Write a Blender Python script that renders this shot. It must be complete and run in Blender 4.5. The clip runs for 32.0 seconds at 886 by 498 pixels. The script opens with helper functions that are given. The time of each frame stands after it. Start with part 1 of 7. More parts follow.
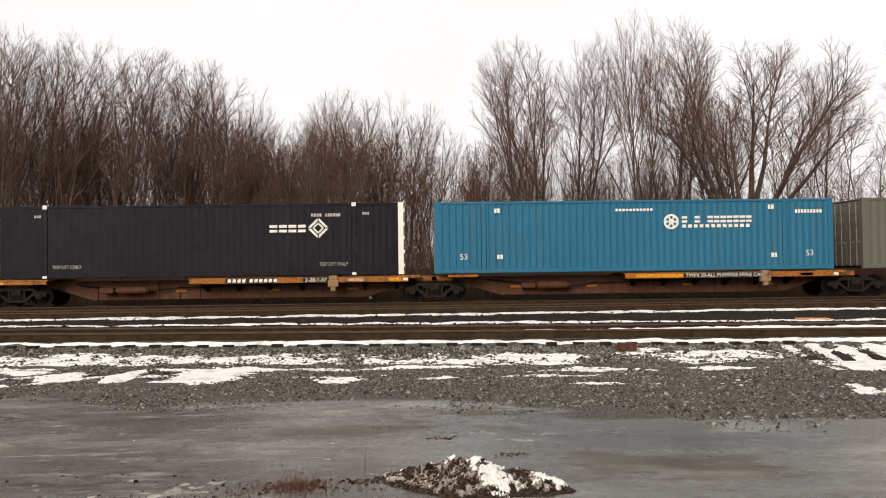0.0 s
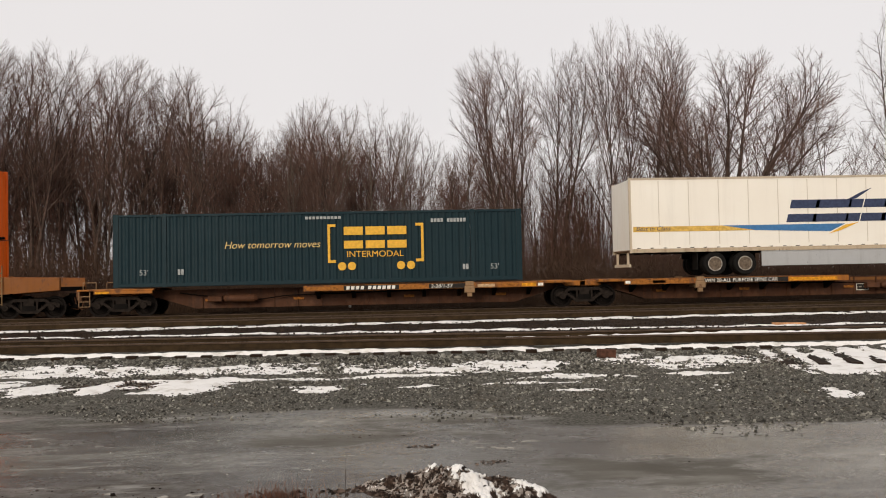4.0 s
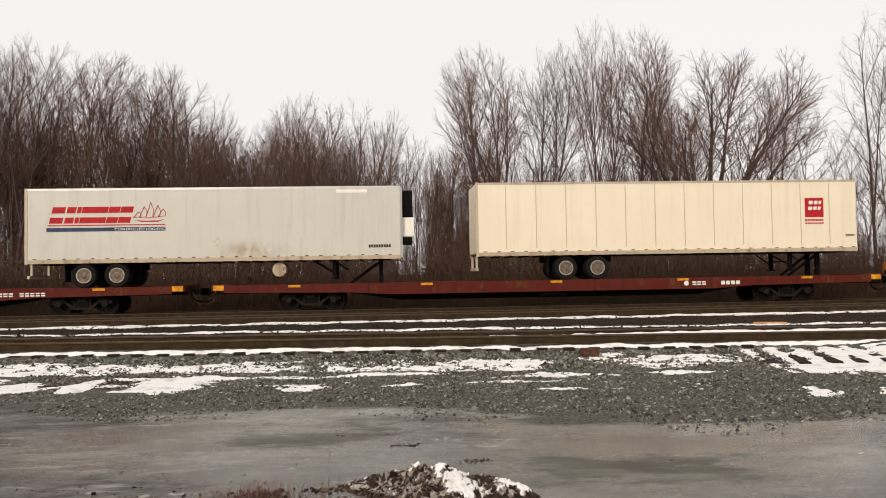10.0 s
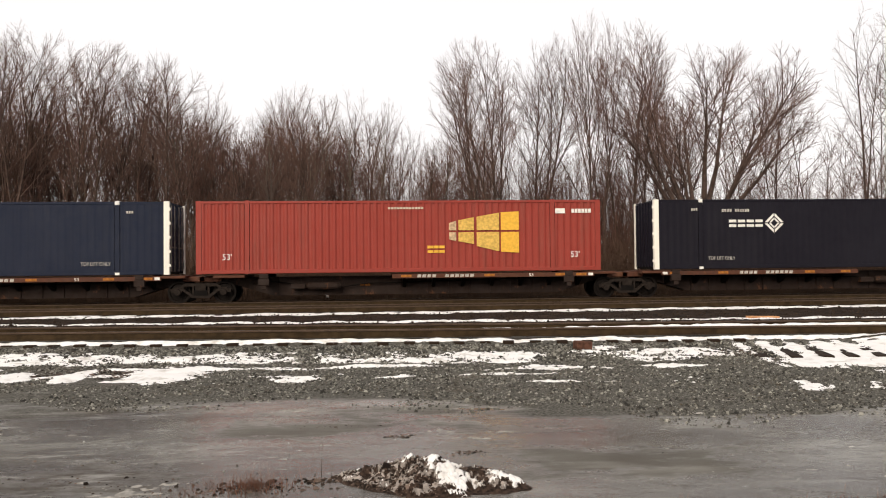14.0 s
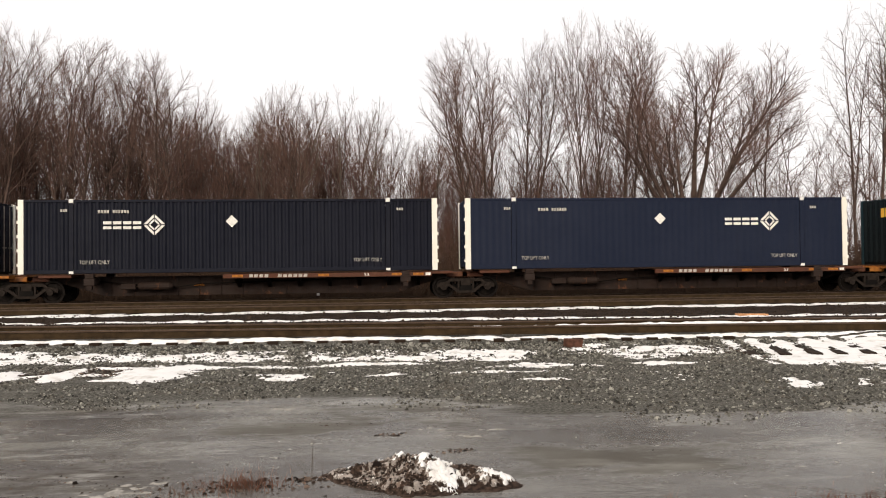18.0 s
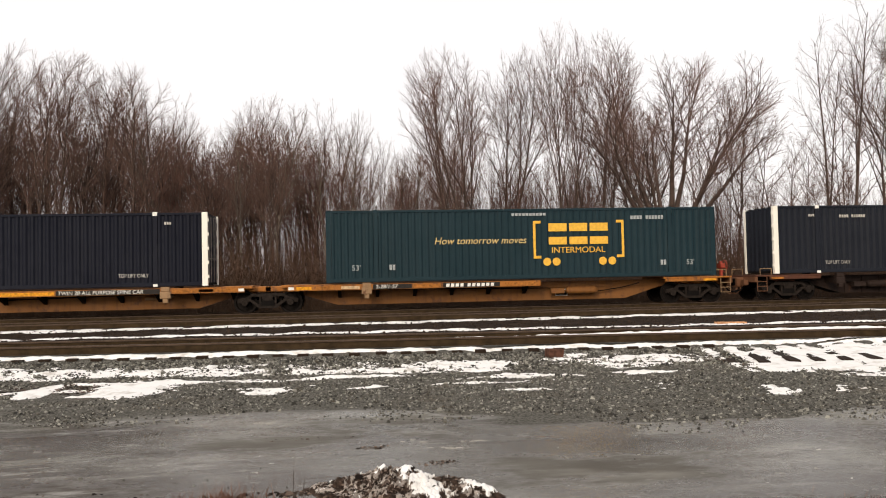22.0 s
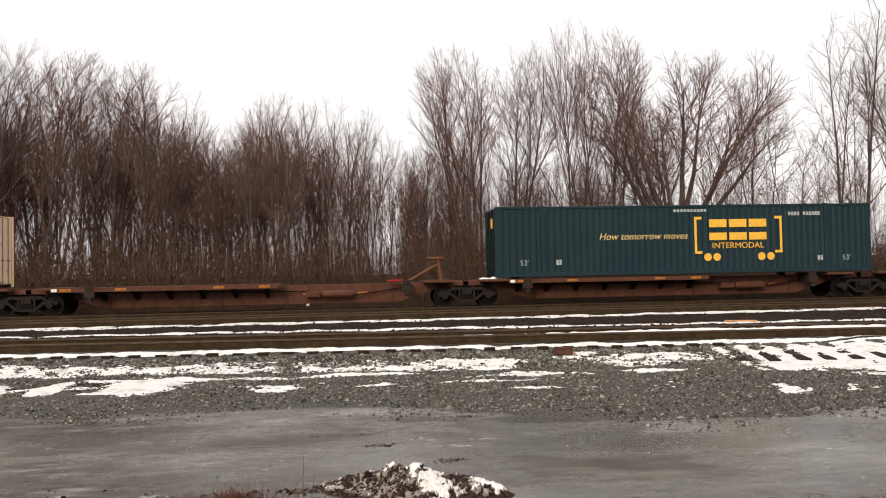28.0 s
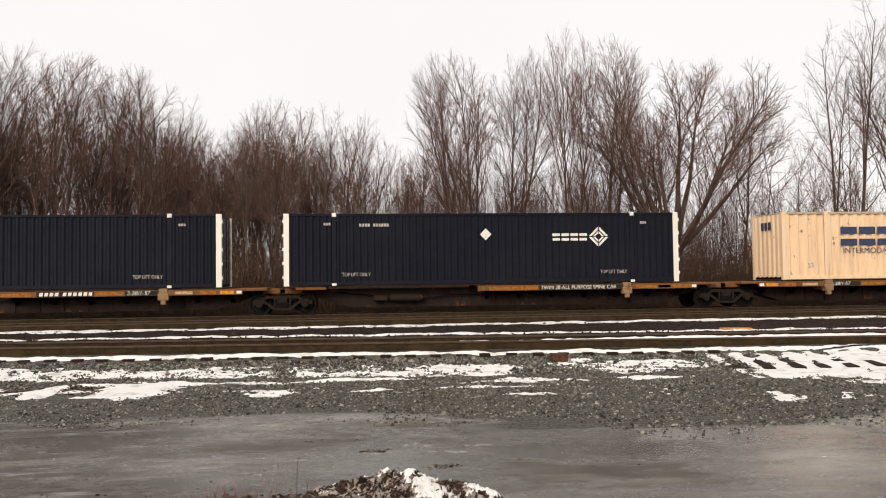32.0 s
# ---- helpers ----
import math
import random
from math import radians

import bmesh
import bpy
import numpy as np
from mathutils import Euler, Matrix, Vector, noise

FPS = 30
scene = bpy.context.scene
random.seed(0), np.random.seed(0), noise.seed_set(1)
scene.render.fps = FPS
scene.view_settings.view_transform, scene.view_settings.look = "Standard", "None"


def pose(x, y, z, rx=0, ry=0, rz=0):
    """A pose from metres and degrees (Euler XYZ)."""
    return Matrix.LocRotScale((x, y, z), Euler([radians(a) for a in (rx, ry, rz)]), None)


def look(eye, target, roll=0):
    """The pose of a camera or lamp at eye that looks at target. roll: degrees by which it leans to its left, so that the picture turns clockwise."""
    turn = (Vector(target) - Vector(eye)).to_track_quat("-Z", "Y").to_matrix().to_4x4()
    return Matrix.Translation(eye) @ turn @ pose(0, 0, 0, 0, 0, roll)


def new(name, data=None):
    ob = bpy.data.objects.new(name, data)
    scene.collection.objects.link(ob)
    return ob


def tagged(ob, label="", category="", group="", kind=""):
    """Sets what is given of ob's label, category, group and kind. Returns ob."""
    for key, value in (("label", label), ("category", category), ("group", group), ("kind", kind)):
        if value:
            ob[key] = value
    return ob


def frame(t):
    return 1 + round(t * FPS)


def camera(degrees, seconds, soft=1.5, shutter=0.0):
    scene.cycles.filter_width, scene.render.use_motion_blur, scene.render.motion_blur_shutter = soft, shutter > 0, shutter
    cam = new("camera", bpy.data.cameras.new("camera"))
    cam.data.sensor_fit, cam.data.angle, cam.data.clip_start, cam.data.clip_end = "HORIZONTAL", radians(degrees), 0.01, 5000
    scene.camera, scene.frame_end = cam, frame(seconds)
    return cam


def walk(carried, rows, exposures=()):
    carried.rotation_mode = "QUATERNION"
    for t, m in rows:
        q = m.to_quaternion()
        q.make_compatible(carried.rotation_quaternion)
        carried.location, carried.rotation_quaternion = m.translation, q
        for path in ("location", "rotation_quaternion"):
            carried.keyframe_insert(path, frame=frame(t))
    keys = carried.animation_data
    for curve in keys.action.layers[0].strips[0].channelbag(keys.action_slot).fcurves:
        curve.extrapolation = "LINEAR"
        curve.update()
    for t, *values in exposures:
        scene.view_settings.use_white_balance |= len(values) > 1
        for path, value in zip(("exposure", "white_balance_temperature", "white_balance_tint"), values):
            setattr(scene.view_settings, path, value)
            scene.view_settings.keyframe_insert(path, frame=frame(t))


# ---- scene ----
cam = camera(57.795, 32.0, soft=1.05)
EYE = Vector((0.0, 0.0, 1.37))


def aim(turn, tilt, lean):
    """The camera's pose on its spot: degrees to the right, upwards, and of roll."""
    a, b = radians(turn), radians(tilt)
    ahead = Vector((math.sin(a) * math.cos(b), math.cos(a) * math.cos(b), math.sin(b)))
    return look(EYE, EYE + ahead, lean)


walk(cam, [
    (0, aim(1.408, 1.348, -0.716)),
    (0.5, aim(1.589, 1.339, -0.748)),
    (1, aim(1.817, 1.404, -1.144)),
    (1.5, aim(2.109, 1.514, -1.198)),
    (2, aim(2.344, 1.614, -1.152)),
    (2.5, aim(2.527, 1.673, -0.835)),
    (3, aim(2.657, 1.789, -0.818)),
    (3.5, aim(2.760, 1.852, -1.034)),
    (5.5, aim(3.128, 2.040, -1.286)),
    (6, aim(3.373, 2.099, -1.126)),
    (6.5, aim(3.536, 2.112, -0.838)),
    (7, aim(3.642, 2.073, -0.392)),
    (7.5, aim(3.749, 2.057, -0.804)),
    (8, aim(3.816, 1.985, -0.807)),
    (8.5, aim(3.770, 1.962, -0.966)),
    (9, aim(3.744, 1.942, -0.944)),
    (9.5, aim(3.841, 1.889, -0.970)),
    (10, aim(3.995, 1.778, -0.951)),
    (10.5, aim(4.129, 1.632, -0.911)),
    (11, aim(4.201, 1.451, -0.760)),
    (11.5, aim(4.240, 1.351, -0.618)),
    (12, aim(4.310, 1.284, -0.637)),
    (12.5, aim(4.378, 1.239, -0.509)),
    (13, aim(4.401, 1.211, -0.460)),
    (13.5, aim(4.403, 1.216, -0.580)),
    (14, aim(4.414, 1.211, -0.587)),
    (14.5, aim(4.459, 1.193, -0.622)),
    (16.5, aim(4.603, 1.247, -0.433)),
    (17, aim(4.682, 1.202, -0.296)),
    (17.5, aim(4.883, 1.128, -0.384)),
    (18, aim(5.080, 1.068, -0.626)),
    (18.5, aim(5.305, 0.974, -0.841)),
    (19, aim(5.554, 0.928, -0.993)),
    (19.5, aim(5.893, 1.018, -1.317)),
    (20, aim(6.157, 1.243, -1.330)),
    (20.5, aim(6.270, 1.456, -0.908)),
    (21, aim(6.323, 1.685, -0.855)),
    (21.5, aim(6.392, 1.799, -1.007)),
    (22, aim(6.485, 1.850, -1.165)),
    (22.5, aim(6.617, 1.864, -0.864)),
    (23, aim(6.696, 1.825, -0.451)),
    (23.5, aim(6.690, 1.838, -0.291)),
    (24, aim(6.558, 1.768, -0.422)),
    (24.5, aim(6.336, 1.748, -0.558)),
    (25, aim(6.135, 1.685, -0.634)),
    (25.5, aim(5.970, 1.693, -0.757)),
    (27.5, aim(5.777, 1.694, -1.055)),
    (28, aim(5.822, 1.719, -1.123)),
    (28.5, aim(5.862, 1.772, -1.033)),
    (29, aim(5.860, 1.828, -0.947)),
    (29.5, aim(5.935, 1.902, -0.837)),
    (30, aim(5.920, 1.924, -0.824)),
    (30.5, aim(6.019, 1.967, -0.973)),
    (31, aim(6.035, 2.043, -0.903)),
    (31.5, aim(6.034, 2.101, -0.819)),
    (32, aim(6.119, 2.114, -0.730)),
], exposures=[(0, 0.23, 6680, 11), (1, 0.23, 6680, 11), (2, 0.22, 6680, 11), (3, -0.09, 6680, 11), (3.5, -0.1, 6680, 11), (5.5, 0.03, 6680, 11), (6, 0.03, 6680, 11), (7, 0.01, 6680, 11), (8, 0.06, 6680, 11), (9, 0.18, 6680, 11), (10, 0.10, 6680, 11), (11, 0.06, 6680, 11), (12, -0.08, 6680, 11), (13, 0.14, 6680, 11), (14, 0.28, 6680, 11), (17, 0.3, 6680, 11), (19, 0.3, 6680, 11), (21, 0.28, 6680, 11), (25, 0.28, 6680, 11), (28, 0.28, 6680, 11), (29, 0.1, 6680, 11), (30, -0.1, 6680, 11), (31, -0.12, 6680, 11), (32, 0.18, 6680, 11)])

# the train's way along its track, in metres, as a smooth curve over the clip
PACE = (260.993, 3.927, 2.240, -1.095, -1.465, 0.731)


def travel(t):
    u = (t - 16.0) / 16.0
    return sum(c * u ** (k + 1) for k, c in enumerate(PACE))


# ---- light ----
world = bpy.data.worlds.new("overcast_sky")
scene.world = world
world.use_nodes = True
wn, wl = world.node_tree.nodes, world.node_tree.links
sky = wn.new("ShaderNodeTexSky")
sky.sky_type, sky.sun_disc = "NISHITA", False
sky.sun_elevation, sky.sun_rotation = radians(26), radians(205)
sky.dust_density = 4.0
dim = wn.new("ShaderNodeMixRGB")
dim.blend_type = "MULTIPLY"
dim.inputs["Fac"].default_value = 1.0
dim.inputs["Color2"].default_value = (0.1, 0.1, 0.1, 1)
wl.new(sky.outputs["Color"], dim.inputs["Color1"])
# the cloud cover: an even sheet, slightly mottled
cloud_map = wn.new("ShaderNodeTexCoord")
cloud_noise = wn.new("ShaderNodeTexNoise")
cloud_noise.inputs["Scale"].default_value = 2.2
cloud_noise.inputs["Detail"].default_value = 3.0
wl.new(cloud_map.outputs["Generated"], cloud_noise.inputs["Vector"])
cloud = wn.new("ShaderNodeMixRGB")
cloud.inputs["Color1"].default_value = (0.925, 0.90, 0.905, 1)
cloud.inputs["Color2"].default_value = (1.01, 0.985, 0.98, 1)
wl.new(cloud_noise.outputs["Fac"], cloud.inputs["Fac"])
cover = wn.new("ShaderNodeMixRGB")
cover.inputs["Fac"].default_value = 0.88
wl.new(dim.outputs["Color"], cover.inputs["Color1"])
wl.new(cloud.outputs["Color"], cover.inputs["Color2"])
wl.new(cover.outputs["Color"], wn["Background"].inputs["Color"])
wn["Background"].inputs["Strength"].default_value = 0.97
sun = new("sun", bpy.data.lights.new("sun", "SUN"))
sun.data.energy, sun.data.angle, sun.data.color = 1.85, radians(25), (1.0, 0.89, 0.74)
sun.matrix_world = look((-14, -20, 16), (0, 10, 0))

# ---- materials ----


def node_material(name):
    m = bpy.data.materials.new(name)
    m.use_nodes = True
    return m, m.node_tree.nodes, m.node_tree.links, m.node_tree.nodes["Principled BSDF"]


def noise_node(n, l, scale, detail=4.0, stretch=(1, 1, 1), rough=0.55, space="Object"):
    co, mp, tx = n.new("ShaderNodeTexCoord"), n.new("ShaderNodeMapping"), n.new("ShaderNodeTexNoise")
    mp.inputs["Scale"].default_value = stretch
    tx.inputs["Scale"].default_value, tx.inputs["Detail"].default_value = scale, detail
    tx.inputs["Roughness"].default_value = rough
    l.new(co.outputs[space], mp.inputs["Vector"])
    l.new(mp.outputs["Vector"], tx.inputs["Vector"])
    return tx.outputs["Fac"]


def ramp(n, l, value, lo, hi, a=0.0, b=1.0):
    r = n.new("ShaderNodeMapRange")
    r.inputs["From Min"].default_value, r.inputs["From Max"].default_value = lo, hi
    r.inputs["To Min"].default_value, r.inputs["To Max"].default_value = a, b
    r.interpolation_type = "SMOOTHSTEP"
    l.new(value, r.inputs["Value"])
    return r.outputs["Result"]


def blend(n, l, fac, a, b, mode="MIX"):
    x = n.new("ShaderNodeMixRGB")
    x.blend_type = mode
    for sock, v in zip(("Fac", "Color1", "Color2"), (fac, a, b)):
        if isinstance(v, tuple):
            x.inputs[sock].default_value = (*v, 1)
        elif isinstance(v, (int, float)):
            x.inputs[sock].default_value = v
        else:
            l.new(v, x.inputs[sock])
    return x.outputs["Color"]


def times(n, l, a, b):
    x = n.new("ShaderNodeMath")
    x.operation = "MULTIPLY"
    for i, v in enumerate((a, b)):
        if isinstance(v, (int, float)):
            x.inputs[i].default_value = v
        else:
            l.new(v, x.inputs[i])
    return x.outputs["Value"]


def bump(n, l, p, height, strength, distance):
    b = n.new("ShaderNodeBump")
    b.inputs["Strength"].default_value, b.inputs["Distance"].default_value = strength, distance
    l.new(height, b.inputs["Height"])
    l.new(b.outputs["Normal"], p.inputs["Normal"])


def paint(name, colour, rough=0.45, dirt=0.35, grime=(0.10, 0.075, 0.055), rust=0.0, metal=0.0, fade=0.25, gloss=0.3, stain=None):
    """Weathered paint on metal: faded patches, rain streaks of grime, chips of rust, and one spill stain:
    stain = ((x, z, half width, half height), colour) on the thing's side."""
    m, n, l, p = node_material(name)
    pale = tuple(min(0.95, c * 1.22 + 0.012) for c in colour)
    base = blend(n, l, times(n, l, ramp(n, l, noise_node(n, l, 0.5, 5), 0.35, 0.75), fade), colour, pale)
    streaks = ramp(n, l, noise_node(n, l, 1.6, 6, (2.2, 2.2, 0.16), 0.65), 0.46, 0.78)
    col = blend(n, l, times(n, l, streaks, dirt), base, grime)
    spots = ramp(n, l, noise_node(n, l, 5.0, 7, (1, 1, 1), 0.7), 0.58, 0.72)
    col = blend(n, l, times(n, l, spots, dirt * 0.6), col, grime)
    if rust:
        chips = ramp(n, l, noise_node(n, l, 2.3, 8, (1, 1, 0.7), 0.72), 0.62 - 0.16 * rust, 0.7 - 0.1 * rust)
        col = blend(n, l, times(n, l, chips, 0.9), col, (0.105, 0.042, 0.018))
    if stain:
        (cx, cz, rx, rz), tint = stain
        co, mp, far_off = n.new("ShaderNodeTexCoord"), n.new("ShaderNodeMapping"), n.new("ShaderNodeVectorMath")
        far_off.operation = "LENGTH"
        mp.inputs["Location"].default_value, mp.inputs["Scale"].default_value = (-cx / rx, 0, -cz / rz), (1 / rx, 0, 1 / rz)
        l.new(co.outputs["Object"], mp.inputs["Vector"])
        l.new(mp.outputs["Vector"], far_off.inputs[0])
        blot = times(n, l, ramp(n, l, far_off.outputs["Value"], 1.0, 0.1), ramp(n, l, noise_node(n, l, 1.1, 7, (1.6, 1, 0.7), 0.7), 0.36, 0.66))
        col = blend(n, l, times(n, l, blot, 0.75), col, tint)
    l.new(col, p.inputs["Base Color"])
    p.inputs["Metallic"].default_value = metal
    p.inputs["Specular IOR Level"].default_value = gloss
    l.new(ramp(n, l, noise_node(n, l, 3.0, 5), 0.2, 0.8, rough - 0.1, rough + 0.2), p.inputs["Roughness"])
    bump(n, l, p, noise_node(n, l, 22.0, 4), 0.12, 0.01)
    return m


def plain(name, colour, rough=0.6, metal=0.0, vary=0.3, scale=9.0):
    m, n, l, p = node_material(name)
    dark = tuple(c * (1 - vary) for c in colour)
    light = tuple(min(1, c * (1 + vary)) for c in colour)
    l.new(blend(n, l, ramp(n, l, noise_node(n, l, scale, 5), 0.3, 0.7), dark, light), p.inputs["Base Color"])
    p.inputs["Roughness"].default_value, p.inputs["Metallic"].default_value = rough, metal
    p.inputs["Specular IOR Level"].default_value = 0.1
    bump(n, l, p, noise_node(n, l, scale * 6, 4), 0.25, 0.01)
    return m


POSTED_BLACK = paint("charcoal_container_paint", (0.0070, 0.0060, 0.0112), 0.5, 0.12, (0.03, 0.028, 0.026), gloss=0.16)
POSTED_BLUE = paint("navy_container_paint", (0.0080, 0.0092, 0.0162), 0.5, 0.14, (0.018, 0.018, 0.019), gloss=0.10)
POSTED_SLATE = paint("slate_navy_container_paint", (0.0120, 0.0142, 0.0205), 0.5, 0.16, (0.026, 0.026, 0.027), gloss=0.12)
POSTED_DEEP = paint("deep_navy_container_paint", (0.0075, 0.0122, 0.029), 0.5, 0.12, (0.026, 0.026, 0.028), gloss=0.16)
TEAL = paint("teal_container_paint", (0.012, 0.128, 0.225), 0.45, 0.22)
GREEN = paint("dark_green_container_paint", (0.0085, 0.0250, 0.0325), 0.5, 0.15, (0.03, 0.032, 0.03), gloss=0.16)
# GREEN again for the end walls, with their shade mixed into the colour
GREENEND = paint("grimy_shaded_green_end_paint", (0.0045, 0.0085, 0.0105), 0.55, 0.3, (0.012, 0.011, 0.01), gloss=0.12)
RED = paint("brick_red_container_paint", (0.26, 0.034, 0.022), 0.5, 0.25)
ORANGE = paint("orange_container_paint", (0.67, 0.110, 0.010), 0.5, 0.32, (0.24, 0.06, 0.018), rust=0.0, fade=0.25, gloss=0.12)
ORANGE_RED = paint("red_orange_container_paint", (0.62, 0.070, 0.006), 0.5, 0.25, (0.2, 0.045, 0.015), rust=0.0, fade=0.2, gloss=0.12)
LETTER = plain("worn_white_lettering", (0.42, 0.40, 0.36), 0.7, 0, 0.3)
SEAM = paint("grimy_trailer_seam", (0.50, 0.42, 0.315), 0.5, 0.5, (0.12, 0.08, 0.05))
SEAMPALE = paint("pale_trailer_seam", (0.62, 0.57, 0.48), 0.5, 0.3, (0.2, 0.15, 0.1))
TANRAIL = paint("dull_tan_rail", (0.46, 0.37, 0.26), 0.5, 0.6, (0.13, 0.08, 0.045), rust=0.3)
PALERAIL = paint("worn_pale_container_rail", (0.46, 0.23, 0.10), 0.5, 0.6, (0.12, 0.05, 0.02), rust=0.3)
DISCRIM = plain("pale_worn_wheel_rim", (0.36, 0.33, 0.29), 0.5, 0.2, 0.3)
SCRIPT = plain("faded_red_brown_lettering", (0.42, 0.065, 0.010), 0.6, 0, 0.3)
TANPATCH = paint("tan_patch_paint", (0.34, 0.17, 0.05), 0.6, 0.4)
REDRUST = paint("faded_red_brake_paint", (0.30, 0.045, 0.025), 0.65, 0.45, (0.07, 0.03, 0.02), rust=0.3)
HITCHRUST = paint("rusty_hitch_steel", (0.13, 0.055, 0.025), 0.7, 0.4, (0.03, 0.02, 0.012), rust=0.5)
OFFCUT = plain("red_brown_offcut_wood", (0.075, 0.036, 0.024), 0.9, 0, 0.4, 10)
LADDERTAN = paint("grimy_tan_ladder_paint", (0.20, 0.12, 0.05), 0.6, 0.5)
OCHRE = paint("ochre_post_paint", (0.64, 0.24, 0.03), 0.5, 0.2)
BEIGE = paint("cream_container_paint", (0.80, 0.585, 0.385), 0.5, 0.40, (0.36, 0.20, 0.11), rust=0.05)
GREYGREEN = paint("grey_green_container_paint", (0.11, 0.108, 0.09), 0.5, 0.4)
CREAM = paint("cream_trailer_skin", (0.80, 0.705, 0.55), 0.4, 0.14, (0.3, 0.24, 0.17))
WHITE = paint("white_trailer_skin", (0.84, 0.80, 0.72), 0.4, 0.10, (0.35, 0.32, 0.27))
SILVER = paint("dull_white_trailer_skin", (0.56, 0.545, 0.49), 0.4, 0.25, (0.27, 0.23, 0.17), stain=((1.3, 1.35, 1.9, 0.55), (0.30, 0.20, 0.10)))
GREYSKIN = paint("grey_trailer_skin", (0.42, 0.41, 0.36), 0.42, 0.14)
DOORDARK = paint("grimy_dark_trailer_door", (0.075, 0.066, 0.055), 0.55, 0.6, (0.02, 0.016, 0.012))
DOORGREY = paint("dull_grey_trailer_door", (0.17, 0.165, 0.145), 0.5, 0.3)
ALU = paint("bare_aluminium", (0.55, 0.55, 0.54), 0.35, 0.25, metal=0.7)
POSTWHITE = paint("white_corner_post_paint", (0.82, 0.79, 0.70), 0.5, 0.2, (0.3, 0.2, 0.12), rust=0.15)
CAR_YELLOW = paint("weathered_yellow_freight_car_paint", (0.32, 0.113, 0.015), 0.6, 0.85, (0.06, 0.027, 0.013), rust=0.8)
CAR_DULL = paint("grimy_dull_ochre_freight_car_paint", (0.17, 0.072, 0.022), 0.65, 0.75, (0.045, 0.024, 0.013), rust=0.6)
CAR_BROWN = paint("rusty_brown_freight_car_paint", (0.078, 0.026, 0.0125), 0.7, 0.6, (0.025, 0.016, 0.011), rust=0.5)
SILL_RUST = paint("rust_streaked_ochre_sill", (0.075, 0.027, 0.010), 0.65, 0.8, (0.035, 0.018, 0.011), rust=0.8)
SILL_OCHRE = paint("ochre_sill_paint", (0.20, 0.080, 0.018), 0.62, 0.6, (0.07, 0.03, 0.014), rust=0.5)
PEDESTAL = paint("grimy_tan_pedestal", (0.27, 0.165, 0.085), 0.65, 0.5, (0.06, 0.035, 0.02), rust=0.4)
# grimy brown steel, its colour lowered to carry the shade under the decks
SILL_DARK = paint("grimy_shade_dark_steel", (0.018, 0.0088, 0.0056), 0.75, 0.5, (0.015, 0.011, 0.009), rust=0.3)
WELL = paint("yellow_brown_well_car_paint", (0.205, 0.069, 0.0105), 0.55, 0.55, (0.09, 0.028, 0.01), rust=0.5)
FLATRED = paint("oxide_red_flat_car_paint", (0.090, 0.0125, 0.0070), 0.6, 0.75, (0.030, 0.012, 0.009), rust=0.4, gloss=0.12)
BLACKSTEEL = plain("black_grimy_steel", (0.0052, 0.0042, 0.0036), 0.75, 0.1)
TRUCKSTEEL = plain("brown_black_cast_steel", (0.020, 0.0150, 0.0122), 0.75, 0.1)
WHEELSTEEL = plain("dark_wheel_steel", (0.0095, 0.0072, 0.006), 0.6, 0.3)
RIM = plain("bright_wheel_rim", (0.34, 0.32, 0.29), 0.4, 0.8, 0.3)
RUBBER = plain("black_tyre_rubber", (0.0105, 0.0098, 0.0092), 0.85)
HUB = plain("dull_steel_wheel_disc", (0.15, 0.115, 0.085), 0.5, 0.3)
YELLOWMARK = plain("yellow_reflector", (0.60, 0.26, 0.02), 0.6, 0, 0.35)
PALEMARK = plain("worn_pale_reflector", (0.50, 0.36, 0.22), 0.7, 0, 0.35)
DULLMARK = plain("dull_orange_reflector", (0.30, 0.115, 0.025), 0.7, 0, 0.4)
DIMMARK = plain("grimy_white_lettering", (0.22, 0.19, 0.165), 0.7, 0, 0.3)
WHITEMARK = plain("white_lettering", (0.74, 0.73, 0.68), 0.6, 0, 0.12)
GREYMARK = plain("faded_grey_lettering", (0.33, 0.35, 0.35), 0.6, 0, 0.2)
GOLD = plain("golden_yellow_lettering", (0.74, 0.42, 0.06), 0.55, 0, 0.1)
SLOGAN = plain("pale_gold_lettering", (0.62, 0.46, 0.20), 0.55, 0, 0.15)
GOLDPALE = plain("faded_yellow_panes", (0.62, 0.40, 0.10), 0.6, 0, 0.2)
NAVYMARK = plain("navy_lettering", (0.045, 0.058, 0.11), 0.55, 0, 0.15)
BLACKMARK = plain("black_lettering", (0.025, 0.022, 0.02), 0.6, 0, 0.2)
REDMARK = plain("red_lettering", (0.42, 0.02, 0.025), 0.55, 0, 0.15)
BLUEMARK = plain("blue_stripe", (0.06, 0.18, 0.38), 0.5, 0, 0.1)
BROWNMARK = plain("dark_brown_shield", (0.09, 0.035, 0.012), 0.5, 0, 0.1)
GHOST = plain("faded_lettering_ghost", (0.50, 0.45, 0.34), 0.6, 0, 0.2)
RAILSTEEL = plain("brown_rusty_rail", (0.038, 0.0245, 0.0125), 0.8, 0.1, 0.35, 4)
RAILHEAD = plain("worn_rail_head", (0.075, 0.052, 0.037), 0.5, 0.5, 0.2, 3)
TIEWOOD = plain("weathered_tie_wood", (0.022, 0.0145, 0.0100), 0.9, 0, 0.4, 6)
BOARDWOOD = plain("pale_orange_plank_wood", (0.42, 0.22, 0.11), 0.85, 0, 0.35, 8)
BARK = plain("grey_brown_bark", (0.082, 0.056, 0.046), 0.9, 0, 0.35, 3)
TWIG = plain("brown_twigs", (0.135, 0.084, 0.068), 0.9, 0, 0.3, 0.6)
TWIGRED = plain("reddish_brown_twigs", (0.150, 0.082, 0.063), 0.9, 0, 0.3, 0.6)
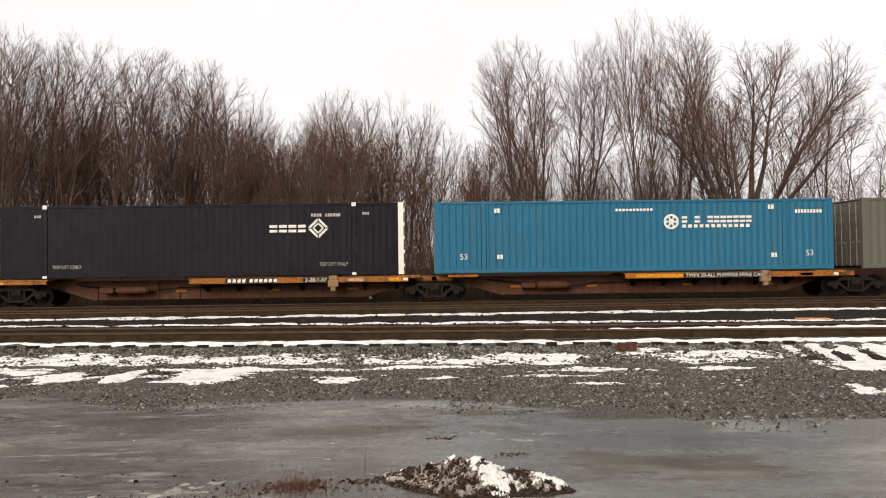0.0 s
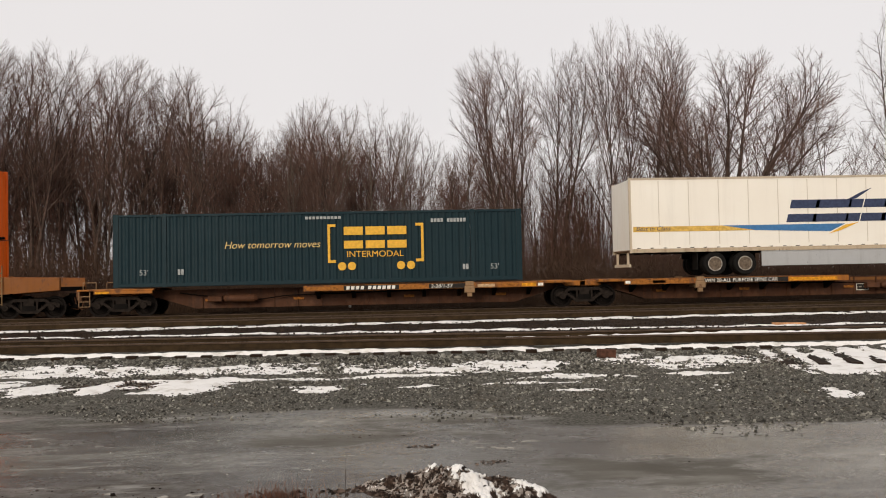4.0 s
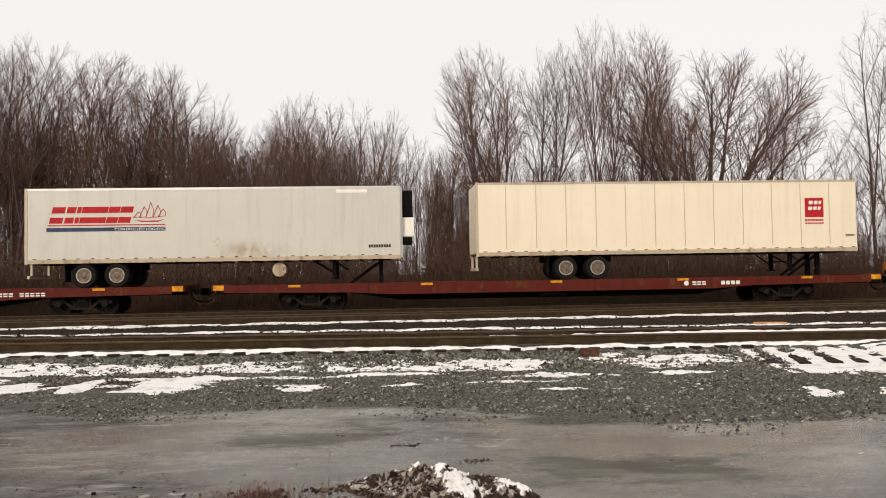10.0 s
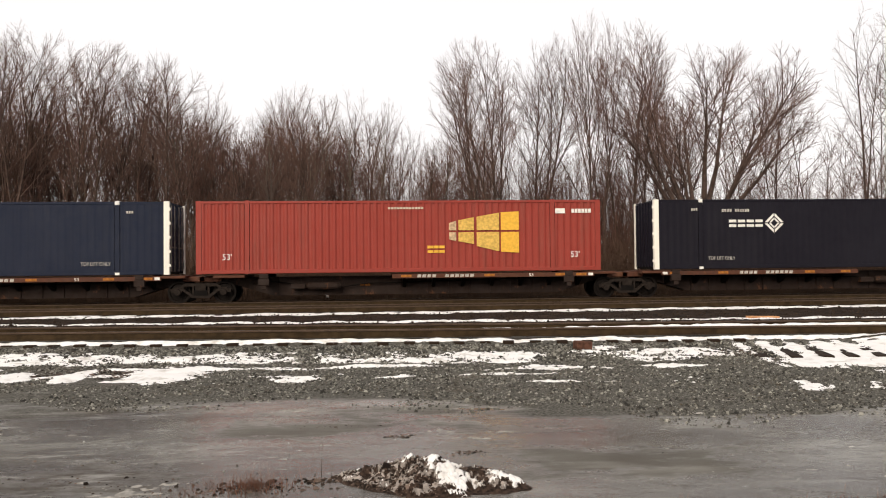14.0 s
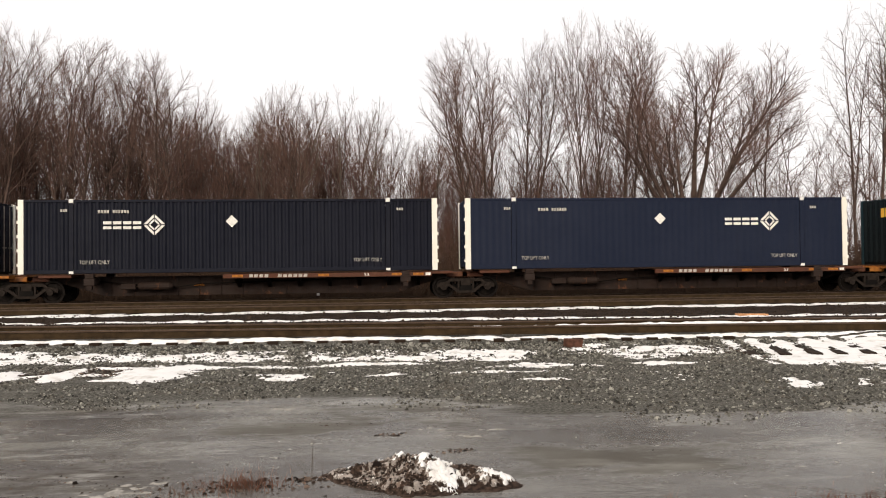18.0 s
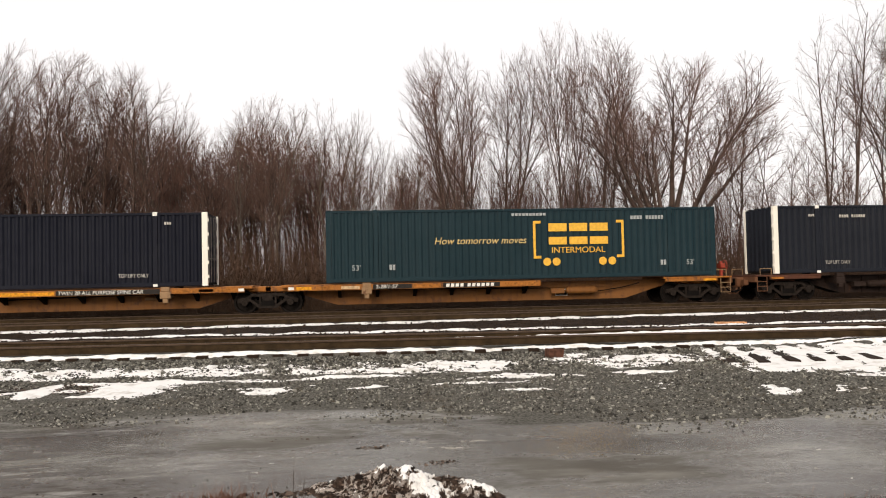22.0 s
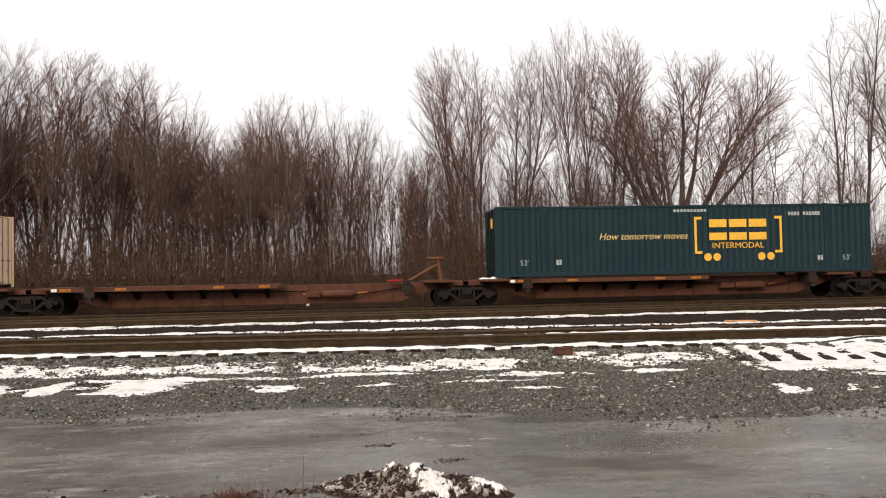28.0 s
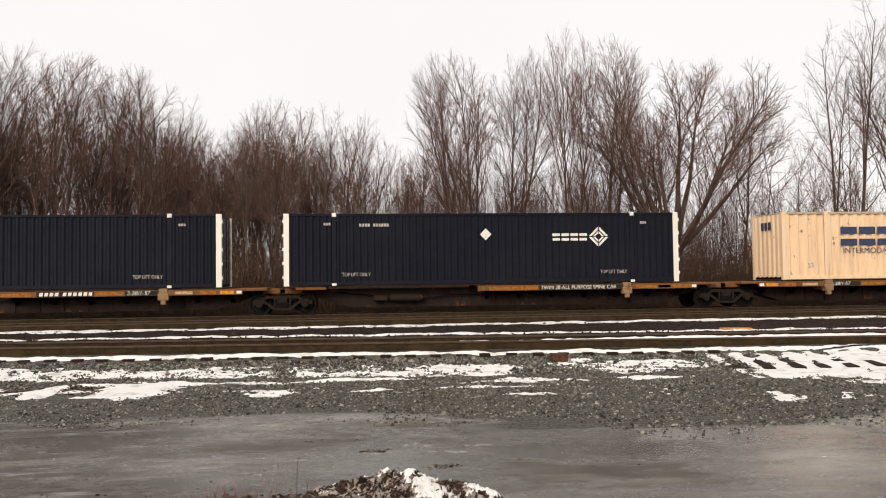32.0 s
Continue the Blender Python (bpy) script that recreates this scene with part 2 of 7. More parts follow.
BARKPALE = plain("pale_grey_bark", (0.13, 0.105, 0.085), 0.9, 0, 0.3, 3)


def brushwood(name, dark, light):
    """Bark and twigs, from dark to light stem by stem."""
    m, n, l, p = node_material(name)
    g = n.new("ShaderNodeNewGeometry")
    col = blend(n, l, g.outputs["Random Per Island"], dark, light)
    l.new(blend(n, l, ramp(n, l, noise_node(n, l, 0.5, 4), 0.35, 0.7), col, tuple(c * 0.72 for c in light)), p.inputs["Base Color"])
    p.inputs["Roughness"].default_value, p.inputs["Specular IOR Level"].default_value = 0.9, 0.1
    return m


SAPLINGWOOD = brushwood("brown_sapling_wood", (0.044, 0.030, 0.024), (0.132, 0.083, 0.066))
SAPLINGRED = brushwood("reddish_sapling_wood", (0.046, 0.028, 0.021), (0.158, 0.084, 0.063))
BRUSH = brushwood("dull_brown_brush", (0.036, 0.022, 0.0155), (0.118, 0.071, 0.048))
DEADGRASS = plain("dead_brown_grass", (0.050, 0.030, 0.0185), 0.95, 0, 0.35, 1.2)
DIRT = plain("dark_wet_dirt", (0.05, 0.036, 0.026), 0.85, 0, 0.5, 14)
STONE = bpy.data.materials.new("crushed_grey_stone")


def stone_material(m):
    m.use_nodes = True
    n, l = m.node_tree.nodes, m.node_tree.links
    p = n["Principled BSDF"]
    g = n.new("ShaderNodeNewGeometry")
    pick = n.new("ShaderNodeMath")
    pick.operation, pick.inputs[1].default_value = "POWER", 2.2
    l.new(g.outputs["Random Per Island"], pick.inputs[0])
    col = blend(n, l, pick.outputs["Value"], (0.022, 0.021, 0.018), (0.295, 0.288, 0.252))
    l.new(blend(n, l, ramp(n, l, noise_node(n, l, 9, 4), 0.5, 0.8), col, (0.08, 0.064, 0.045)), p.inputs["Base Color"])
    p.inputs["Roughness"].default_value = 0.6
    p.inputs["Specular IOR Level"].default_value = 0.12


stone_material(STONE)


CINDER = plain("dark_brown_cinder_stone", (0.030, 0.021, 0.0155), 0.85, 0, 0.5, 5)


def snow_material():
    m, n, l, p = node_material("old_granular_snow")
    l.new(blend(n, l, ramp(n, l, noise_node(n, l, 3.5, 6), 0.48, 0.80), (0.76, 0.75, 0.735), (0.42, 0.39, 0.345)), p.inputs["Base Color"])
    p.inputs["Roughness"].default_value = 0.75
    bump(n, l, p, noise_node(n, l, 30, 5), 0.5, 0.02)
    return m


SNOW = snow_material()


def ground_material():
    """Wet ice in front, crushed stone beyond it, dark cinders between the tracks and dead grass at the woods."""
    m, n, l, p = node_material("ground_ice_gravel_grass")
    co, sep = n.new("ShaderNodeTexCoord"), n.new("ShaderNodeSeparateXYZ")
    l.new(co.outputs["Object"], sep.inputs["Vector"])
    y = n.new("ShaderNodeMath")
    y.operation = "MULTIPLY_ADD"
    y.inputs[1].default_value = 6.0
    l.new(noise_node(n, l, 0.55, 6, (0.45, 1, 1), 0.62), y.inputs[0])
    l.new(sep.outputs["Y"], y.inputs[2])
    skew = n.new("ShaderNodeMath")
    skew.operation = "MULTIPLY_ADD"
    skew.inputs[1].default_value = 0.17
    l.new(sep.outputs["X"], skew.inputs[0])
    l.new(y.outputs["Value"], skew.inputs[2])
    depth = skew.outputs["Value"]
    ice = blend(n, l, ramp(n, l, noise_node(n, l, 0.38, 7, (0.7, 1.2, 1), 0.62), 0.36, 0.64), (0.076, 0.068, 0.055), (0.172, 0.165, 0.142))
    # brown meltwater stains, stronger left; on the right, darkening painted for a weaker sheen
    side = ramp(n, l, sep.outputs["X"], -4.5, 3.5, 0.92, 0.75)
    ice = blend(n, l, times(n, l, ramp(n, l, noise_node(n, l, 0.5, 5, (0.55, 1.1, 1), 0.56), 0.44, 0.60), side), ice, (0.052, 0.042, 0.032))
    ice = blend(n, l, times(n, l, ramp(n, l, noise_node(n, l, 1.5, 7, (0.45, 1.1, 1), 0.6), 0.52, 0.68), 0.55), ice, (0.245, 0.236, 0.208))
    ruts = ramp(n, l, sep.outputs["X"], -3.8, 0.2, 0.8, 0.1)
    ice = blend(n, l, times(n, l, ramp(n, l, noise_node(n, l, 2.3, 8, (0.35, 1.25, 1), 0.66), 0.50, 0.60), ruts), ice, (0.046, 0.038, 0.030))
    ice = blend(n, l, times(n, l, ramp(n, l, noise_node(n, l, 3.1, 8, (0.35, 1.3, 1), 0.7), 0.56, 0.66), ruts), ice, (0.29, 0.28, 0.255))
    ice = blend(n, l, times(n, l, ramp(n, l, noise_node(n, l, 4.2, 8, (0.5, 1.1, 1), 0.66), 0.53, 0.68), 0.5), ice, (0.064, 0.053, 0.041))
    ice = blend(n, l, times(n, l, ramp(n, l, noise_node(n, l, 6.5, 8, (0.4, 1.1, 1), 0.7), 0.60, 0.70), 0.4), ice, (0.34, 0.33, 0.305))
    ice = blend(n, l, times(n, l, ramp(n, l, noise_node(n, l, 21.0, 6, (0.7, 1.1, 1), 0.72), 0.62, 0.72), 0.35), ice, (0.05, 0.042, 0.033))
    ice = blend(n, l, times(n, l, ramp(n, l, noise_node(n, l, 0.17, 4, (0.8, 1.3, 1), 0.5), 0.47, 0.60), 0.4), ice, (0.062, 0.054, 0.043))
    # an oval of darkening painted beside the heap to tone the ice down
    oval_dist, oval_at = n.new("ShaderNodeVectorMath"), n.new("ShaderNodeMapping")
    oval_dist.operation = "LENGTH"
    oval_at.inputs["Location"].default_value, oval_at.inputs["Scale"].default_value = (-1.6, -5.2, 0), (0.56, 0.85, 0)
    l.new(co.outputs["Object"], oval_at.inputs["Vector"])
    l.new(oval_at.outputs["Vector"], oval_dist.inputs[0])
    ice = blend(n, l, times(n, l, ramp(n, l, oval_dist.outputs["Value"], 1.2, 0.3), times(n, l, ramp(n, l, noise_node(n, l, 0.9, 6, (0.6, 1.1, 1), 0.6), 0.3, 0.6), 0.6)), ice, (0.056, 0.048, 0.037))
    grit = blend(n, l, ramp(n, l, noise_node(n, l, 24, 4, (1, 1, 1), 0.75), 0.35, 0.68), (0.034, 0.032, 0.027), (0.146, 0.139, 0.121))
    grit = blend(n, l, times(n, l, ramp(n, l, noise_node(n, l, 0.9, 5), 0.5, 0.75), 0.5), grit, (0.095, 0.080, 0.062))
    cinder = blend(n, l, ramp(n, l, noise_node(n, l, 6, 6, (0.5, 1, 1)), 0.35, 0.7), (0.0105, 0.0075, 0.0058), (0.042, 0.0285, 0.020))
    grass = blend(n, l, ramp(n, l, noise_node(n, l, 1.4, 6), 0.35, 0.7), (0.020, 0.0125, 0.008), (0.046, 0.029, 0.018))
    gravel_in = ramp(n, l, depth, 12.4, 13.3)
    col = blend(n, l, gravel_in, ice, grit)
    col = blend(n, l, ramp(n, l, sep.outputs["Y"], 18.4, 19.6), col, cinder)
    col = blend(n, l, ramp(n, l, sep.outputs["Y"], 36.5, 39.0), col, grass)
    l.new(col, p.inputs["Base Color"])
    wet = ramp(n, l, noise_node(n, l, 1.1, 6, (0.6, 1.1, 1), 0.6), 0.35, 0.7, 0.12, 0.30)
    slush = ramp(n, l, noise_node(n, l, 0.7, 8, (0.6, 1.1, 1), 0.68), 0.49, 0.63)
    matt = n.new("ShaderNodeMixRGB")
    l.new(slush, matt.inputs["Fac"])
    l.new(wet, matt.inputs["Color1"])
    matt.inputs["Color2"].default_value = (0.62, 0.62, 0.62, 1)
    wet = matt.outputs["Color"]
    rough = n.new("ShaderNodeMixRGB")
    l.new(gravel_in, rough.inputs["Fac"])
    l.new(wet, rough.inputs["Color1"])
    rough.inputs["Color2"].default_value = (0.85, 0.85, 0.85, 1)
    l.new(rough.outputs["Color"], p.inputs["Roughness"])
    sheen = n.new("ShaderNodeMixRGB")
    l.new(gravel_in, sheen.inputs["Fac"])
    l.new(ramp(n, l, slush, 0.0, 1.0, 0.5, 0.12), sheen.inputs["Color1"])
    sheen.inputs["Color2"].default_value = (0.04, 0.04, 0.04, 1)
    l.new(sheen.outputs["Color"], p.inputs["Specular IOR Level"])
    p.inputs["IOR"].default_value = 1.5
    bump(n, l, p, noise_node(n, l, 7.0, 7, (0.7, 1.1, 1), 0.68), 0.25, 0.03)
    return m


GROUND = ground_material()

# ---- mesh helpers ----


def add_box(bm, x0, x1, y0, y1, z0, z1, cut=0.0):
    """A box; with cut > 0 its long edges along x are chamfered."""
    if cut:
        ring = [(y0 + cut, z0), (y1 - cut, z0), (y1, z0 + cut), (y1, z1 - cut), (y1 - cut, z1), (y0 + cut, z1), (y0, z1 - cut), (y0, z0 + cut)]
    else:
        ring = [(y0, z0), (y1, z0), (y1, z1), (y0, z1)]
    a = [bm.verts.new((x0, y, z)) for y, z in ring]
    b = [bm.verts.new((x1, y, z)) for y, z in ring]
    k = len(ring)
    for i in range(k):
        bm.faces.new((a[i], a[(i + 1) % k], b[(i + 1) % k], b[i]))
    bm.faces.new(a[::-1])
    bm.faces.new(b)


def add_prism(bm, outline, y0, y1):
    """An outline of (x, z), counter-clockwise seen from -y, drawn out from y0 to y1."""
    a = [bm.verts.new((x, y0, z)) for x, z in outline]
    b = [bm.verts.new((x, y1, z)) for x, z in outline]
    k = len(outline)
    bm.faces.new(a)
    bm.faces.new(b[::-1])
    for i in range(k):
        bm.faces.new((a[i], b[i], b[(i + 1) % k], a[(i + 1) % k]))


def add_rod(bm, p, q, r, sides=6, r2=None):
    p, q = Vector(p), Vector(q)
    d = (q - p).normalized()
    u = d.orthogonal().normalized()
    v = d.cross(u)
    r2 = r if r2 is None else r2
    ring = [(math.cos(2 * math.pi * i / sides), math.sin(2 * math.pi * i / sides)) for i in range(sides)]
    a = [bm.verts.new(p + (u * c + v * s) * r) for c, s in ring]
    b = [bm.verts.new(q + (u * c + v * s) * r2) for c, s in ring]
    for i in range(sides):
        bm.faces.new((a[i], a[(i + 1) % sides], b[(i + 1) % sides], b[i]))
    bm.faces.new(a[::-1])
    bm.faces.new(b)


def add_lathe(bm, profile, centre, sides=24):
    """Rings of (radius, y) about an axle along y."""
    rings = []
    for r, y in profile:
        rings.append([bm.verts.new((centre[0] + r * math.cos(2 * math.pi * i / sides), centre[1] + y,
                                    centre[2] + r * math.sin(2 * math.pi * i / sides))) for i in range(sides)])
    for a, b in zip(rings, rings[1:]):
        for i in range(sides):
            bm.faces.new((a[i], a[(i + 1) % sides], b[(i + 1) % sides], b[i]))
    bm.faces.new(rings[0][::-1])
    bm.faces.new(rings[-1])


def to_mesh(bm, name, material):
    bmesh.ops.recalc_face_normals(bm, faces=bm.faces)
    me = bpy.data.meshes.new(name)
    bm.to_mesh(me)
    bm.free()
    me.materials.append(material)
    return me


def part(name, bm, material, parent, label="", at=None):
    """Links a bmesh, or a mesh, as one object under a thing or under a part."""
    me = bm if isinstance(bm, bpy.types.Mesh) else to_mesh(bm, name, material)
    ob = new(name, me)
    ob.parent = parent
    if at:
        ob.location = at
    return tagged(ob, label)


def box_part(name, dims, material, parent, label="", cut=0.0):
    bm = bmesh.new()
    add_box(bm, *dims, cut)
    return part(name, bm, material, parent, label)


def repeat(name, material, dims, places, parent, label="", cut=0.0):
    """One small box mesh at many places: each a part of its own."""
    bm = bmesh.new()
    add_box(bm, *dims, cut)
    me = to_mesh(bm, name, material)
    for p in places:
        part(name, me, None, parent, label, at=p)


def thing(name, label, category, group="", kind=""):
    return tagged(new(name), label, category, group, kind)


FONTS = {}


def words(name, text, x, z, size, material, parent, y, slant=0.0, wide=1.0):
    """Letters on a face that looks towards -y; x, z is the lower left corner."""
    key = (text, size, slant, wide, material.name)
    if key not in FONTS:
        cu = bpy.data.curves.new("lettering", "FONT")
        cu.body, cu.size, cu.shear, cu.extrude = text, size * 1.4, slant, 0.003
        tmp = bpy.data.objects.new("lettering", cu)
        me = bpy.data.meshes.new_from_object(tmp)
        me.transform(Matrix(((wide, 0, 0, 0), (0, 0, -1, 0), (0, 1, 0, 0), (0, 0, 0, 1))))
        me.materials.clear()
        me.materials.append(material)
        bpy.data.objects.remove(tmp)
        FONTS[key] = me
    ob = new(name, FONTS[key])
    ob.parent, ob.location = parent, (x, y, z)
    return ob


def bars(name, spans, z0, z1, material, parent, y, slant=0.0, notch=0.0):
    """A row of plain blocks in place of writing: spans of x, slanted; with notch each block is split into stripes."""
    h = z1 - z0
    rows = ((0.0, 0.36), (0.62, 1.0)) if notch else ((0.0, 1.0),)
    bm = bmesh.new()
    for a, b in spans:
        for lo, hi in rows:
            add_prism(bm, [(a + h * lo * slant, z0 + h * lo), (b + h * lo * slant, z0 + h * lo), (b + h * hi * slant, z0 + h * hi), (a + h * hi * slant, z0 + h * hi)], y - 0.004, y)
            if notch:
                part(name, bm, material, parent)
                bm = bmesh.new()
    if notch:
        bm.free()
        return None
    return tagged(part(name, bm, material, parent), kind="stuff" if len(spans) > 1 else "")


def row_of(x, count, pitch, width):
    return [(x + i * pitch, x + i * pitch + width) for i in range(count)]


def disc(name, centres, radius, material, parent, y):
    bm = bmesh.new()
    for x, z in centres:
        add_lathe(bm, [(radius, -0.004), (radius, 0.0)], (x, y, z), 20)
    return part(name, bm, material, parent)


def dots(name, centres, *rest):
    for c in centres:
        disc(name, [c], *rest)


def diamond_ring(bm, x, z, r, w, y, gaps=False, quarters=(0, 1, 2, 3)):
    for q in quarters:
        a, b = math.pi / 2 * q, math.pi / 2 * (q + 1)
        lo, hi = (0.06, 0.94) if gaps else (0.0, 1.0)
        def pt(f, rr):
            return (x + rr * ((1 - f) * math.cos(a) + f * math.cos(b)), z + rr * ((1 - f) * math.sin(a) + f * math.sin(b)))
        add_prism(bm, [pt(lo, r), pt(hi, r), pt(hi, r - w), pt(lo, r - w)][::-1], y - 0.004, y)


# ---- ground ----
# the near track turns a little towards the camera on its way to the right
NEAR_TURN = -0.0865


def near_track_y(x):
    return 18.42 + NEAR_TURN * x


TRAIN_Y, MID_Y = 33.39, 28.68
GROUND_Z = -0.38


def smooth(v, lo, hi):
    u = np.clip((v - lo) / (hi - lo), 0, 1)
    return u * u * (3 - 2 * u)


def wave(x, y, s, seed):
    """Cheap smooth relief from a few sines, about -1 to 1."""
    rng = np.random.RandomState(seed)
    out = 0.0
    for k in range(5):
        a, f, ph = rng.uniform(0, 6.28), s * rng.uniform(0.6, 2.2), rng.uniform(0, 6.28)
        out = out + np.sin((x * np.cos(a) * 0.6 + y * np.sin(a)) * f + ph)
    return out / 3.2


LATTICE = np.random.RandomState(99).uniform(-1, 1, (8, 128, 128))


def mottle(x, y, scale, layer=0):
    """Smooth random relief on a lattice, -1 to 1, about scale bumps a metre."""
    u, v = x * scale + 37.3 * layer + 500.0, y * scale + 11.7 * layer + 500.0
    i, j = np.floor(u).astype(int), np.floor(v).astype(int)
    f, g = u - i, v - j
    f, g = f * f * (3 - 2 * f), g * g * (3 - 2 * g)
    t = LATTICE[layer % 8]
    a, b, c, d = t[i % 128, j % 128], t[(i + 1) % 128, j % 128], t[i % 128, (j + 1) % 128], t[(i + 1) % 128, (j + 1) % 128]
    return (a * (1 - f) + b * f) * (1 - g) + (c * (1 - f) + d * f) * g


def ground_z(x, y):
    off = y - near_track_y(np.clip(x, -40, 40))
    z = GROUND_Z + (0.04 * smooth(off, -3.8, -2.7) + 0.035 * smooth(off, -2.6, -1.5) + 0.095 * smooth(off, -1.32, -1.05)) + 0.012 * wave(x, y, 2.3, 3) * smooth(y, 2.0, 5.0)
    z = z + 0.02 * wave(x, y, 5.0, 4) * smooth(y, 9.0, 11.0)
    z = z - 0.15 * smooth(y, 35.6, 37.5) + 0.7 * smooth(y, 38, 46)
    return z


def grid_object(name, xs, ys, zfun, material, label, category, kind, keep=None):
    gx, gy = np.meshgrid(xs, ys)
    gz = zfun(gx, gy)
    verts = np.stack([gx.ravel(), gy.ravel(), gz.ravel()], 1)
    w = len(xs)
    i = (np.arange(len(ys) - 1)[:, None] * w + np.arange(w - 1)[None, :])
    faces = np.stack([i, i + 1, i + w + 1, i + w], -1).reshape(-1, 4)
    if keep is not None:
        k = keep(gx, gy)
        k = k[:-1, :-1] | k[1:, :-1] | k[:-1, 1:] | k[1:, 1:]
        faces = faces[k.ravel()]
        used = np.unique(faces)
        remap = np.zeros(len(verts), int)
        remap[used] = np.arange(len(used))
        verts, faces = verts[used], remap[faces]
    me = bpy.data.meshes.new(name)
    me.from_pydata(verts.tolist(), [], faces.tolist())
    me.polygons.foreach_set("use_smooth", [True] * len(me.polygons))
    me.materials.append(material)
    return tagged(new(name, me), label, category, "", kind)


far = [-3000, -1500, -700, -300, -150, -80, -50]
xs = np.array(far + list(np.arange(-36, 44.1, 0.35)) + [-v for v in far[::-1]])
ys = np.array([-3000, -1000, -300, -80, -25, -8, -2] + list(np.arange(0, 24, 0.16)) + list(np.arange(24, 50, 0.5)) + [55, 65, 80, 110, 160, 300, 700, 1500, 3500])
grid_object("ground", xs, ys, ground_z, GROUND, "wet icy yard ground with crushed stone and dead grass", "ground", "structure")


def snow_mask(x, y):
    """How much snow lies: patches, streaks along the ballast, and the strips beside the rails."""
    n = 0.4 * mottle(x * 0.6, y, 1.7, 1) + 0.5 * mottle(x * 0.6, y, 4.2, 2) + 0.42 * mottle(x * 0.7, y, 9.0, 3) + 0.32 * mottle(x, y, 17.0, 4)
    fine = mottle(x, y, 26.0, 7) + 0.7 * mottle(x * 0.8, y, 13.0, 0)
    wx = x + 0.26 * mottle(x, y, 0.9, 5) + 0.12 * mottle(x, y, 3.3, 1) + 0.05 * mottle(x, y, 9.0, 2)
    wy = y + 0.32 * mottle(x, y, 0.8, 6) + 0.14 * mottle(x, y, 2.9, 3) + 0.07 * mottle(x, y, 8.0, 4)
    m = np.full(x.shape, -3.0)
    # centre, half width, half depth, and how whole the patch is
    for cx, cy, rx, ry, s in ((-3.58, 13.6, 0.68, 1.15, 1), (-5.0, 13.6, 0.30, 0.9, 1), (-6.02, 13.5, 0.36, 0.75, 1), (-6.9, 14.15, 0.42, 0.3, 1), (-6.6, 12.7, 0.5, 0.1, .9),
                              (5.3, 15.0, 1.45, 0.75, 0.95), (4.3, 15.3, 0.5, 0.7, .9),
                              (-1.35, 12.8, 0.45, 0.38, .75), (0.1, 12.9, 0.7, 0.14, .65), (2.95, 13.4, 0.75, 0.24, .75), (5.1, 13.55, 0.65, 0.28, .8), (4.6, 12.1, 0.28, 0.75, .3),
                              (6.05, 10.85, 0.28, 0.5, .7), (6.85, 10.7, 0.4, 0.3, .45), (8.3, 11.0, 0.7, 0.35, .5),
                              (-8.4, 12.6, 0.9, 0.45, .7), (8.6, 12.4, 1.2, 0.35, .8), (12.5, 12.6, 3.0, 0.8, .8), (-7.6, 14.6, 1.6, .3, .5)):
        px, py = (x + 0.07 * mottle(x, y, 3.3, 1) + 0.04 * mottle(x, y, 9.0, 2), y + 0.14 * mottle(x, y, 2.9, 3) + 0.07 * mottle(x, y, 8.0, 4)) if s == 1 else (wx, wy)
        d = 1 - np.sqrt(((px - cx) / rx) ** 2 + ((py - cy) / ry) ** 2)
        m = np.maximum(m, np.clip(d * 1.8, -3, 0.8) + 0.30 * n + 0.16 * fine if s == 1 else np.clip(d * 1.3, -3, 0.5) - 0.10 - 0.6 * (1 - s) + 0.75 * n + 0.32 * fine)
    off = y - near_track_y(x)
    # snow between the long switch ties
    rib = np.sin((x - 0.22 * off) * 2 * math.pi / 0.54 + 1.3 * mottle(x, y, 0.9, 2))
    field = np.minimum(np.minimum((x - 0.2 * off - 7.9) * 0.8, (off + 4.6) * 0.9), (-1.7 - off) * 0.9)
    m = np.maximum(m, np.clip(field * 1.6, -3, 0.4) + (0.45 + 0.35 * mottle(x, y, 1.1, 3)) * rib + 0.18 + 0.55 * smooth(x - 0.22 * off, 8.8, 9.8) + 0.6 * n + 0.12 * fine)
    line = 1 - np.abs(off + 4.35 + 0.15 * mottle(x, y, 0.8, 1)) / 0.42
    m = np.maximum(m, np.where(x > 7.0, np.clip(line, -3, 0.6) + 0.1 + 0.5 * n, -3))
    # broken band at the foot of the ballast, whole below and ragged among the stones above
    band = np.minimum((off + 3.85 + 0.12 * mottle(x, y, 1.2, 2)) / 0.30, (-2.35 - off + 0.25 * mottle(x, y, 1.0, 5)) / 0.80)
    m = np.maximum(m, np.where(x < 5.0, np.clip(band, -3, 0.75) - 0.32 - 1.8 * smooth(x + 0.5 * mottle(x, y, 1.4, 6), 2.9, 4.4) + 0.8 * n + 0.42 * fine, -3))
    # thin streaks on the flat before it
    for at, half, base in ((4.55, 0.2, -0.38), (5.35, 0.22, -0.6), (6.1, 0.15, -0.85)):
        band = 1 - np.abs(off + at + 0.28 * mottle(x, x * 0, 0.45, 3)) / half
        m = np.maximum(m, np.where(x < 3.6, np.clip(band, -3, 0.5) + base + 0.8 * mottle(x * 0.3, y, 1.6, 6) + 0.5 * n + 0.3 * fine, -3))
    # strips on the tie ends and between the tracks
    for centre, half, base in ((-1.06, 0.12, 0.52), (4.6, 0.34, 0.40), (0.0, 0.5, -0.45)):
        band = 1 - np.abs(off - centre) / half
        m = np.maximum(m, np.clip(band, -3, 0.6) * 0.8 + base - 0.45 + 0.55 * n + 0.15 * fine)
    band = 1 - np.abs(y - (MID_Y - 1.35)) / 0.55
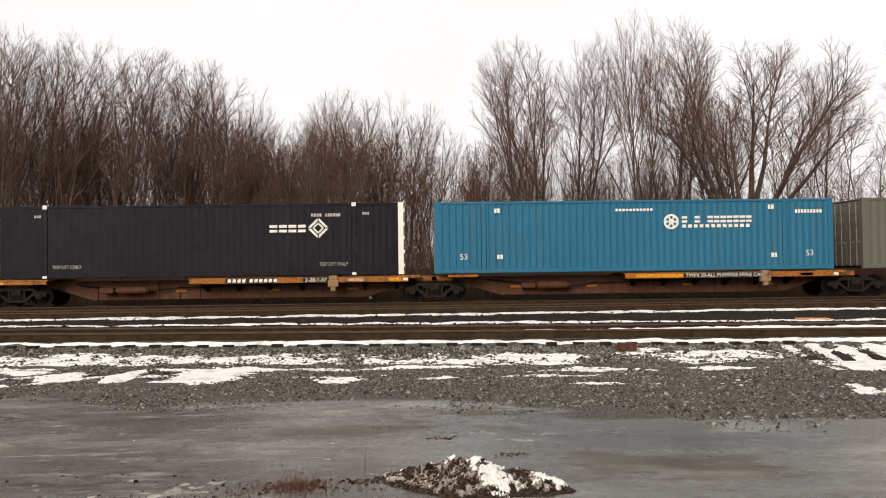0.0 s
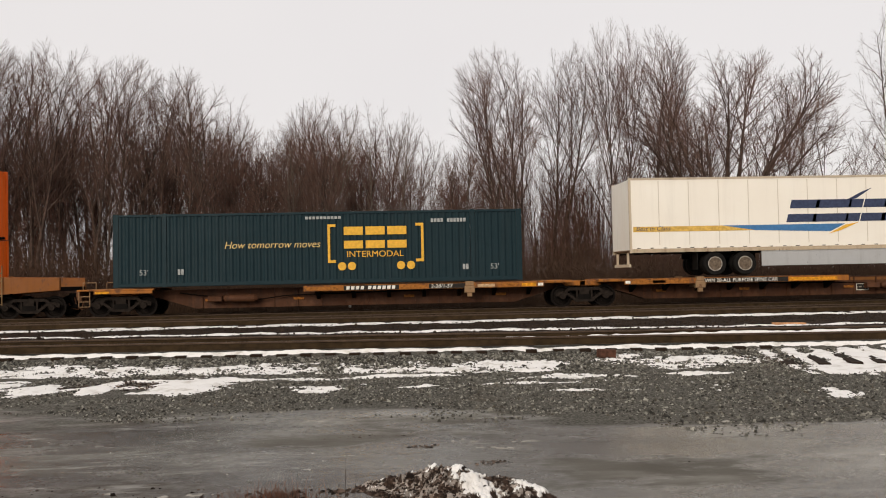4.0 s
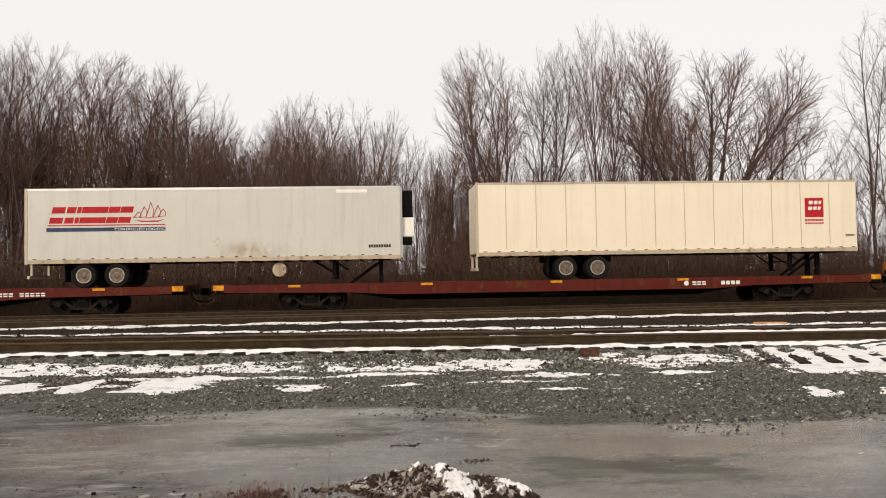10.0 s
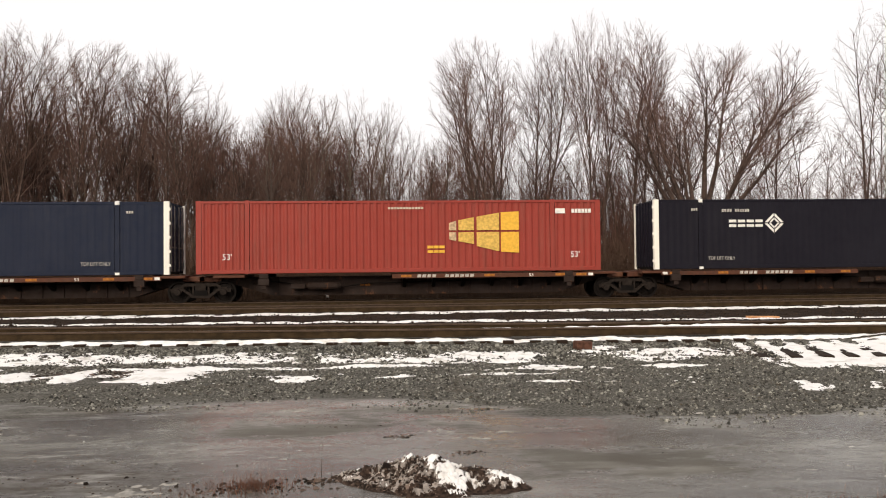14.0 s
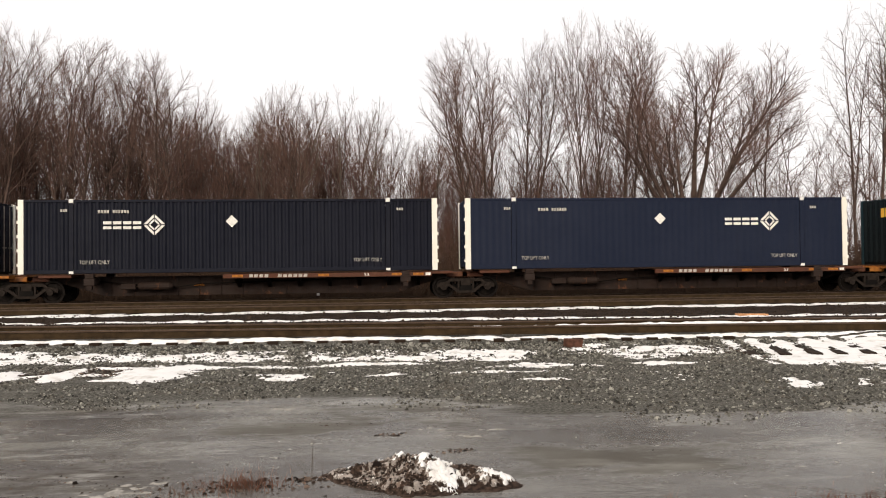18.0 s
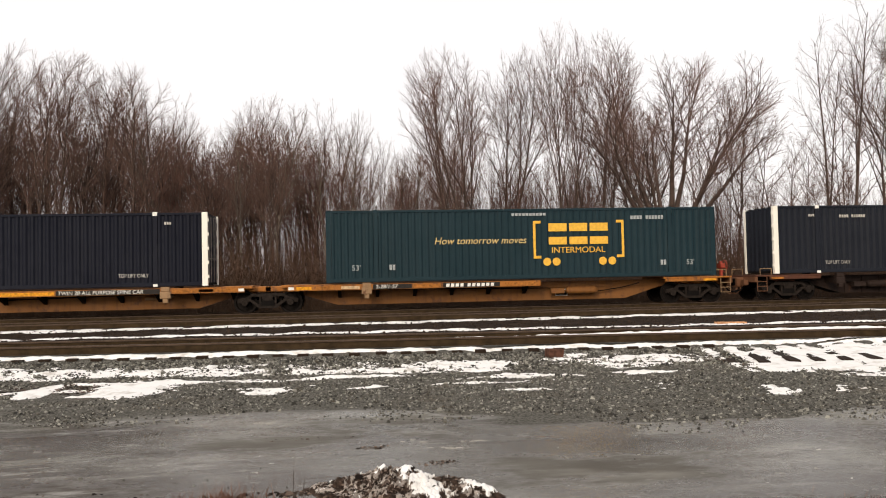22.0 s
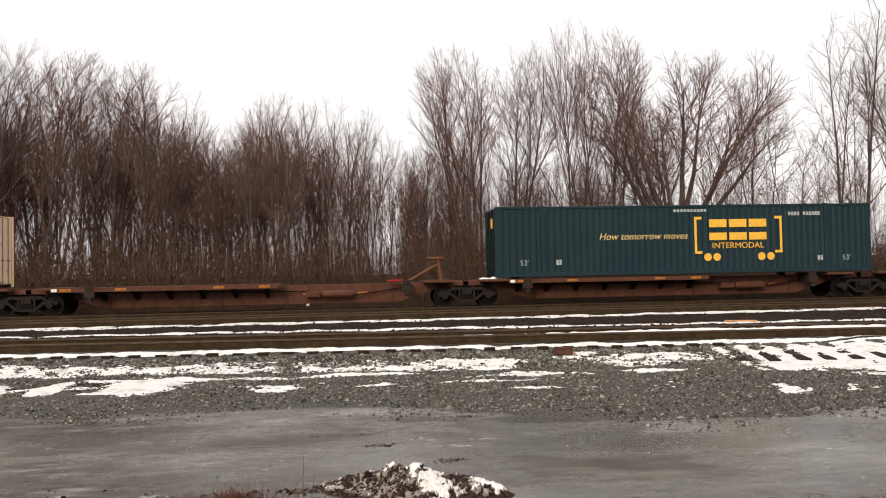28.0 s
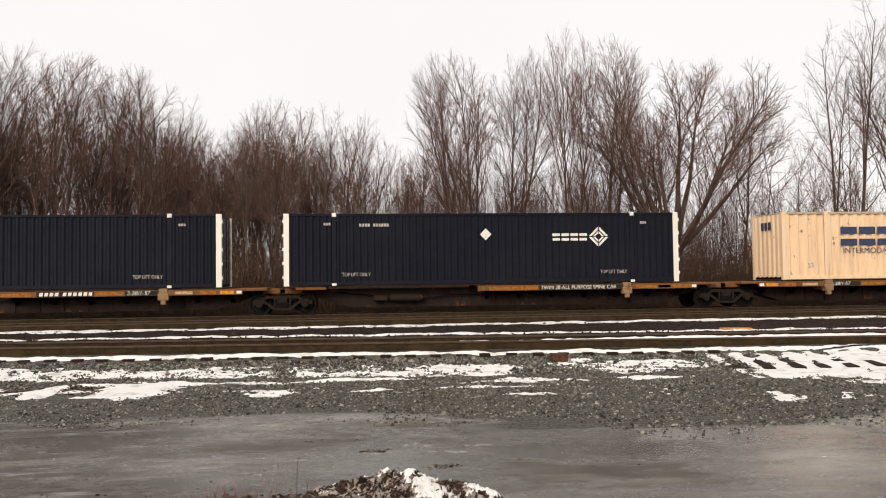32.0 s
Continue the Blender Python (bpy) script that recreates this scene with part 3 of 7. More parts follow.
    m = np.maximum(m, np.clip(band, -3, 0.6) + 0.1 + 0.3 * n)
    return m


def snow_z(x, y):
    m = snow_mask(x, y)
    return ground_z(x, y) + np.clip(m, -0.5, 0.75) * 0.042 - 0.004


grid_object("snow", np.arange(-10, 14, 0.032), np.arange(9.8, 16.4, 0.05), snow_z, SNOW, "patches of old white snow on gravel", "snow", "stuff",
            keep=lambda x, y: snow_mask(x, y) > -0.04)
grid_object("snow", np.arange(-15, 21, 0.065), np.arange(16.4, 24.6, 0.06), snow_z, SNOW, "strips of white snow along the near rails", "snow", "stuff",
            keep=lambda x, y: snow_mask(x, y) > -0.04)
grid_object("snow", np.arange(-21, 28, 0.16), np.arange(26.4, 28.1, 0.07), snow_z, SNOW, "long strip of white snow beside the rail", "snow", "stuff",
            keep=lambda x, y: snow_mask(x, y) > -0.04)

# a low drift against the far rail of the siding
grid_object("snow", np.arange(2.0, 21, 0.07), np.arange(0.25, 0.70, 0.05),
            lambda x, o: -0.20 + (0.09 + 0.05 * smooth(x, 3.0, 8.0)) * np.clip((o - 0.25) / 0.3, 0, 1) + 0.035 * mottle(x * 0.7, o, 2.2, 3) + 0.02 * mottle(x, o, 7.0, 5), SNOW,
            "low drift of snow against the siding rail", "snow", "stuff").matrix_world = pose(0, 18.42, 0, 0, 0, math.degrees(math.atan(NEAR_TURN)))

# ---- tracks ----


def rail_mesh(length):
    bm = bmesh.new()
    web = [(-0.07, -0.18), (0.07, -0.18), (0.07, -0.165), (0.014, -0.15), (0.014, -0.045), (-0.014, -0.045), (-0.014, -0.15), (-0.07, -0.165)]
    a = [bm.verts.new((-length, y, z)) for y, z in web]
    b = [bm.verts.new((length, y, z)) for y, z in web]
    for i in range(len(web)):
        bm.faces.new((a[i], a[(i + 1) % len(web)], b[(i + 1) % len(web)], b[i]))
    return to_mesh(bm, "rail_web", RAILSTEEL)


def track(label, y, turn, length, tie_from, tie_to, tie_ends):
    t = thing("railway_track", label, "railway track", "", "structure")
    t.matrix_world = pose(0, y, 0, 0, 0, math.degrees(math.atan(turn)))
    web = rail_mesh(length)
    hb = bmesh.new()
    add_box(hb, -length, length, -0.036, 0.036, -0.045, 0.0, 0.01)
    head = to_mesh(hb, "rail_head", RAILHEAD)
    for s in (-0.7535, 0.7535):
        rail = part("rail", web, None, t, at=(0, s, 0))
        part("rail_head", head, None, rail, "worn steel running surface")
    rng = random.Random(int(y * 10))
    tb = bmesh.new()
    add_box(tb, -0.115, 0.115, -1.3, 1.3, -0.36, -0.182, 0.012)
    tie = to_mesh(tb, "tie", TIEWOOD)
    x, i = tie_from, 0
    while x < tie_to:
        ob = part("tie", tie, None, t, at=(x + rng.uniform(-0.03, 0.03), rng.uniform(-0.06, 0.06), rng.uniform(-0.012, 0.004) - (0.052 if tie_ends else 0)))
        ob.rotation_euler = (0, 0, rng.uniform(-0.02, 0.02))
        if tie_ends and x > 8.0:
            ob.scale = (0.8, 1.75, 1)
            ob.location.y -= 1.5
            ob.location.x -= 0.5
            ob.rotation_euler = (0, 0, -0.21 + rng.uniform(-0.02, 0.02))
            ob.location.z -= 0.09
        x += 0.54
        i += 1
    return t


track("rusty rails of the near siding on wooden ties in snow", 18.42, NEAR_TURN, 60, -22, 26, True)
track("rails of the middle track on dark ballast", MID_Y, 0, 120, -20, 27, False)
track("main line rails under the moving train", TRAIN_Y, 0, 160, -24, 32, False)

# ---- crushed stone ----


def stones(name, count, x0, x1, yfun, size, seed, label, keep=None):
    rng = np.random.RandomState(seed)
    base = np.array([(1, 0, -.3), (-.5, .87, -.3), (-.5, -.87, -.3), (.35, .2, .8), (-.4, -.1, .7)])
    tris = np.array([(0, 1, 3), (1, 4, 3), (1, 2, 4), (2, 0, 3), (2, 3, 4)])
    x = rng.uniform(x0, x1, count)
    y = yfun(x, rng)
    if keep is not None:
        k = keep(x, y) > rng.uniform(-0.25, 0.25, count)
        x, y = x[k], y[k]
        count = len(x)
    z = ground_z(x, y)
    s = size * rng.lognormal(0, 0.4, count)
    ang = rng.uniform(0, 6.28, count)
    pts = base[None] * (s[:, None, None] * rng.uniform(0.6, 1.4, (count, 5, 3)))
    c, d = np.cos(ang)[:, None], np.sin(ang)[:, None]
    vx = pts[..., 0] * c - pts[..., 1] * d + x[:, None]
    vy = pts[..., 0] * d + pts[..., 1] * c + y[:, None]
    vz = pts[..., 2] * 0.8 + z[:, None] + (s * 0.15)[:, None]
    verts = np.stack([vx, vy, vz], -1).reshape(-1, 3)
    faces = (tris[None] + 5 * np.arange(count)[:, None, None]).reshape(-1, 3)
    me = bpy.data.meshes.new(name)
    me.from_pydata(verts.tolist(), [], faces.tolist())
    me.materials.append(STONE)
    return tagged(new(name, me), label, "gravel", "", "stuff")


def over(lo, hi, p=1.0):
    return lambda x, rng: near_track_y(x) + lo + (hi - lo) * rng.uniform(0, 1, len(x)) ** p


stones("ballast", 56000, -15, 22, over(-3.7, -1.42), 0.022, 21, "loose crushed grey stone on the track shoulder",
       keep=lambda x, y: 0.26 - snow_mask(x, y))
stones("gravel", 58000, -11, 17, lambda x, rng: near_track_y(x) - 3.3 - rng.uniform(0, 1, len(x)) ** 1.15 * np.clip(5.5 + 0.14 * x + 0.9 * mottle(x, x * 0 + 3.0, 0.7, 5), 1.5, 7), 0.0145, 22, "loose crushed grey gravel on the yard",
       keep=lambda x, y: np.minimum(0.62 * mottle(x * 0.7, y, 0.9, 2) + 0.4 * mottle(x, y, 2.3, 3) + 0.10 * (y - 11.2) + 0.11 * (x + 2.0) + 0.26, 0.26 - snow_mask(x, y)))
stones("ballast", 9000, -18, 25, lambda x, rng: rng.uniform(20.4, 27.0, len(x)), 0.024, 23, "dark track ballast stones").data.materials[0] = CINDER

# ---- the train ----
MOVERS = []
MESHES = {}


def rides(ob, x, z=0.0):
    """Sets a thing on the train: its place along the train and its height over the rail head."""
    MOVERS.append((ob, x, z))
    ob.matrix_world = pose(x + travel(0.0), TRAIN_Y, z)
    return ob


def shared(key, make):
    if key not in MESHES:
        MESHES[key] = make()
    return MESHES[key]


def box_mesh(key, material, *boxes, cut=0.0):
    def make():
        bm = bmesh.new()
        for b in boxes:
            add_box(bm, *b, cut)
        return to_mesh(bm, key, material)
    return shared((key, material.name, boxes), make)


CL, CW, CH = 16.15, 1.295, 2.86
LIFT = 6.10


def corrugated(a, b, z0, z1, pitch, depth, y, material):
    """A folded steel wall between a and b that looks towards -y."""
    def make():
        count = max(1, round((b - a) / pitch))
        p = (b - a) / count
        prof = []
        for i in range(count):
            x = a + i * p
            prof += [(x, 0), (x + 0.26 * p, 0), (x + 0.48 * p, depth), (x + 0.76 * p, depth)]
        prof.append((b, 0))
        verts = [(x, y + d, z) for x, d in prof for z in (z0, z1)]
        faces = [(2 * i, 2 * i + 2, 2 * i + 3, 2 * i + 1) for i in range(len(prof) - 1)]
        me = bpy.data.meshes.new("side_panel")
        me.from_pydata(verts, [], faces)
        me.materials.append(material)
        return me
    return shared(("wall", a, b, z0, z1, pitch, depth, y, material.name), make)


def both_sides(name, mesh, parent, label=""):
    part(name, mesh, None, parent, label)
    o = part(name, mesh, None, parent, label)
    o.rotation_euler = (0, 0, math.pi)


def container(label, skin, posts=None, lifts=None, pitch=0.28, depth=0.034, group="containers on the train", door_end=1, castings=None):
    """A 53-foot domestic container with folded steel walls, posts, rails, doors and lifting fittings."""
    posts, lifts = posts or skin, lifts or skin
    c = thing("shipping_container", label, "container", group)
    half = CL / 2
    double = lifts is OCHRE
    lw = 0.26 if double else 0.11
    spans = ((-half + 0.22, -LIFT - lw), (-LIFT + lw, LIFT - lw), (LIFT + lw, half - 0.22))
    for a, b in spans:
        both_sides("side_panel", corrugated(a, b, 0.14, CH - 0.09, pitch, depth, -CW + 0.012, skin), c)
    both_sides("top_rail", box_mesh("top_rail", TANRAIL if skin is BEIGE else PALERAIL if group.startswith("orange") else skin, (-half + 0.2, half - 0.2, -CW, -CW + 0.09, CH - 0.1, CH), cut=0.015), c)
    both_sides("bottom_rail", box_mesh("bottom_rail", skin, (-half + 0.2, half - 0.2, -CW + 0.004, -CW + 0.1, 0.0, 0.16), cut=0.02), c)
    box_part("floor", (-half + 0.05, half - 0.05, -CW + 0.1, CW - 0.1, 0.02, 0.13), BLACKSTEEL, c)
    box_part("roof", (-half + 0.05, half - 0.05, -CW + 0.03, CW - 0.03, CH - 0.04, CH - 0.01), skin, c)
    post = box_mesh("corner_post", posts, (-half, -half + 0.21, -CW - 0.004, -CW + 0.15, 0.0, CH + 0.012))
    post2 = box_mesh("corner_post", posts, (half - 0.21, half, -CW - 0.004, -CW + 0.15, 0.0, CH + 0.012))
    for m in (post, post2):
        both_sides("corner_post", m, c)
    for s in (-LIFT, LIFT):
        if double:
            for f in (-0.185, 0.185):
                both_sides("lift_post", box_mesh("lift_post", lifts, (s + f - 0.07, s + f + 0.07, -CW - 0.006, -CW + 0.12, 0.02, CH), cut=0.01), c)
            both_sides("post_web", box_mesh("post_web", lifts, (s - 0.26, s + 0.26, -CW + 0.05, -CW + 0.10, 0.02, CH)), c)
        both_sides("lift_post", box_mesh("lift_post", lifts, (s - 0.05, s + 0.05, -CW + 0.015, -CW + 0.10, 0.02, CH) if double else (s - 0.088, s + 0.088, -CW - 0.006, -CW + 0.12, 0.02, CH)), c)
        both_sides("lifting_casting", box_mesh("lifting_casting", castings or lifts, (s - 0.085, s + 0.085, -CW - 0.014, -CW + 0.15, CH - 0.12, CH + 0.03)), c)
        both_sides("lifting_casting", box_mesh("lifting_casting", castings or lifts, (s - 0.085, s + 0.085, -CW - 0.012, -CW + 0.15, 0.0, 0.10)), c)
    # plain end wall and door end
    wall = corrugated(-CW + 0.15, CW - 0.15, 0.1, CH - 0.06, 0.36, 0.05, -half + 0.03, GREENEND if skin is GREEN else skin)
    o = part("end_wall", wall, None, c)
    o.rotation_euler = (0, 0, -door_end * math.pi / 2)
    for side in (-1, 1):
        d = part("door", box_mesh("door", skin, (half - 0.1, half - 0.05, 0.02, CW - 0.14, 0.1, CH - 0.08), *[(half - 0.052, half - 0.028, 0.06, CW - 0.18, 0.22 + 0.52 * k, 0.50 + 0.52 * k) for k in range(5)]), None, c)
        if door_end < 0:
            d.rotation_euler = (0, 0, math.pi)
        if side < 0:
            d.location = (0, -CW + 0.12 if door_end > 0 else CW - 0.12, 0)
        for k in range(2):
            def rod(k=k):
                bm = bmesh.new()
                add_rod(bm, (half - 0.015, 0.3 + 0.5 * k, 0.12), (half - 0.015, 0.3 + 0.5 * k, CH - 0.1), 0.022, 6)
                add_box(bm, half - 0.05, half + 0.0, 0.24 + 0.5 * k, 0.5 + 0.5 * k, 1.05, 1.1)
                return to_mesh(bm, "lock_rod", DIMMARK)
            part("lock_rod", shared(("lock_rod", k), rod), None, d, "galvanised door locking rod")
    return c


YS = -CW - 0.008


def posted_container(label, skin, logo_right, placard, door_end=1):
    c = container(label, skin, POSTWHITE, skin, 0.28, 0.052 if skin in (POSTED_BLUE, POSTED_SLATE) else 0.008, door_end=door_end, castings=WHITEMARK)
    e = CL / 2
    for k in range(5):
        for s in (-1, 1):
            hinge = box_mesh("door_hinge_%d" % (k * 2 + (s > 0)), POSTWHITE, (*sorted((s * e, s * (e + 0.05))), -CW, -CW + 0.09, 0.3 + k * 0.55, 0.42 + k * 0.55))
            part("door_hinge", hinge, None, c)
    x = (2.75 if logo_right else -4.9)
    bars("brand_stripe", row_of(x, 4, 0.375, 0.31), 1.72, 2.02, WHITEMARK, c, YS, 0.0, 0.42)
    for q in range(4):
        for radius, width in ((0.43, 0.13), (0.24, 0.09)):
            bm = bmesh.new()
            diamond_ring(bm, x + 1.93, 1.88, radius, width, YS, True, (q,))
            part("emblem_bar", bm, WHITEMARK, c)
    for sx in (-5.8, 4.72):
        words("handling_note", "TOP LIFT ONLY", sx, 0.37, 0.145, LETTER, c, YS, 0, 0.8)
    nx = 4.4 if logo_right and not placard else (-5.1 if placard else -5.2)
    bars("number_strip", row_of(nx, 4, 0.11, 0.085) + row_of(nx + 0.56, 6, 0.105, 0.08), 2.34, 2.46, LETTER, c, YS)
    for sx in (-6.5, 6.45):
        bars("small_mark", row_of(sx, 3, 0.095, 0.07), 2.40, 2.50, LETTER, c, YS)
    if placard:
        bm = bmesh.new()
        add_prism(bm, [(-0.25, 2.0), (-0.01, 1.76), (0.23, 2.0), (-0.01, 2.24)], YS - 0.004, YS)
        part("placard", bm, WHITEMARK, c, "blank white diamond placard")
    return c


def brand_blocks(c, x, z0, z1, width, material):
    w = width / 3
    bars("brand_stripe", [(x + i * w, x + i * w + w * 0.88) for i in range(3)], z0, z1, material, c, YS, 0.0, 0.34)


def slogan_container(door_end=1):
    c = container("dark green corrugated container with golden yellow slogan", GREEN, GREEN, GREEN, 0.27, 0.045, door_end=door_end)
    h = CL / 2
    words("slogan", "How tomorrow moves", 4.3 - h, 1.46, 0.28, SLOGAN, c, YS, 0.25, 1.02)
    brand_blocks(c, 9.02 - h, 1.38, 2.25, 2.6, GOLD)
    words("caption", "INTERMODAL", 9.12 - h, 1.04, 0.245, GOLD, c, YS, 0, 1.06)
    for a, s in ((8.38, 1), (12.2, -1)):
        bm = bmesh.new()
        lo, hi = sorted((a, a + s * 0.1))
        add_prism(bm, [(lo - h, 0.82), (hi - h, 0.82), (hi - h, 2.36), (lo - h, 2.36)], YS - 0.004, YS)
        lo, hi = sorted((a + s * 0.1, a + s * 0.32))
        for z in (0.82, 2.25):
            add_prism(bm, [(lo - h, z), (hi - h, z), (hi - h, z + 0.11), (lo - h, z + 0.11)], YS - 0.004, YS)
        part("bracket", bm, GOLD, c, "golden square bracket")
    dots("wheel_dot", [(x - h, 0.68) for x in (8.94, 9.33, 11.28, 11.68)], 0.165, GOLD, c, YS)
    for sx in (1.0, 14.85):
        words("length_mark", "53'", sx - h, 0.47, 0.22, GREYMARK, c, YS)
    for sx in (2.5, 13.75):
        bars("small_mark", row_of(sx - h, 2, 0.13, 0.1), 0.47, 0.68, GREYMARK, c, YS)
    bars("number_strip", row_of(12.5 - h, 4, 0.13, 0.1) + row_of(13.15 - h, 6, 0.13, 0.1), 2.38, 2.53, GREYMARK, c, YS)
    bars("small_mark", row_of(7.5 - h, 10, 0.145, 0.11), 2.57, 2.68, GREYMARK, c, YS)
    bm = bmesh.new()
    for a in (-0.65, -0.38):
        add_box(bm, -h + 0.005, -h + 0.012, a, a + 0.22, 2.05, 2.45)
    part("end_brand_mark", bm, GOLD, c)
    return c


def cream_container(ink, seal):
    c = container("cream corrugated container with dark blue lettering", BEIGE, BEIGE, BEIGE, 0.31 if seal else 0.40, 0.10)
    h = CL / 2
    brand_blocks(c, 2.62 - h, 1.42, 2.22, 2.5, ink)
    words("caption", "INTERMODAL", 2.7 - h, 1.10, 0.235, ink, c, YS, 0, 1.06)
    bars("number_strip", row_of(13.0 - h, 6, 0.12, 0.09), 2.40, 2.52, GREYMARK, c, YS)
    bars("number_strip", row_of(13.0 - h, 5, 0.12, 0.09), 2.18, 2.30, GREYMARK, c, YS)
    if seal:
        words("length_mark", "53", 0.95 - h, 1.62, 0.42, BLACKMARK, c, YS, 0, 0.8)
        box_part("data_plate", (1.08 - h, 1.28 - h, YS - 0.005, YS, 0.45, 0.75), GOLDPALE, c, "small ochre data plate")
    else:
        bars("small_mark", row_of(7.6 - h, 9, 0.16, 0.12), 2.56, 2.66, GREYMARK, c, YS)
        for sx in (1.1, 14.7):
            words("length_mark", "53", sx - h, 0.5, 0.2, GREYMARK, c, YS)
    bm = bmesh.new()
    for a in (-0.35, -0.05, 0.25):
        add_box(bm, -h + 0.005, -h + 0.012, a, a + 0.22, 2.15, 2.5)
    part("end_brand_mark", bm, ink, c)
    return c


def teal_container():
    c = container("teal blue corrugated container with white emblem", TEAL, TEAL, TEAL, 0.27, 0.04, door_end=-1)
    h = CL / 2
    disc("emblem_disc", [(9.55 - h, 1.98)], 0.31, WHITEMARK, c, YS)
    bm = bmesh.new()
    for k in range(6):
        a = math.pi / 3 * k + 0.5
        cx, cz = 9.55 - h + 0.17 * math.cos(a), 1.98 + 0.17 * math.sin(a)
        add_lathe(bm, [(0.06, -0.009), (0.06, -0.004)], (cx, YS, cz), 8)
    part("emblem_flower", bm, TEAL, c)
    bars("brand_stripe", [(9.98 - h + i * 0.262, 9.98 - h + i * 0.262 + 0.22) for i in range(11) if i not in (1, 3)], 1.93, 2.2, WHITEMARK, c, YS, 0, 0.4)
    bars("brand_stripe", row_of(10.0 - h, 12, 0.235, 0.15), 1.73, 1.86, WHITEMARK, c, YS)
    for sx in (1.0, 15.0):
        words("length_mark", "53", sx - h, 0.55, 0.24, WHITEMARK, c, YS)
    for sx, sz in ((2.5, 0.55), (13.6, 0.5), (2.4, 2.4), (13.5, 2.45)):
        bars("small_mark", row_of(sx - h, 2, 0.13, 0.1), sz, sz + 0.18, WHITEMARK, c, YS)
    bars("small_mark", row_of(7.3 - h, 11, 0.14, 0.1), 2.42, 2.52, WHITEMARK, c, YS)
    bars("number_strip", row_of(14.6 - h, 9, 0.125, 0.09), 2.28, 2.42, WHITEMARK, c, YS)
    return c


def red_container():
    c = container("brick red corrugated container with faded yellow panes", RED, RED, RED, 0.27, 0.04)
    h = CL / 2
    def px(v):
        return (v - 343) / 723 * CL - h
    cols = ((789, 802, 1.95, 2.04, 1.30, 1.22, PALEMARK), (806, 834, 2.06, 2.18, 1.22, 1.10, GOLDPALE), (839, 880, 2.20, 2.36, 1.02, 0.80, GOLDPALE), (883, 916, 2.37, 2.41, 0.78, 0.74, GOLD))
    for a, b, t0, t1, b0, b1, mat in cols:
        bm = bmesh.new()
        add_prism(bm, [(px(a), 1.66), (px(b), 1.66), (px(b), t1), (px(a), t0)], YS - 0.004, YS)
        add_prism(bm, [(px(a), b0), (px(b), b1), (px(b), 1.58), (px(a), 1.58)], YS - 0.004, YS)
        part("yellow_pane", bm, mat, c, "faded yellow window shape")
    bars("brand_stripe", [(px(750), px(760)), (px(761), px(770)), (px(771), px(781))], 0.76, 1.05, GOLD, c, YS, 0, 0.35)
    for sx in (388, 1010):
        words("length_mark", "53'", px(sx), 0.55, 0.24, WHITEMARK, c, YS)
    bars("small_mark", [(px(983), px(1001))], 2.32, 2.52, WHITEMARK, c, YS)
    bars("number_strip", row_of(px(1013), 6, 0.138, 0.11), 2.34, 2.5, WHITEMARK, c, YS)
    bars("small_mark", row_of(px(680), 12, 0.12, 0.09), 2.52, 2.6, GHOST, c, YS)
    return c


def orange_container(label, skin, posts, pitch, brand_x, brand_z, placards=(), codes=()):
    c = container(label, skin, skin, posts, pitch, 0.05, group="orange containers in the well cars", door_end=-1)
    h = CL / 2
    bars("brand_stripe", row_of(brand_x - h, 9, 0.188, 0.165), brand_z, brand_z + 0.22, BLACKMARK, c, YS, 0.25, 0.3)
    for sx in (1.9, 13.2):
        bars("small_mark", row_of(sx - h, 3, 0.2, 0.11), CH - 0.36, CH - 0.22, SCRIPT, c, YS)
    if skin is ORANGE_RED:
        bars("worn_edge", [(x * 0.46 - h + 0.4 + 0.2 * math.sin(x * 5.0), x * 0.46 - h + 0.62 + 0.25 * math.sin(x * 5.0)) for x in range(33)], 0.135, 0.165, WHITEMARK, c, YS - 0.004)
    bars("brand_underline", [(brand_x - h, brand_x - h + 1.66)], brand_z - 0.11, brand_z - 0.04, BLACKMARK, c, YS)
    for x, z in placards:
        bm = bmesh.new()
        add_prism(bm, [(x - h - 0.24, z), (x - h, z - 0.24), (x - h + 0.24, z), (x - h, z + 0.24)], YS - 0.004, YS)
        part("placard", bm, WHITEMARK, c, "blank white diamond placard")
    for x in codes:
        bm = bmesh.new()
        for k in range(6):
            add_prism(bm, [(x - h, 2.35 - k * 0.13), (x - h + 0.09, 2.35 - k * 0.13), (x - h + 0.09, 2.44 - k * 0.13), (x - h, 2.44 - k * 0.13)], YS - 0.004, YS)
        part("number_strip", bm, BROWNMARK, c)
    return c


# trucks: cast side frames, springs and two wheel sets
WB = 0.89
WHEELS = []


def wheel_mesh():
    bm = bmesh.new()
    for s in (-1, 1):
        y0 = s * 0.70
        prof = [(0.10, -0.05), (0.12, -0.02), (0.33, 0.012), (0.375, 0.05), (0.42, 0.05), (0.425, 0.0), (0.43, -0.05), (0.455, -0.055), (0.455, -0.085), (0.37, -0.085), (0.33, -0.03), (0.12, -0.055)]
        add_lathe(bm, [(r, s * -1 * y if s > 0 else y * 1) for r, y in prof] if s < 0 else [(r, -y) for r, y in prof], (0, y0, 0), 22)
        for k in range(4):
            a = math.pi / 2 * k + 0.4
            add_rod(bm, (0.24 * math.cos(a), y0 + s * 0.05, 0.24 * math.sin(a)), (0.24 * math.cos(a), y0 - s * 0.05, 0.24 * math.sin(a)), 0.022, 6)
    add_rod(bm, (0, -0.9, 0), (0, 0.9, 0), 0.075, 10)
    return to_mesh(bm, "wheelset", WHEELSTEEL)


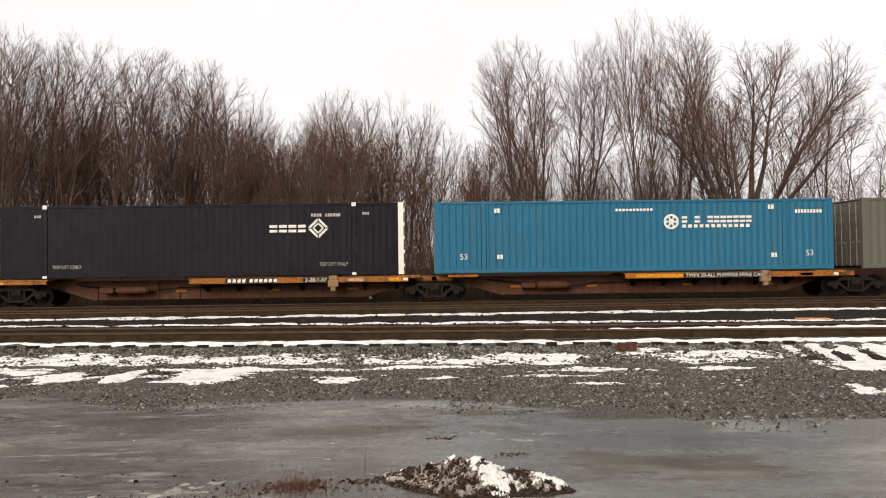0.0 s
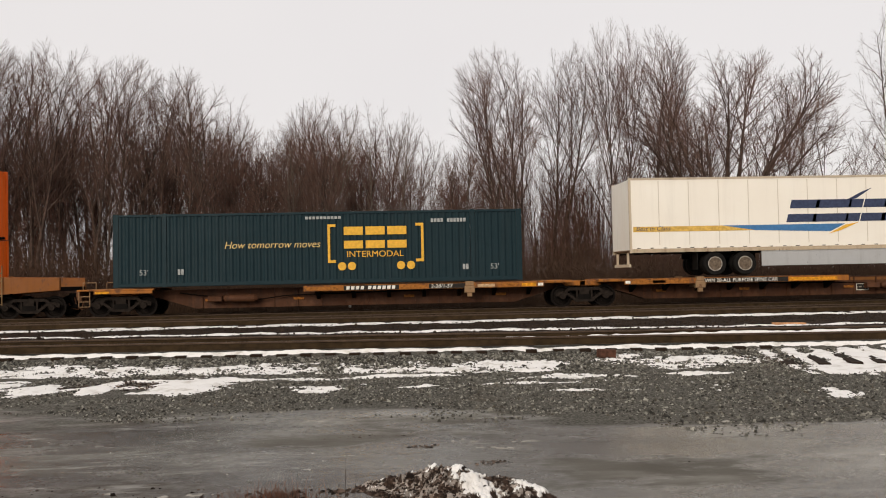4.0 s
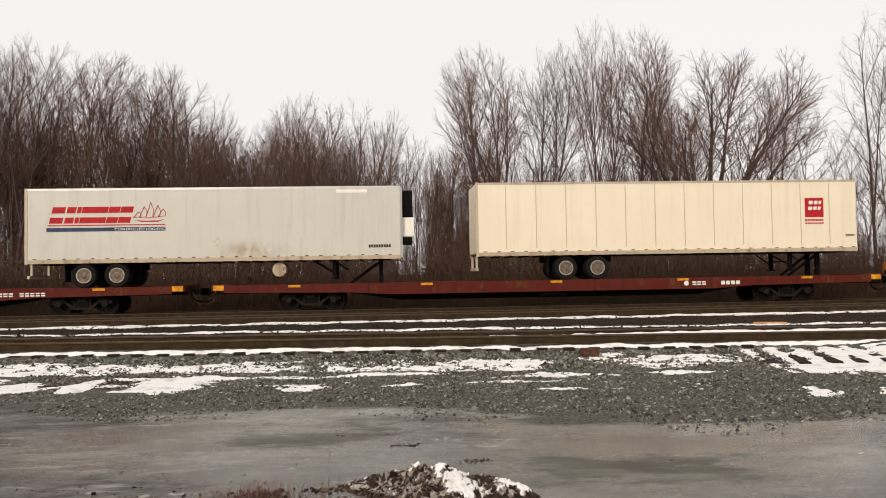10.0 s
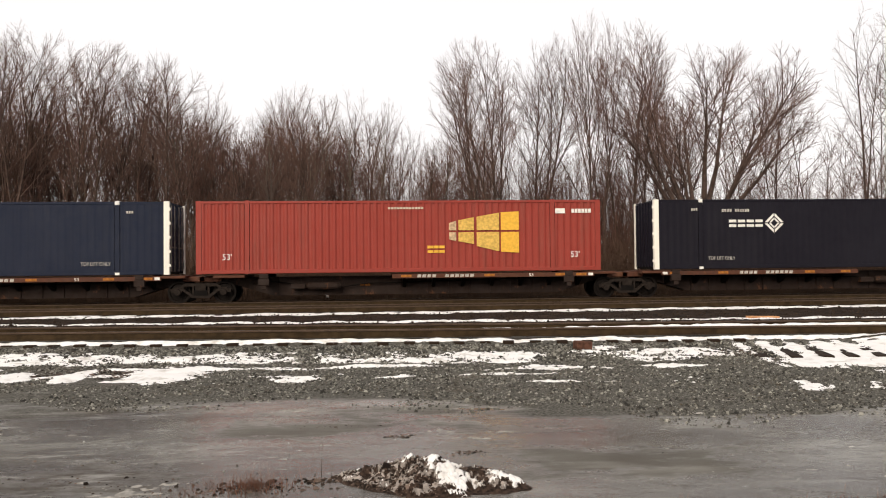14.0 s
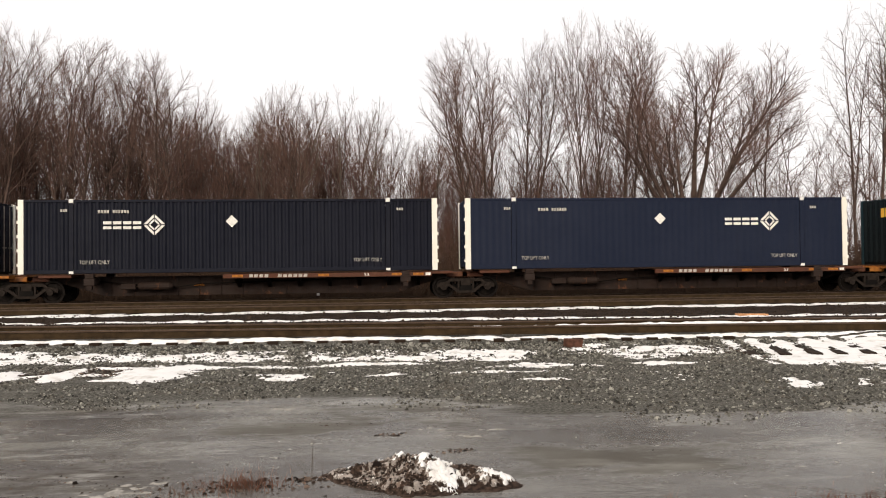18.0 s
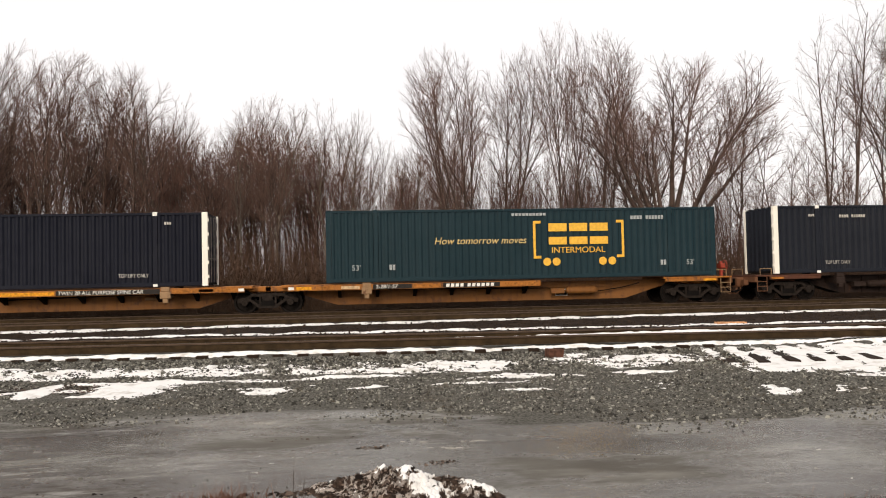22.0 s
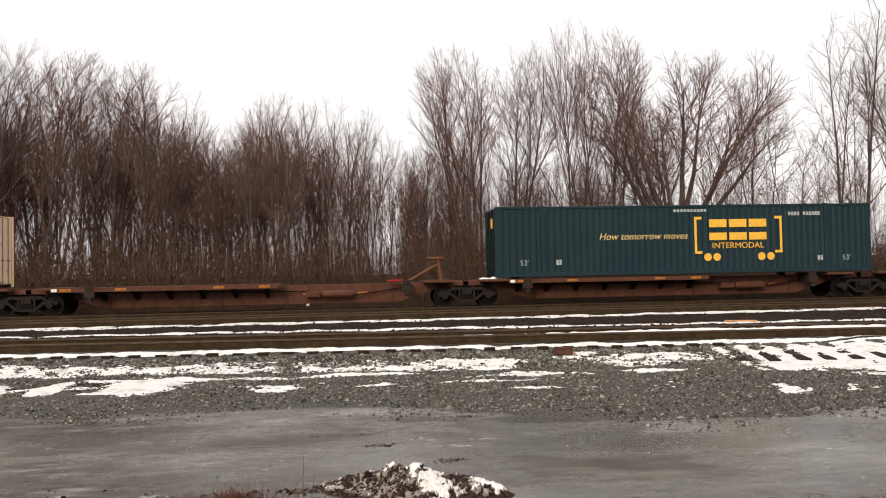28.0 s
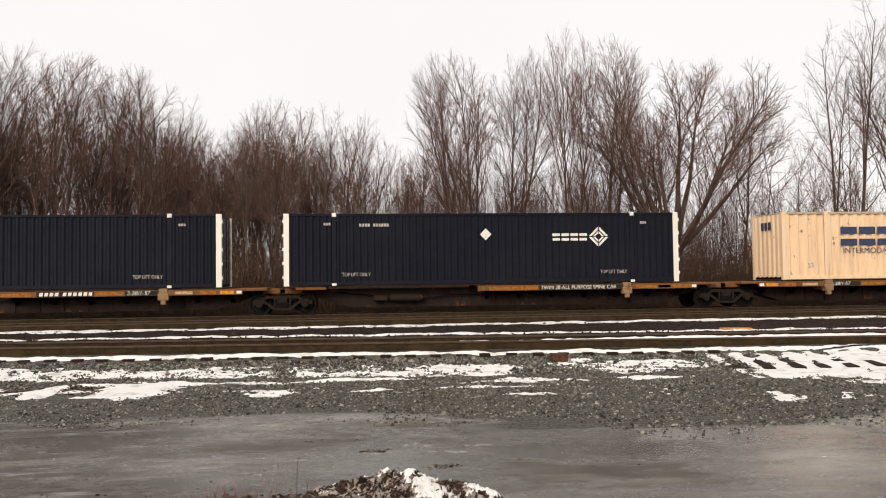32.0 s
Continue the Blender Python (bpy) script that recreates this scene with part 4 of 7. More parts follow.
def rim_mesh():
    bm = bmesh.new()
    for s in (-1, 1):
        ring = []
        for r, y in ((0.418, 0.056), (0.380, 0.056), (0.380, 0.05), (0.418, 0.05)):
            ring.append([bm.verts.new((r * math.cos(2 * math.pi * i / 28), s * (0.70 + y), r * math.sin(2 * math.pi * i / 28))) for i in range(28)])
        for a, b in zip(ring, ring[1:] + ring[:1]):
            for i in range(28):
                bm.faces.new((a[i], a[(i + 1) % 28], b[(i + 1) % 28], b[i]))
    return to_mesh(bm, "rim", RIM)


def frame_mesh():
    bm = bmesh.new()
    for s in (-1, 1):
        y0, y1 = sorted((s * 0.90, s * 1.02))
        # top chord dips to the pedestals, tension member below, columns between
        add_prism(bm, [(-1.16, 0.42), (-0.72, 0.46), (-0.62, 0.66), (0.62, 0.66), (0.72, 0.46), (1.16, 0.42), (1.18, 0.56), (0.80, 0.64), (0.62, 0.78), (-0.62, 0.78), (-0.80, 0.64), (-1.18, 0.56)], y0, y1)
        add_prism(bm, [(-0.74, 0.52), (-0.34, 0.20), (0.34, 0.20), (0.74, 0.52), (0.64, 0.56), (0.30, 0.32), (-0.30, 0.32), (-0.64, 0.56)], y0, y1)
        for x in (-0.33, 0.27):
            add_box(bm, x, x + 0.07, y0, y1, 0.28, 0.68)
        for x in (-1, 1):
            add_lathe(bm, [(0.12, -0.07), (0.13, -0.03), (0.13, 0.07)], (x * WB, s * 1.02, 0.43), 14)
            add_box(bm, x * WB - 0.15, x * WB + 0.15, y0, y1, 0.40, 0.62)
    add_box(bm, -0.2, 0.2, -1.06, 1.06, 0.5, 0.72)
    add_box(bm, -0.28, 0.28, -0.5, 0.5, 0.6, 0.8)
    return to_mesh(bm, "side_frame", TRUCKSTEEL)


def spring_mesh():
    bm = bmesh.new()
    ring = []
    for k in range(11):
        r = 0.27 if k % 2 else 0.24
        ring.append([bm.verts.new((c[0] * r, c[1] * 0.07, 0.30 + k * 0.021)) for c in ((-1, -1), (1, -1), (1, 1), (-1, 1))])
    for a, b in zip(ring, ring[1:]):
        for i in range(4):
            bm.faces.new((a[i], a[(i + 1) % 4], b[(i + 1) % 4], b[i]))
    return to_mesh(bm, "spring_nest", BLACKSTEEL)


WHEELSET, RIMS, FRAME, SPRINGS = wheel_mesh(), rim_mesh(), frame_mesh(), spring_mesh()


def brake_mesh():
    bm = bmesh.new()
    for x in (-0.42, 0.42):
        add_box(bm, x - 0.05, x + 0.05, -0.75, 0.75, 0.30, 0.42)
        for s in (-1, 1):
            add_box(bm, x - 0.03, x + 0.09, s * 0.7 - 0.05, s * 0.7 + 0.05, 0.28, 0.52)
    return to_mesh(bm, "brake_beam", BLACKSTEEL)


BRAKES = brake_mesh()


def truck(parent, x):
    t = part("truck", FRAME, None, parent, "dark cast steel truck side frames", at=(x, 0, 0))
    for s in (-0.97, 0.97):
        part("spring_nest", SPRINGS, None, t, at=(0, s, 0))
    part("brake_beam", BRAKES, None, t)
    for s in (-1, 1):
        w = part("wheelset", WHEELSET, None, t, "worn steel wheels on an axle", at=(s * WB, 0, 0.43))
        WHEELS.append((w, s))
        part("rim", RIMS, None, t, "bright worn wheel rim", at=(s * WB, 0, 0.43))
    return t


def coupler(parent, x, s):
    bm = bmesh.new()
    add_box(bm, *sorted((x, x + s * 0.62)), -0.11, 0.11, 0.70, 0.92)
    add_box(bm, *sorted((x + s * 0.45, x + s * 0.80)), -0.16, 0.16, 0.66, 0.96, 0.04)
    part("coupler", bm, BLACKSTEEL, parent)
    bm = bmesh.new()
    pts = [(x + s * 0.1, -0.45, 0.72), (x + s * 0.25, -0.45, 0.50), (x + s * 0.5, -0.4, 0.38), (x + s * 0.78, -0.3, 0.46)]
    for a, b in zip(pts, pts[1:]):
        add_rod(bm, a, b, 0.03, 6)
    part("air_hose", bm, BLACKSTEEL, parent, "hanging black air hose")
    bm = bmesh.new()
    pts = [(x + s * 0.15, -0.25, 0.80), (x + s * 0.22, -0.27, 0.46), (x + s * 0.42, -0.26, 0.30), (x + s * 0.66, -0.24, 0.36), (x + s * 0.8, -0.22, 0.55)]
    for a, b in zip(pts, pts[1:]):
        add_rod(bm, a, b, 0.026, 6)
    part("air_hose", bm, HITCHRUST, parent, "brown hanging air hose")


def car_end(u, x, sg, yellow, brake):
    """The fittings at a coupled end: grab irons, corner step, lamp-black draft gear, coupler, hoses and, at one end, the hand brake."""
    coupler(u, x + sg * 1.55, sg)
    edge = x + sg * 1.62
    box_part("end_beam", (*sorted((edge, edge - sg * 0.12)), -1.28, 1.28, 0.80, 1.02), HITCHRUST, u, "rusty end beam", 0.015)
    bm = bmesh.new()
    add_box(bm, *sorted((edge - sg * 0.05, edge + sg * 0.32)), -0.30, 0.30, 0.58, 1.0, 0.05)
    add_box(bm, *sorted((edge + sg * 0.02, edge + sg * 0.2)), -0.75, -0.42, 0.66, 0.9, 0.03)
    part("draft_gear", bm, HITCHRUST, u, "rusty draft gear housing")
    for y in (-1.3, 1.3):
        bm = bmesh.new()
        for f in (0.1, 0.52):
            add_rod(bm, (edge - sg * f, y, 0.42), (edge - sg * f, y, 1.0), 0.016, 6)
        for z in (0.42, 0.62, 0.82):
            add_rod(bm, (edge - sg * 0.1, y, z), (edge - sg * 0.52, y, z), 0.016, 6)
        part("corner_step", bm, PEDESTAL if yellow else HITCHRUST, u, "steel rod corner step")
        bm = bmesh.new()
        for f in (0.25, 0.75):
            add_rod(bm, (edge - sg * f, y * 0.97, 1.08), (edge - sg * f, y * 0.97, 1.36), 0.016, 6)
        add_rod(bm, (edge - sg * 0.25, y * 0.97, 1.36), (edge - sg * 0.75, y * 0.97, 1.36), 0.016, 6)
        part("grab_iron", bm, PEDESTAL, u, "bent rod grab iron")
    box_part("end_reflector", (*sorted((x + sg * 0.9, x + sg * 0.35)), -1.328, -1.32, 0.915, 1.005), YELLOWMARK if yellow else DULLMARK, u, "yellow reflector at the car's end")
    if sg > 0:
        bm = bmesh.new()
        add_box(bm, edge - 0.16, edge - 0.06, -0.55, -0.43, 1.08, 1.72, 0.02)
        add_box(bm, edge - 0.2, edge, -0.68, -0.3, 1.42, 1.62, 0.03)
        part("brake_stand", bm, brake, u, "worn hand brake stand")
        bm = bmesh.new()
        for k in range(16):
            a0, a1 = math.tau * k / 16, math.tau * (k + 1) / 16
            add_rod(bm, (edge + 0.05, -0.49 + 0.26 * math.cos(a0), 1.5 + 0.26 * math.sin(a0)), (edge + 0.05, -0.49 + 0.26 * math.cos(a1), 1.5 + 0.26 * math.sin(a1)), 0.018, 5)
        for k in range(4):
            a0 = math.tau * k / 4 + 0.4
            add_rod(bm, (edge + 0.02, -0.49, 1.5), (edge + 0.05, -0.49 + 0.26 * math.cos(a0), 1.5 + 0.26 * math.sin(a0)), 0.014, 5)
        part("brake_wheel", bm, brake, u, "worn hand brake wheel")


def cross_arm_mesh():
    """A bracket across the sill, deep in the middle and tapering to the deck's edges."""
    bm = bmesh.new()
    outline = [(-1.25, 0.90), (-0.38, 0.52), (0.38, 0.52), (1.25, 0.90), (1.25, 1.03), (-1.25, 1.03)]
    lo, hi = [bm.verts.new((-0.07, y, z)) for y, z in outline], [bm.verts.new((0.07, y, z)) for y, z in outline]
    for i in range(6):
        bm.faces.new((lo[i], lo[(i + 1) % 6], hi[(i + 1) % 6], hi[i]))
    bm.faces.new(lo[::-1])
    bm.faces.new(hi)
    return to_mesh(bm, "cross_arm", BLACKSTEEL)


def deck_marks(u, d0, d1, A, B, yellow, marks, seed, sill_y):
    """Lettering, number bars and reflectors along the deck's edge; the yellow cars carry more than the brown ones."""
    face, left_deck = -1.324, d0 - A < B - d1
    if yellow:
        w = d1 - d0
        at = (lambda x: d0 + x * w / 9.7) if left_deck else (lambda x: d1 - x * w / 9.7)

        def strip(name, x0, x1, z0, z1, material, label=""):
            p, q = sorted((at(x0), at(x1)))
            box_part(name, (p, q, face, -1.32, z0, z1), material, u, label)
        strip("reflector", 0.03, 0.24, 0.89, 1.0, WHITEMARK, "small white reflector")
        if marks == 2:
            strip("reflector", 0.3, 2.75, 0.88, 1.01, DULLMARK, "long dull yellow reflector strip")
            strip("reflector", 1.2, 1.75, 0.89, 1.0, PALEMARK, "worn pale reflector strip")
            strip("dark_panel", 3.2, 7.05, 0.86, 1.05, BLACKMARK)
            words("car_kind", "TWIN 28-ALL PURPOSE SPINE CAR", min(at(3.3), at(6.98)), 0.885, 0.15, WHITEMARK, u, face - 0.003, 0.1, 0.98)
            strip("reflector", 7.1, 9.2, 0.88, 1.01, YELLOWMARK if seed < 22 else DULLMARK, "long yellow reflector strip")
        else:
            strip("reflector", 0.33, 0.9, 0.88, 1.01, YELLOWMARK, "yellow reflector strip")
            strip("reflector", 1.05, 1.7, 0.88, 1.01, DULLMARK, "dull yellow reflector strip")
            strip("reflector", 2.0, 2.7, 0.89, 1.0, PALEMARK, "worn pale reflector strip")
            strip("dark_panel", 3.2, 4.68, 0.86, 1.05, BLACKMARK)
            strip("reflector", 4.75, 5.8, 0.88, 1.01, DULLMARK, "dull yellow reflector strip")
            strip("dark_panel", 5.88, 8.1, 0.86, 1.05, BLACKMARK)
            strip("reflector", 8.3, 9.6, 0.88, 1.01, DULLMARK, "dull yellow reflector strip")
            words("load_mark", "2-28/1-57", min(at(3.3), at(4.6)), 0.885, 0.15, WHITEMARK, u, face - 0.003, 0.15, 1.05)
            n0 = min(at(6.0), at(8.0))
            bars("number_strip", row_of(n0, 4, 0.19, 0.13) + row_of(n0 + 0.86, 6, 0.19, 0.13), 0.885, 1.02, WHITEMARK, u, face - 0.003, 0.15)
        if left_deck:
            # boxed notice on the bare sill
            x = d1 + 0.85
            box_part("notice_plate", (x, x + 0.52, sill_y - 0.012, sill_y, 0.40, 0.68), WHITEMARK, u, "black notice plate with a white edge")
            box_part("notice_field", (x + 0.03, x + 0.49, sill_y - 0.016, sill_y - 0.012, 0.43, 0.65), BLACKMARK, u)
            bars("notice_lines", [(x + 0.09, x + 0.22), (x + 0.28, x + 0.42)], 0.52, 0.58, DIMMARK, u, sill_y - 0.02)
            if seed < 6:
                box_part("paint_patch", (x - 0.25, x + 2.4, sill_y - 0.006, sill_y, 0.83, 0.95), SILL_OCHRE, u, "ochre paint patch on the sill")
                box_part("paint_patch", (x + 1.35, x + 2.4, sill_y - 0.006, sill_y, 0.36, 0.70), SILL_OCHRE, u, "ochre paint patch on the sill")
    else:
        repeat("reflector", DULLMARK, (0, 0.42, face, -1.32, 0.935, 1.035), [(d0 + 0.35, 0, 0), (d1 - 0.75, 0, 0), (d0 + (2.4 if left_deck else 3.7), 0, 0), (d0 + (6.1 if left_deck else 6.6), 0, 0)], u, "small yellow reflector")
        end = d0 + 0.05 if left_deck else d1 - 0.25
        box_part("reflector", (end, end + 0.2, face, -1.32, 0.93, 1.04), WHITEMARK, u, "small white reflector")
        if marks:
            m0 = d0 + (3.3 if left_deck else 1.0)
            bars("number_strip", row_of(m0, 4, 0.2, 0.14) + row_of(m0 + 1.12, 6, 0.2, 0.14), 0.925, 1.045, LETTER, u, face, 0.15)
            if marks == 3:
                words("length_mark", "53", m0 + 4.5, 0.925, 0.125, WHITEMARK, u, face - 0.003, 0, 1.2)
        repeat("reflector", DULLMARK, (0, 0.40, sill_y - 0.05, sill_y, 0.60, 0.68), [(x, 0, 0) for x in ((d1 + 0.9, d1 + 3.1, d1 + 5.0) if left_deck else (d0 - 1.3, d0 - 3.4, d0 - 5.5)) if A + 2.9 < x < B - 2.9], u, "grimy ochre reflector on the sill")


def spine_unit(label, a, b, deck, paint_deck, paint_sill, end_left=False, end_right=False, marks=0, seed=0):
    """One platform of a spine car between the truck centres a and b: a deep centre sill, a long runway deck
    over the span deck = (x0, x1), and short support arms elsewhere."""
    mid = (a + b) / 2
    u = thing("spine_car_platform", label, "rail car", "platforms of the train")
    A, B = a - mid, b - mid
    d0, d1 = deck[0] - mid, deck[1] - mid
    left, right = A - (1.55 if end_left else -0.55), B + (1.55 if end_right else -0.55)
    twin = seed < 6 or 13 < seed < 17 or seed > 21
    # fish-bellied centre sill
    bm = bmesh.new()
    s0, s1 = A + 1.25, B - 1.25
    add_prism(bm, [(left, 0.74), (s0, 0.70), (s0 + 1.5, 0.24), (s1 - 1.5, 0.24), (s1, 0.70), (right, 0.74), (right, 1.0), (left, 1.0)], -0.38, 0.38)
    part("centre_sill", bm, paint_sill, u)
    if paint_sill is SILL_OCHRE:
        box_part("sill_ledge", (s0 + 0.3, s1 - 0.3, -0.45, -0.38, 0.76, 0.80), paint_sill, u)
        box_part("sill_bracket", (s1 - 3.6, s1 - 3.15, -0.41, -0.38, 0.60, 0.70), PEDESTAL, u, "small tan bracket on the sill")
    else:
        repeat("sill_rib", paint_sill, (-0.02, 0.02, -0.43, -0.38, 0.26, 0.98), [(s0 + 1.3 + (s1 - s0 - 2.6) * (k + 0.5) / 14, 0, 0) for k in range(14)], u)
    # runway deck with a turned-down edge
    for s in (-1, 1):
        bm = bmesh.new()
        low = 0.85 if twin else 0.90
        ring = [(1.32, low), (1.32, 1.07), (0.55, 1.07), (0.55, 1.03), (1.25, 1.03), (1.25, low)]
        lo, hi = [bm.verts.new((d0, s * y, z)) for y, z in ring], [bm.verts.new((d1, s * y, z)) for y, z in ring]
        for i in range(6):
            bm.faces.new((lo[i], lo[(i + 1) % 6], hi[(i + 1) % 6], hi[i]))
        bm.faces.new(lo[::-1])
        bm.faces.new(hi)
        part("runway_deck", bm, paint_deck, u)
    arm = shared("cross_arm", cross_arm_mesh)
    for k in range(7):
        part("cross_arm", arm, None, u, "", (d0 + 0.5 + (d1 - d0 - 1.0) * k / 6, 0, 0))
    if seed < 6:
        repeat("reflector", DULLMARK, (0, 0.42, -0.447, -0.43, 0.52, 0.62), [(s0 + 1.9 + (s1 - s0 - 4.2) * f, 0, 0) for f in (0.0, 0.3, 0.68, 1.0)], u, "grimy ochre reflector on the sill")
    # container pedestals on posts
    for s in ((d0 + 3.1 if d0 - A < B - d1 else d1 - 3.0),) if twin else (-LIFT, LIFT):
        if A < s < B:
            bm = bmesh.new()
            add_box(bm, s - 0.16, s + 0.16, -1.36, -1.18, 0.94, 1.12, 0.02)
            add_box(bm, s - 0.20, s + 0.20, -1.37, -1.16, 0.66, 0.94, 0.03)
            add_box(bm, s - 0.09, s + 0.09, -1.36, -1.20, 0.50, 0.68, 0.02)
            add_box(bm, s - 0.12, s + 0.12, -1.18, 1.2, 0.70, 0.96)
            add_box(bm, s - 0.16, s + 0.16, 1.18, 1.36, 0.66, 1.12, 0.02)
            part("container_pedestal", bm, PEDESTAL if twin else SILL_DARK, u, "grimy folding container pedestal")
    # end supports over the trucks
    for x, e, sg in ((A, end_left, -1), (B, end_right, 1)):
        bm = bmesh.new()
        if e:
            add_box(bm, *sorted((x + sg * 1.6, x - sg * 1.35)), -1.3, 1.3, 1.02, 1.09, 0.015)
            add_box(bm, *sorted((x + sg * 0.95, x - sg * 1.3)), -1.32, -1.24, 0.90, 1.02, 0.01)
            add_box(bm, *sorted((x + sg * 0.95, x - sg * 1.3)), 1.24, 1.32, 0.90, 1.02, 0.01)
            add_box(bm, *sorted((x + sg * 0.5, x - sg * 0.5)), -0.7, 0.7, 0.80, 1.02, 0.02)
        else:
            add_box(bm, *sorted((x - sg * 0.55, x - sg * 1.75)), -1.28, 1.28, 0.98, 1.09, 0.02)
            add_box(bm, *sorted((x + sg * 0.1, x - sg * 0.75)), -0.75, 0.75, 0.84, 1.05, 0.03)
        part("end_platform", bm, paint_deck, u)
        if e:
            car_end(u, x, sg, twin, REDRUST if seed > 12 else HITCHRUST)
        if seed == 19 and sg < 0:
            for k, (dx, yy) in enumerate(((0.75, -0.95), (1.15, -1.05), (1.5, -0.9))):
                bm = bmesh.new()
                add_lathe(bm, [(0.05, -0.16), (0.2, -0.1), (0.24, 0.0), (0.17, 0.11), (0.04, 0.16)], (x - sg * dx, yy, 0), 10)
                for v in bm.verts:
                    v.co.z = 1.085 + max(v.co.z, -0.02) * (0.32 + 0.08 * k) + 0.012 * math.sin(v.co.x * 31 + k)
                part("snow_clump", bm, SNOW, u, "small clump of snow")
    # brake gear on the bare part of the sill
    gap = (s0 + 1.2, d0) if d0 - s0 > s1 - d1 else (d1, s1 - 1.2)
    g = (gap[0] + gap[1]) / 2
    bm = bmesh.new()
    add_rod(bm, (g - 0.75, -0.72, 0.62), (g + 0.35, -0.72, 0.62), 0.15, 12)
    add_rod(bm, (g - 0.85, -0.72, 0.62), (g - 0.75, -0.72, 0.62), 0.09, 12, 0.15)
    add_rod(bm, (g + 0.35, -0.72, 0.62), (g + 0.48, -0.72, 0.62), 0.15, 12, 0.08)
    add_box(bm, g - 1.5, g - 0.95, -0.8, -0.55, 0.5, 0.72, 0.03)
    add_rod(bm, (g - 1.0, -0.7, 0.6), (g - 0.8, -0.7, 0.62), 0.03, 6)
    part("air_reservoir", bm, paint_sill, u)
    bm = bmesh.new()
    pts = [(s0 + 0.9, -0.5, 0.88), (g - 1.6, -0.55, 0.74), (g, -0.6, 0.5), (g + 1.6, -0.55, 0.70), (s1 - 0.9, -0.5, 0.88)]
    for p, q in zip(pts, pts[1:]):
        add_rod(bm, p, q, 0.022, 5)
    part("brake_pipe", bm, BLACKSTEEL, u)
    deck_marks(u, d0, d1, A, B, twin, marks, seed, -0.38)
    return u


def hitch(u, x, lean):
    """The folding stand that carries a trailer's nose."""
    bm = bmesh.new()
    for s in (-0.4, 0.4):
        add_box(bm, x - 0.08, x + 0.08, s - 0.08, s + 0.08, 1.0, 2.02)
        add_rod(bm, (x, s, 1.95), (x + lean * 1.25, s * 0.8, 1.06), 0.06, 6)
    add_box(bm, x - 0.35, x + 0.35, -0.5, 0.5, 1.98, 2.06)
    part("trailer_hitch", bm, BLACKSTEEL, u, "raised trailer hitch stand")


def folded_hitch(u, x):
    """A trailer hitch left half raised: a leaning stand with a top plate and a long brace."""
    bm = bmesh.new()
    for s in (-0.32, 0.32):
        add_rod(bm, (x + 0.18, s, 1.08), (x, s, 1.95), 0.07, 6, 0.06)
        add_rod(bm, (x + 0.02, s, 1.75), (x - 1.15, s * 0.7, 1.1), 0.045, 6)
    add_box(bm, x - 0.40, x + 0.24, -0.45, 0.45, 1.95, 2.05, 0.02)
    part("trailer_hitch", bm, HITCHRUST, u, "rusty half-raised trailer hitch")
    bm = bmesh.new()
    add_box(bm, x - 2.1, x - 1.5, -1.1, -0.7, 1.08, 1.14, 0.02)
    part("hitch_latch", bm, REDMARK, u, "red painted latch plate")


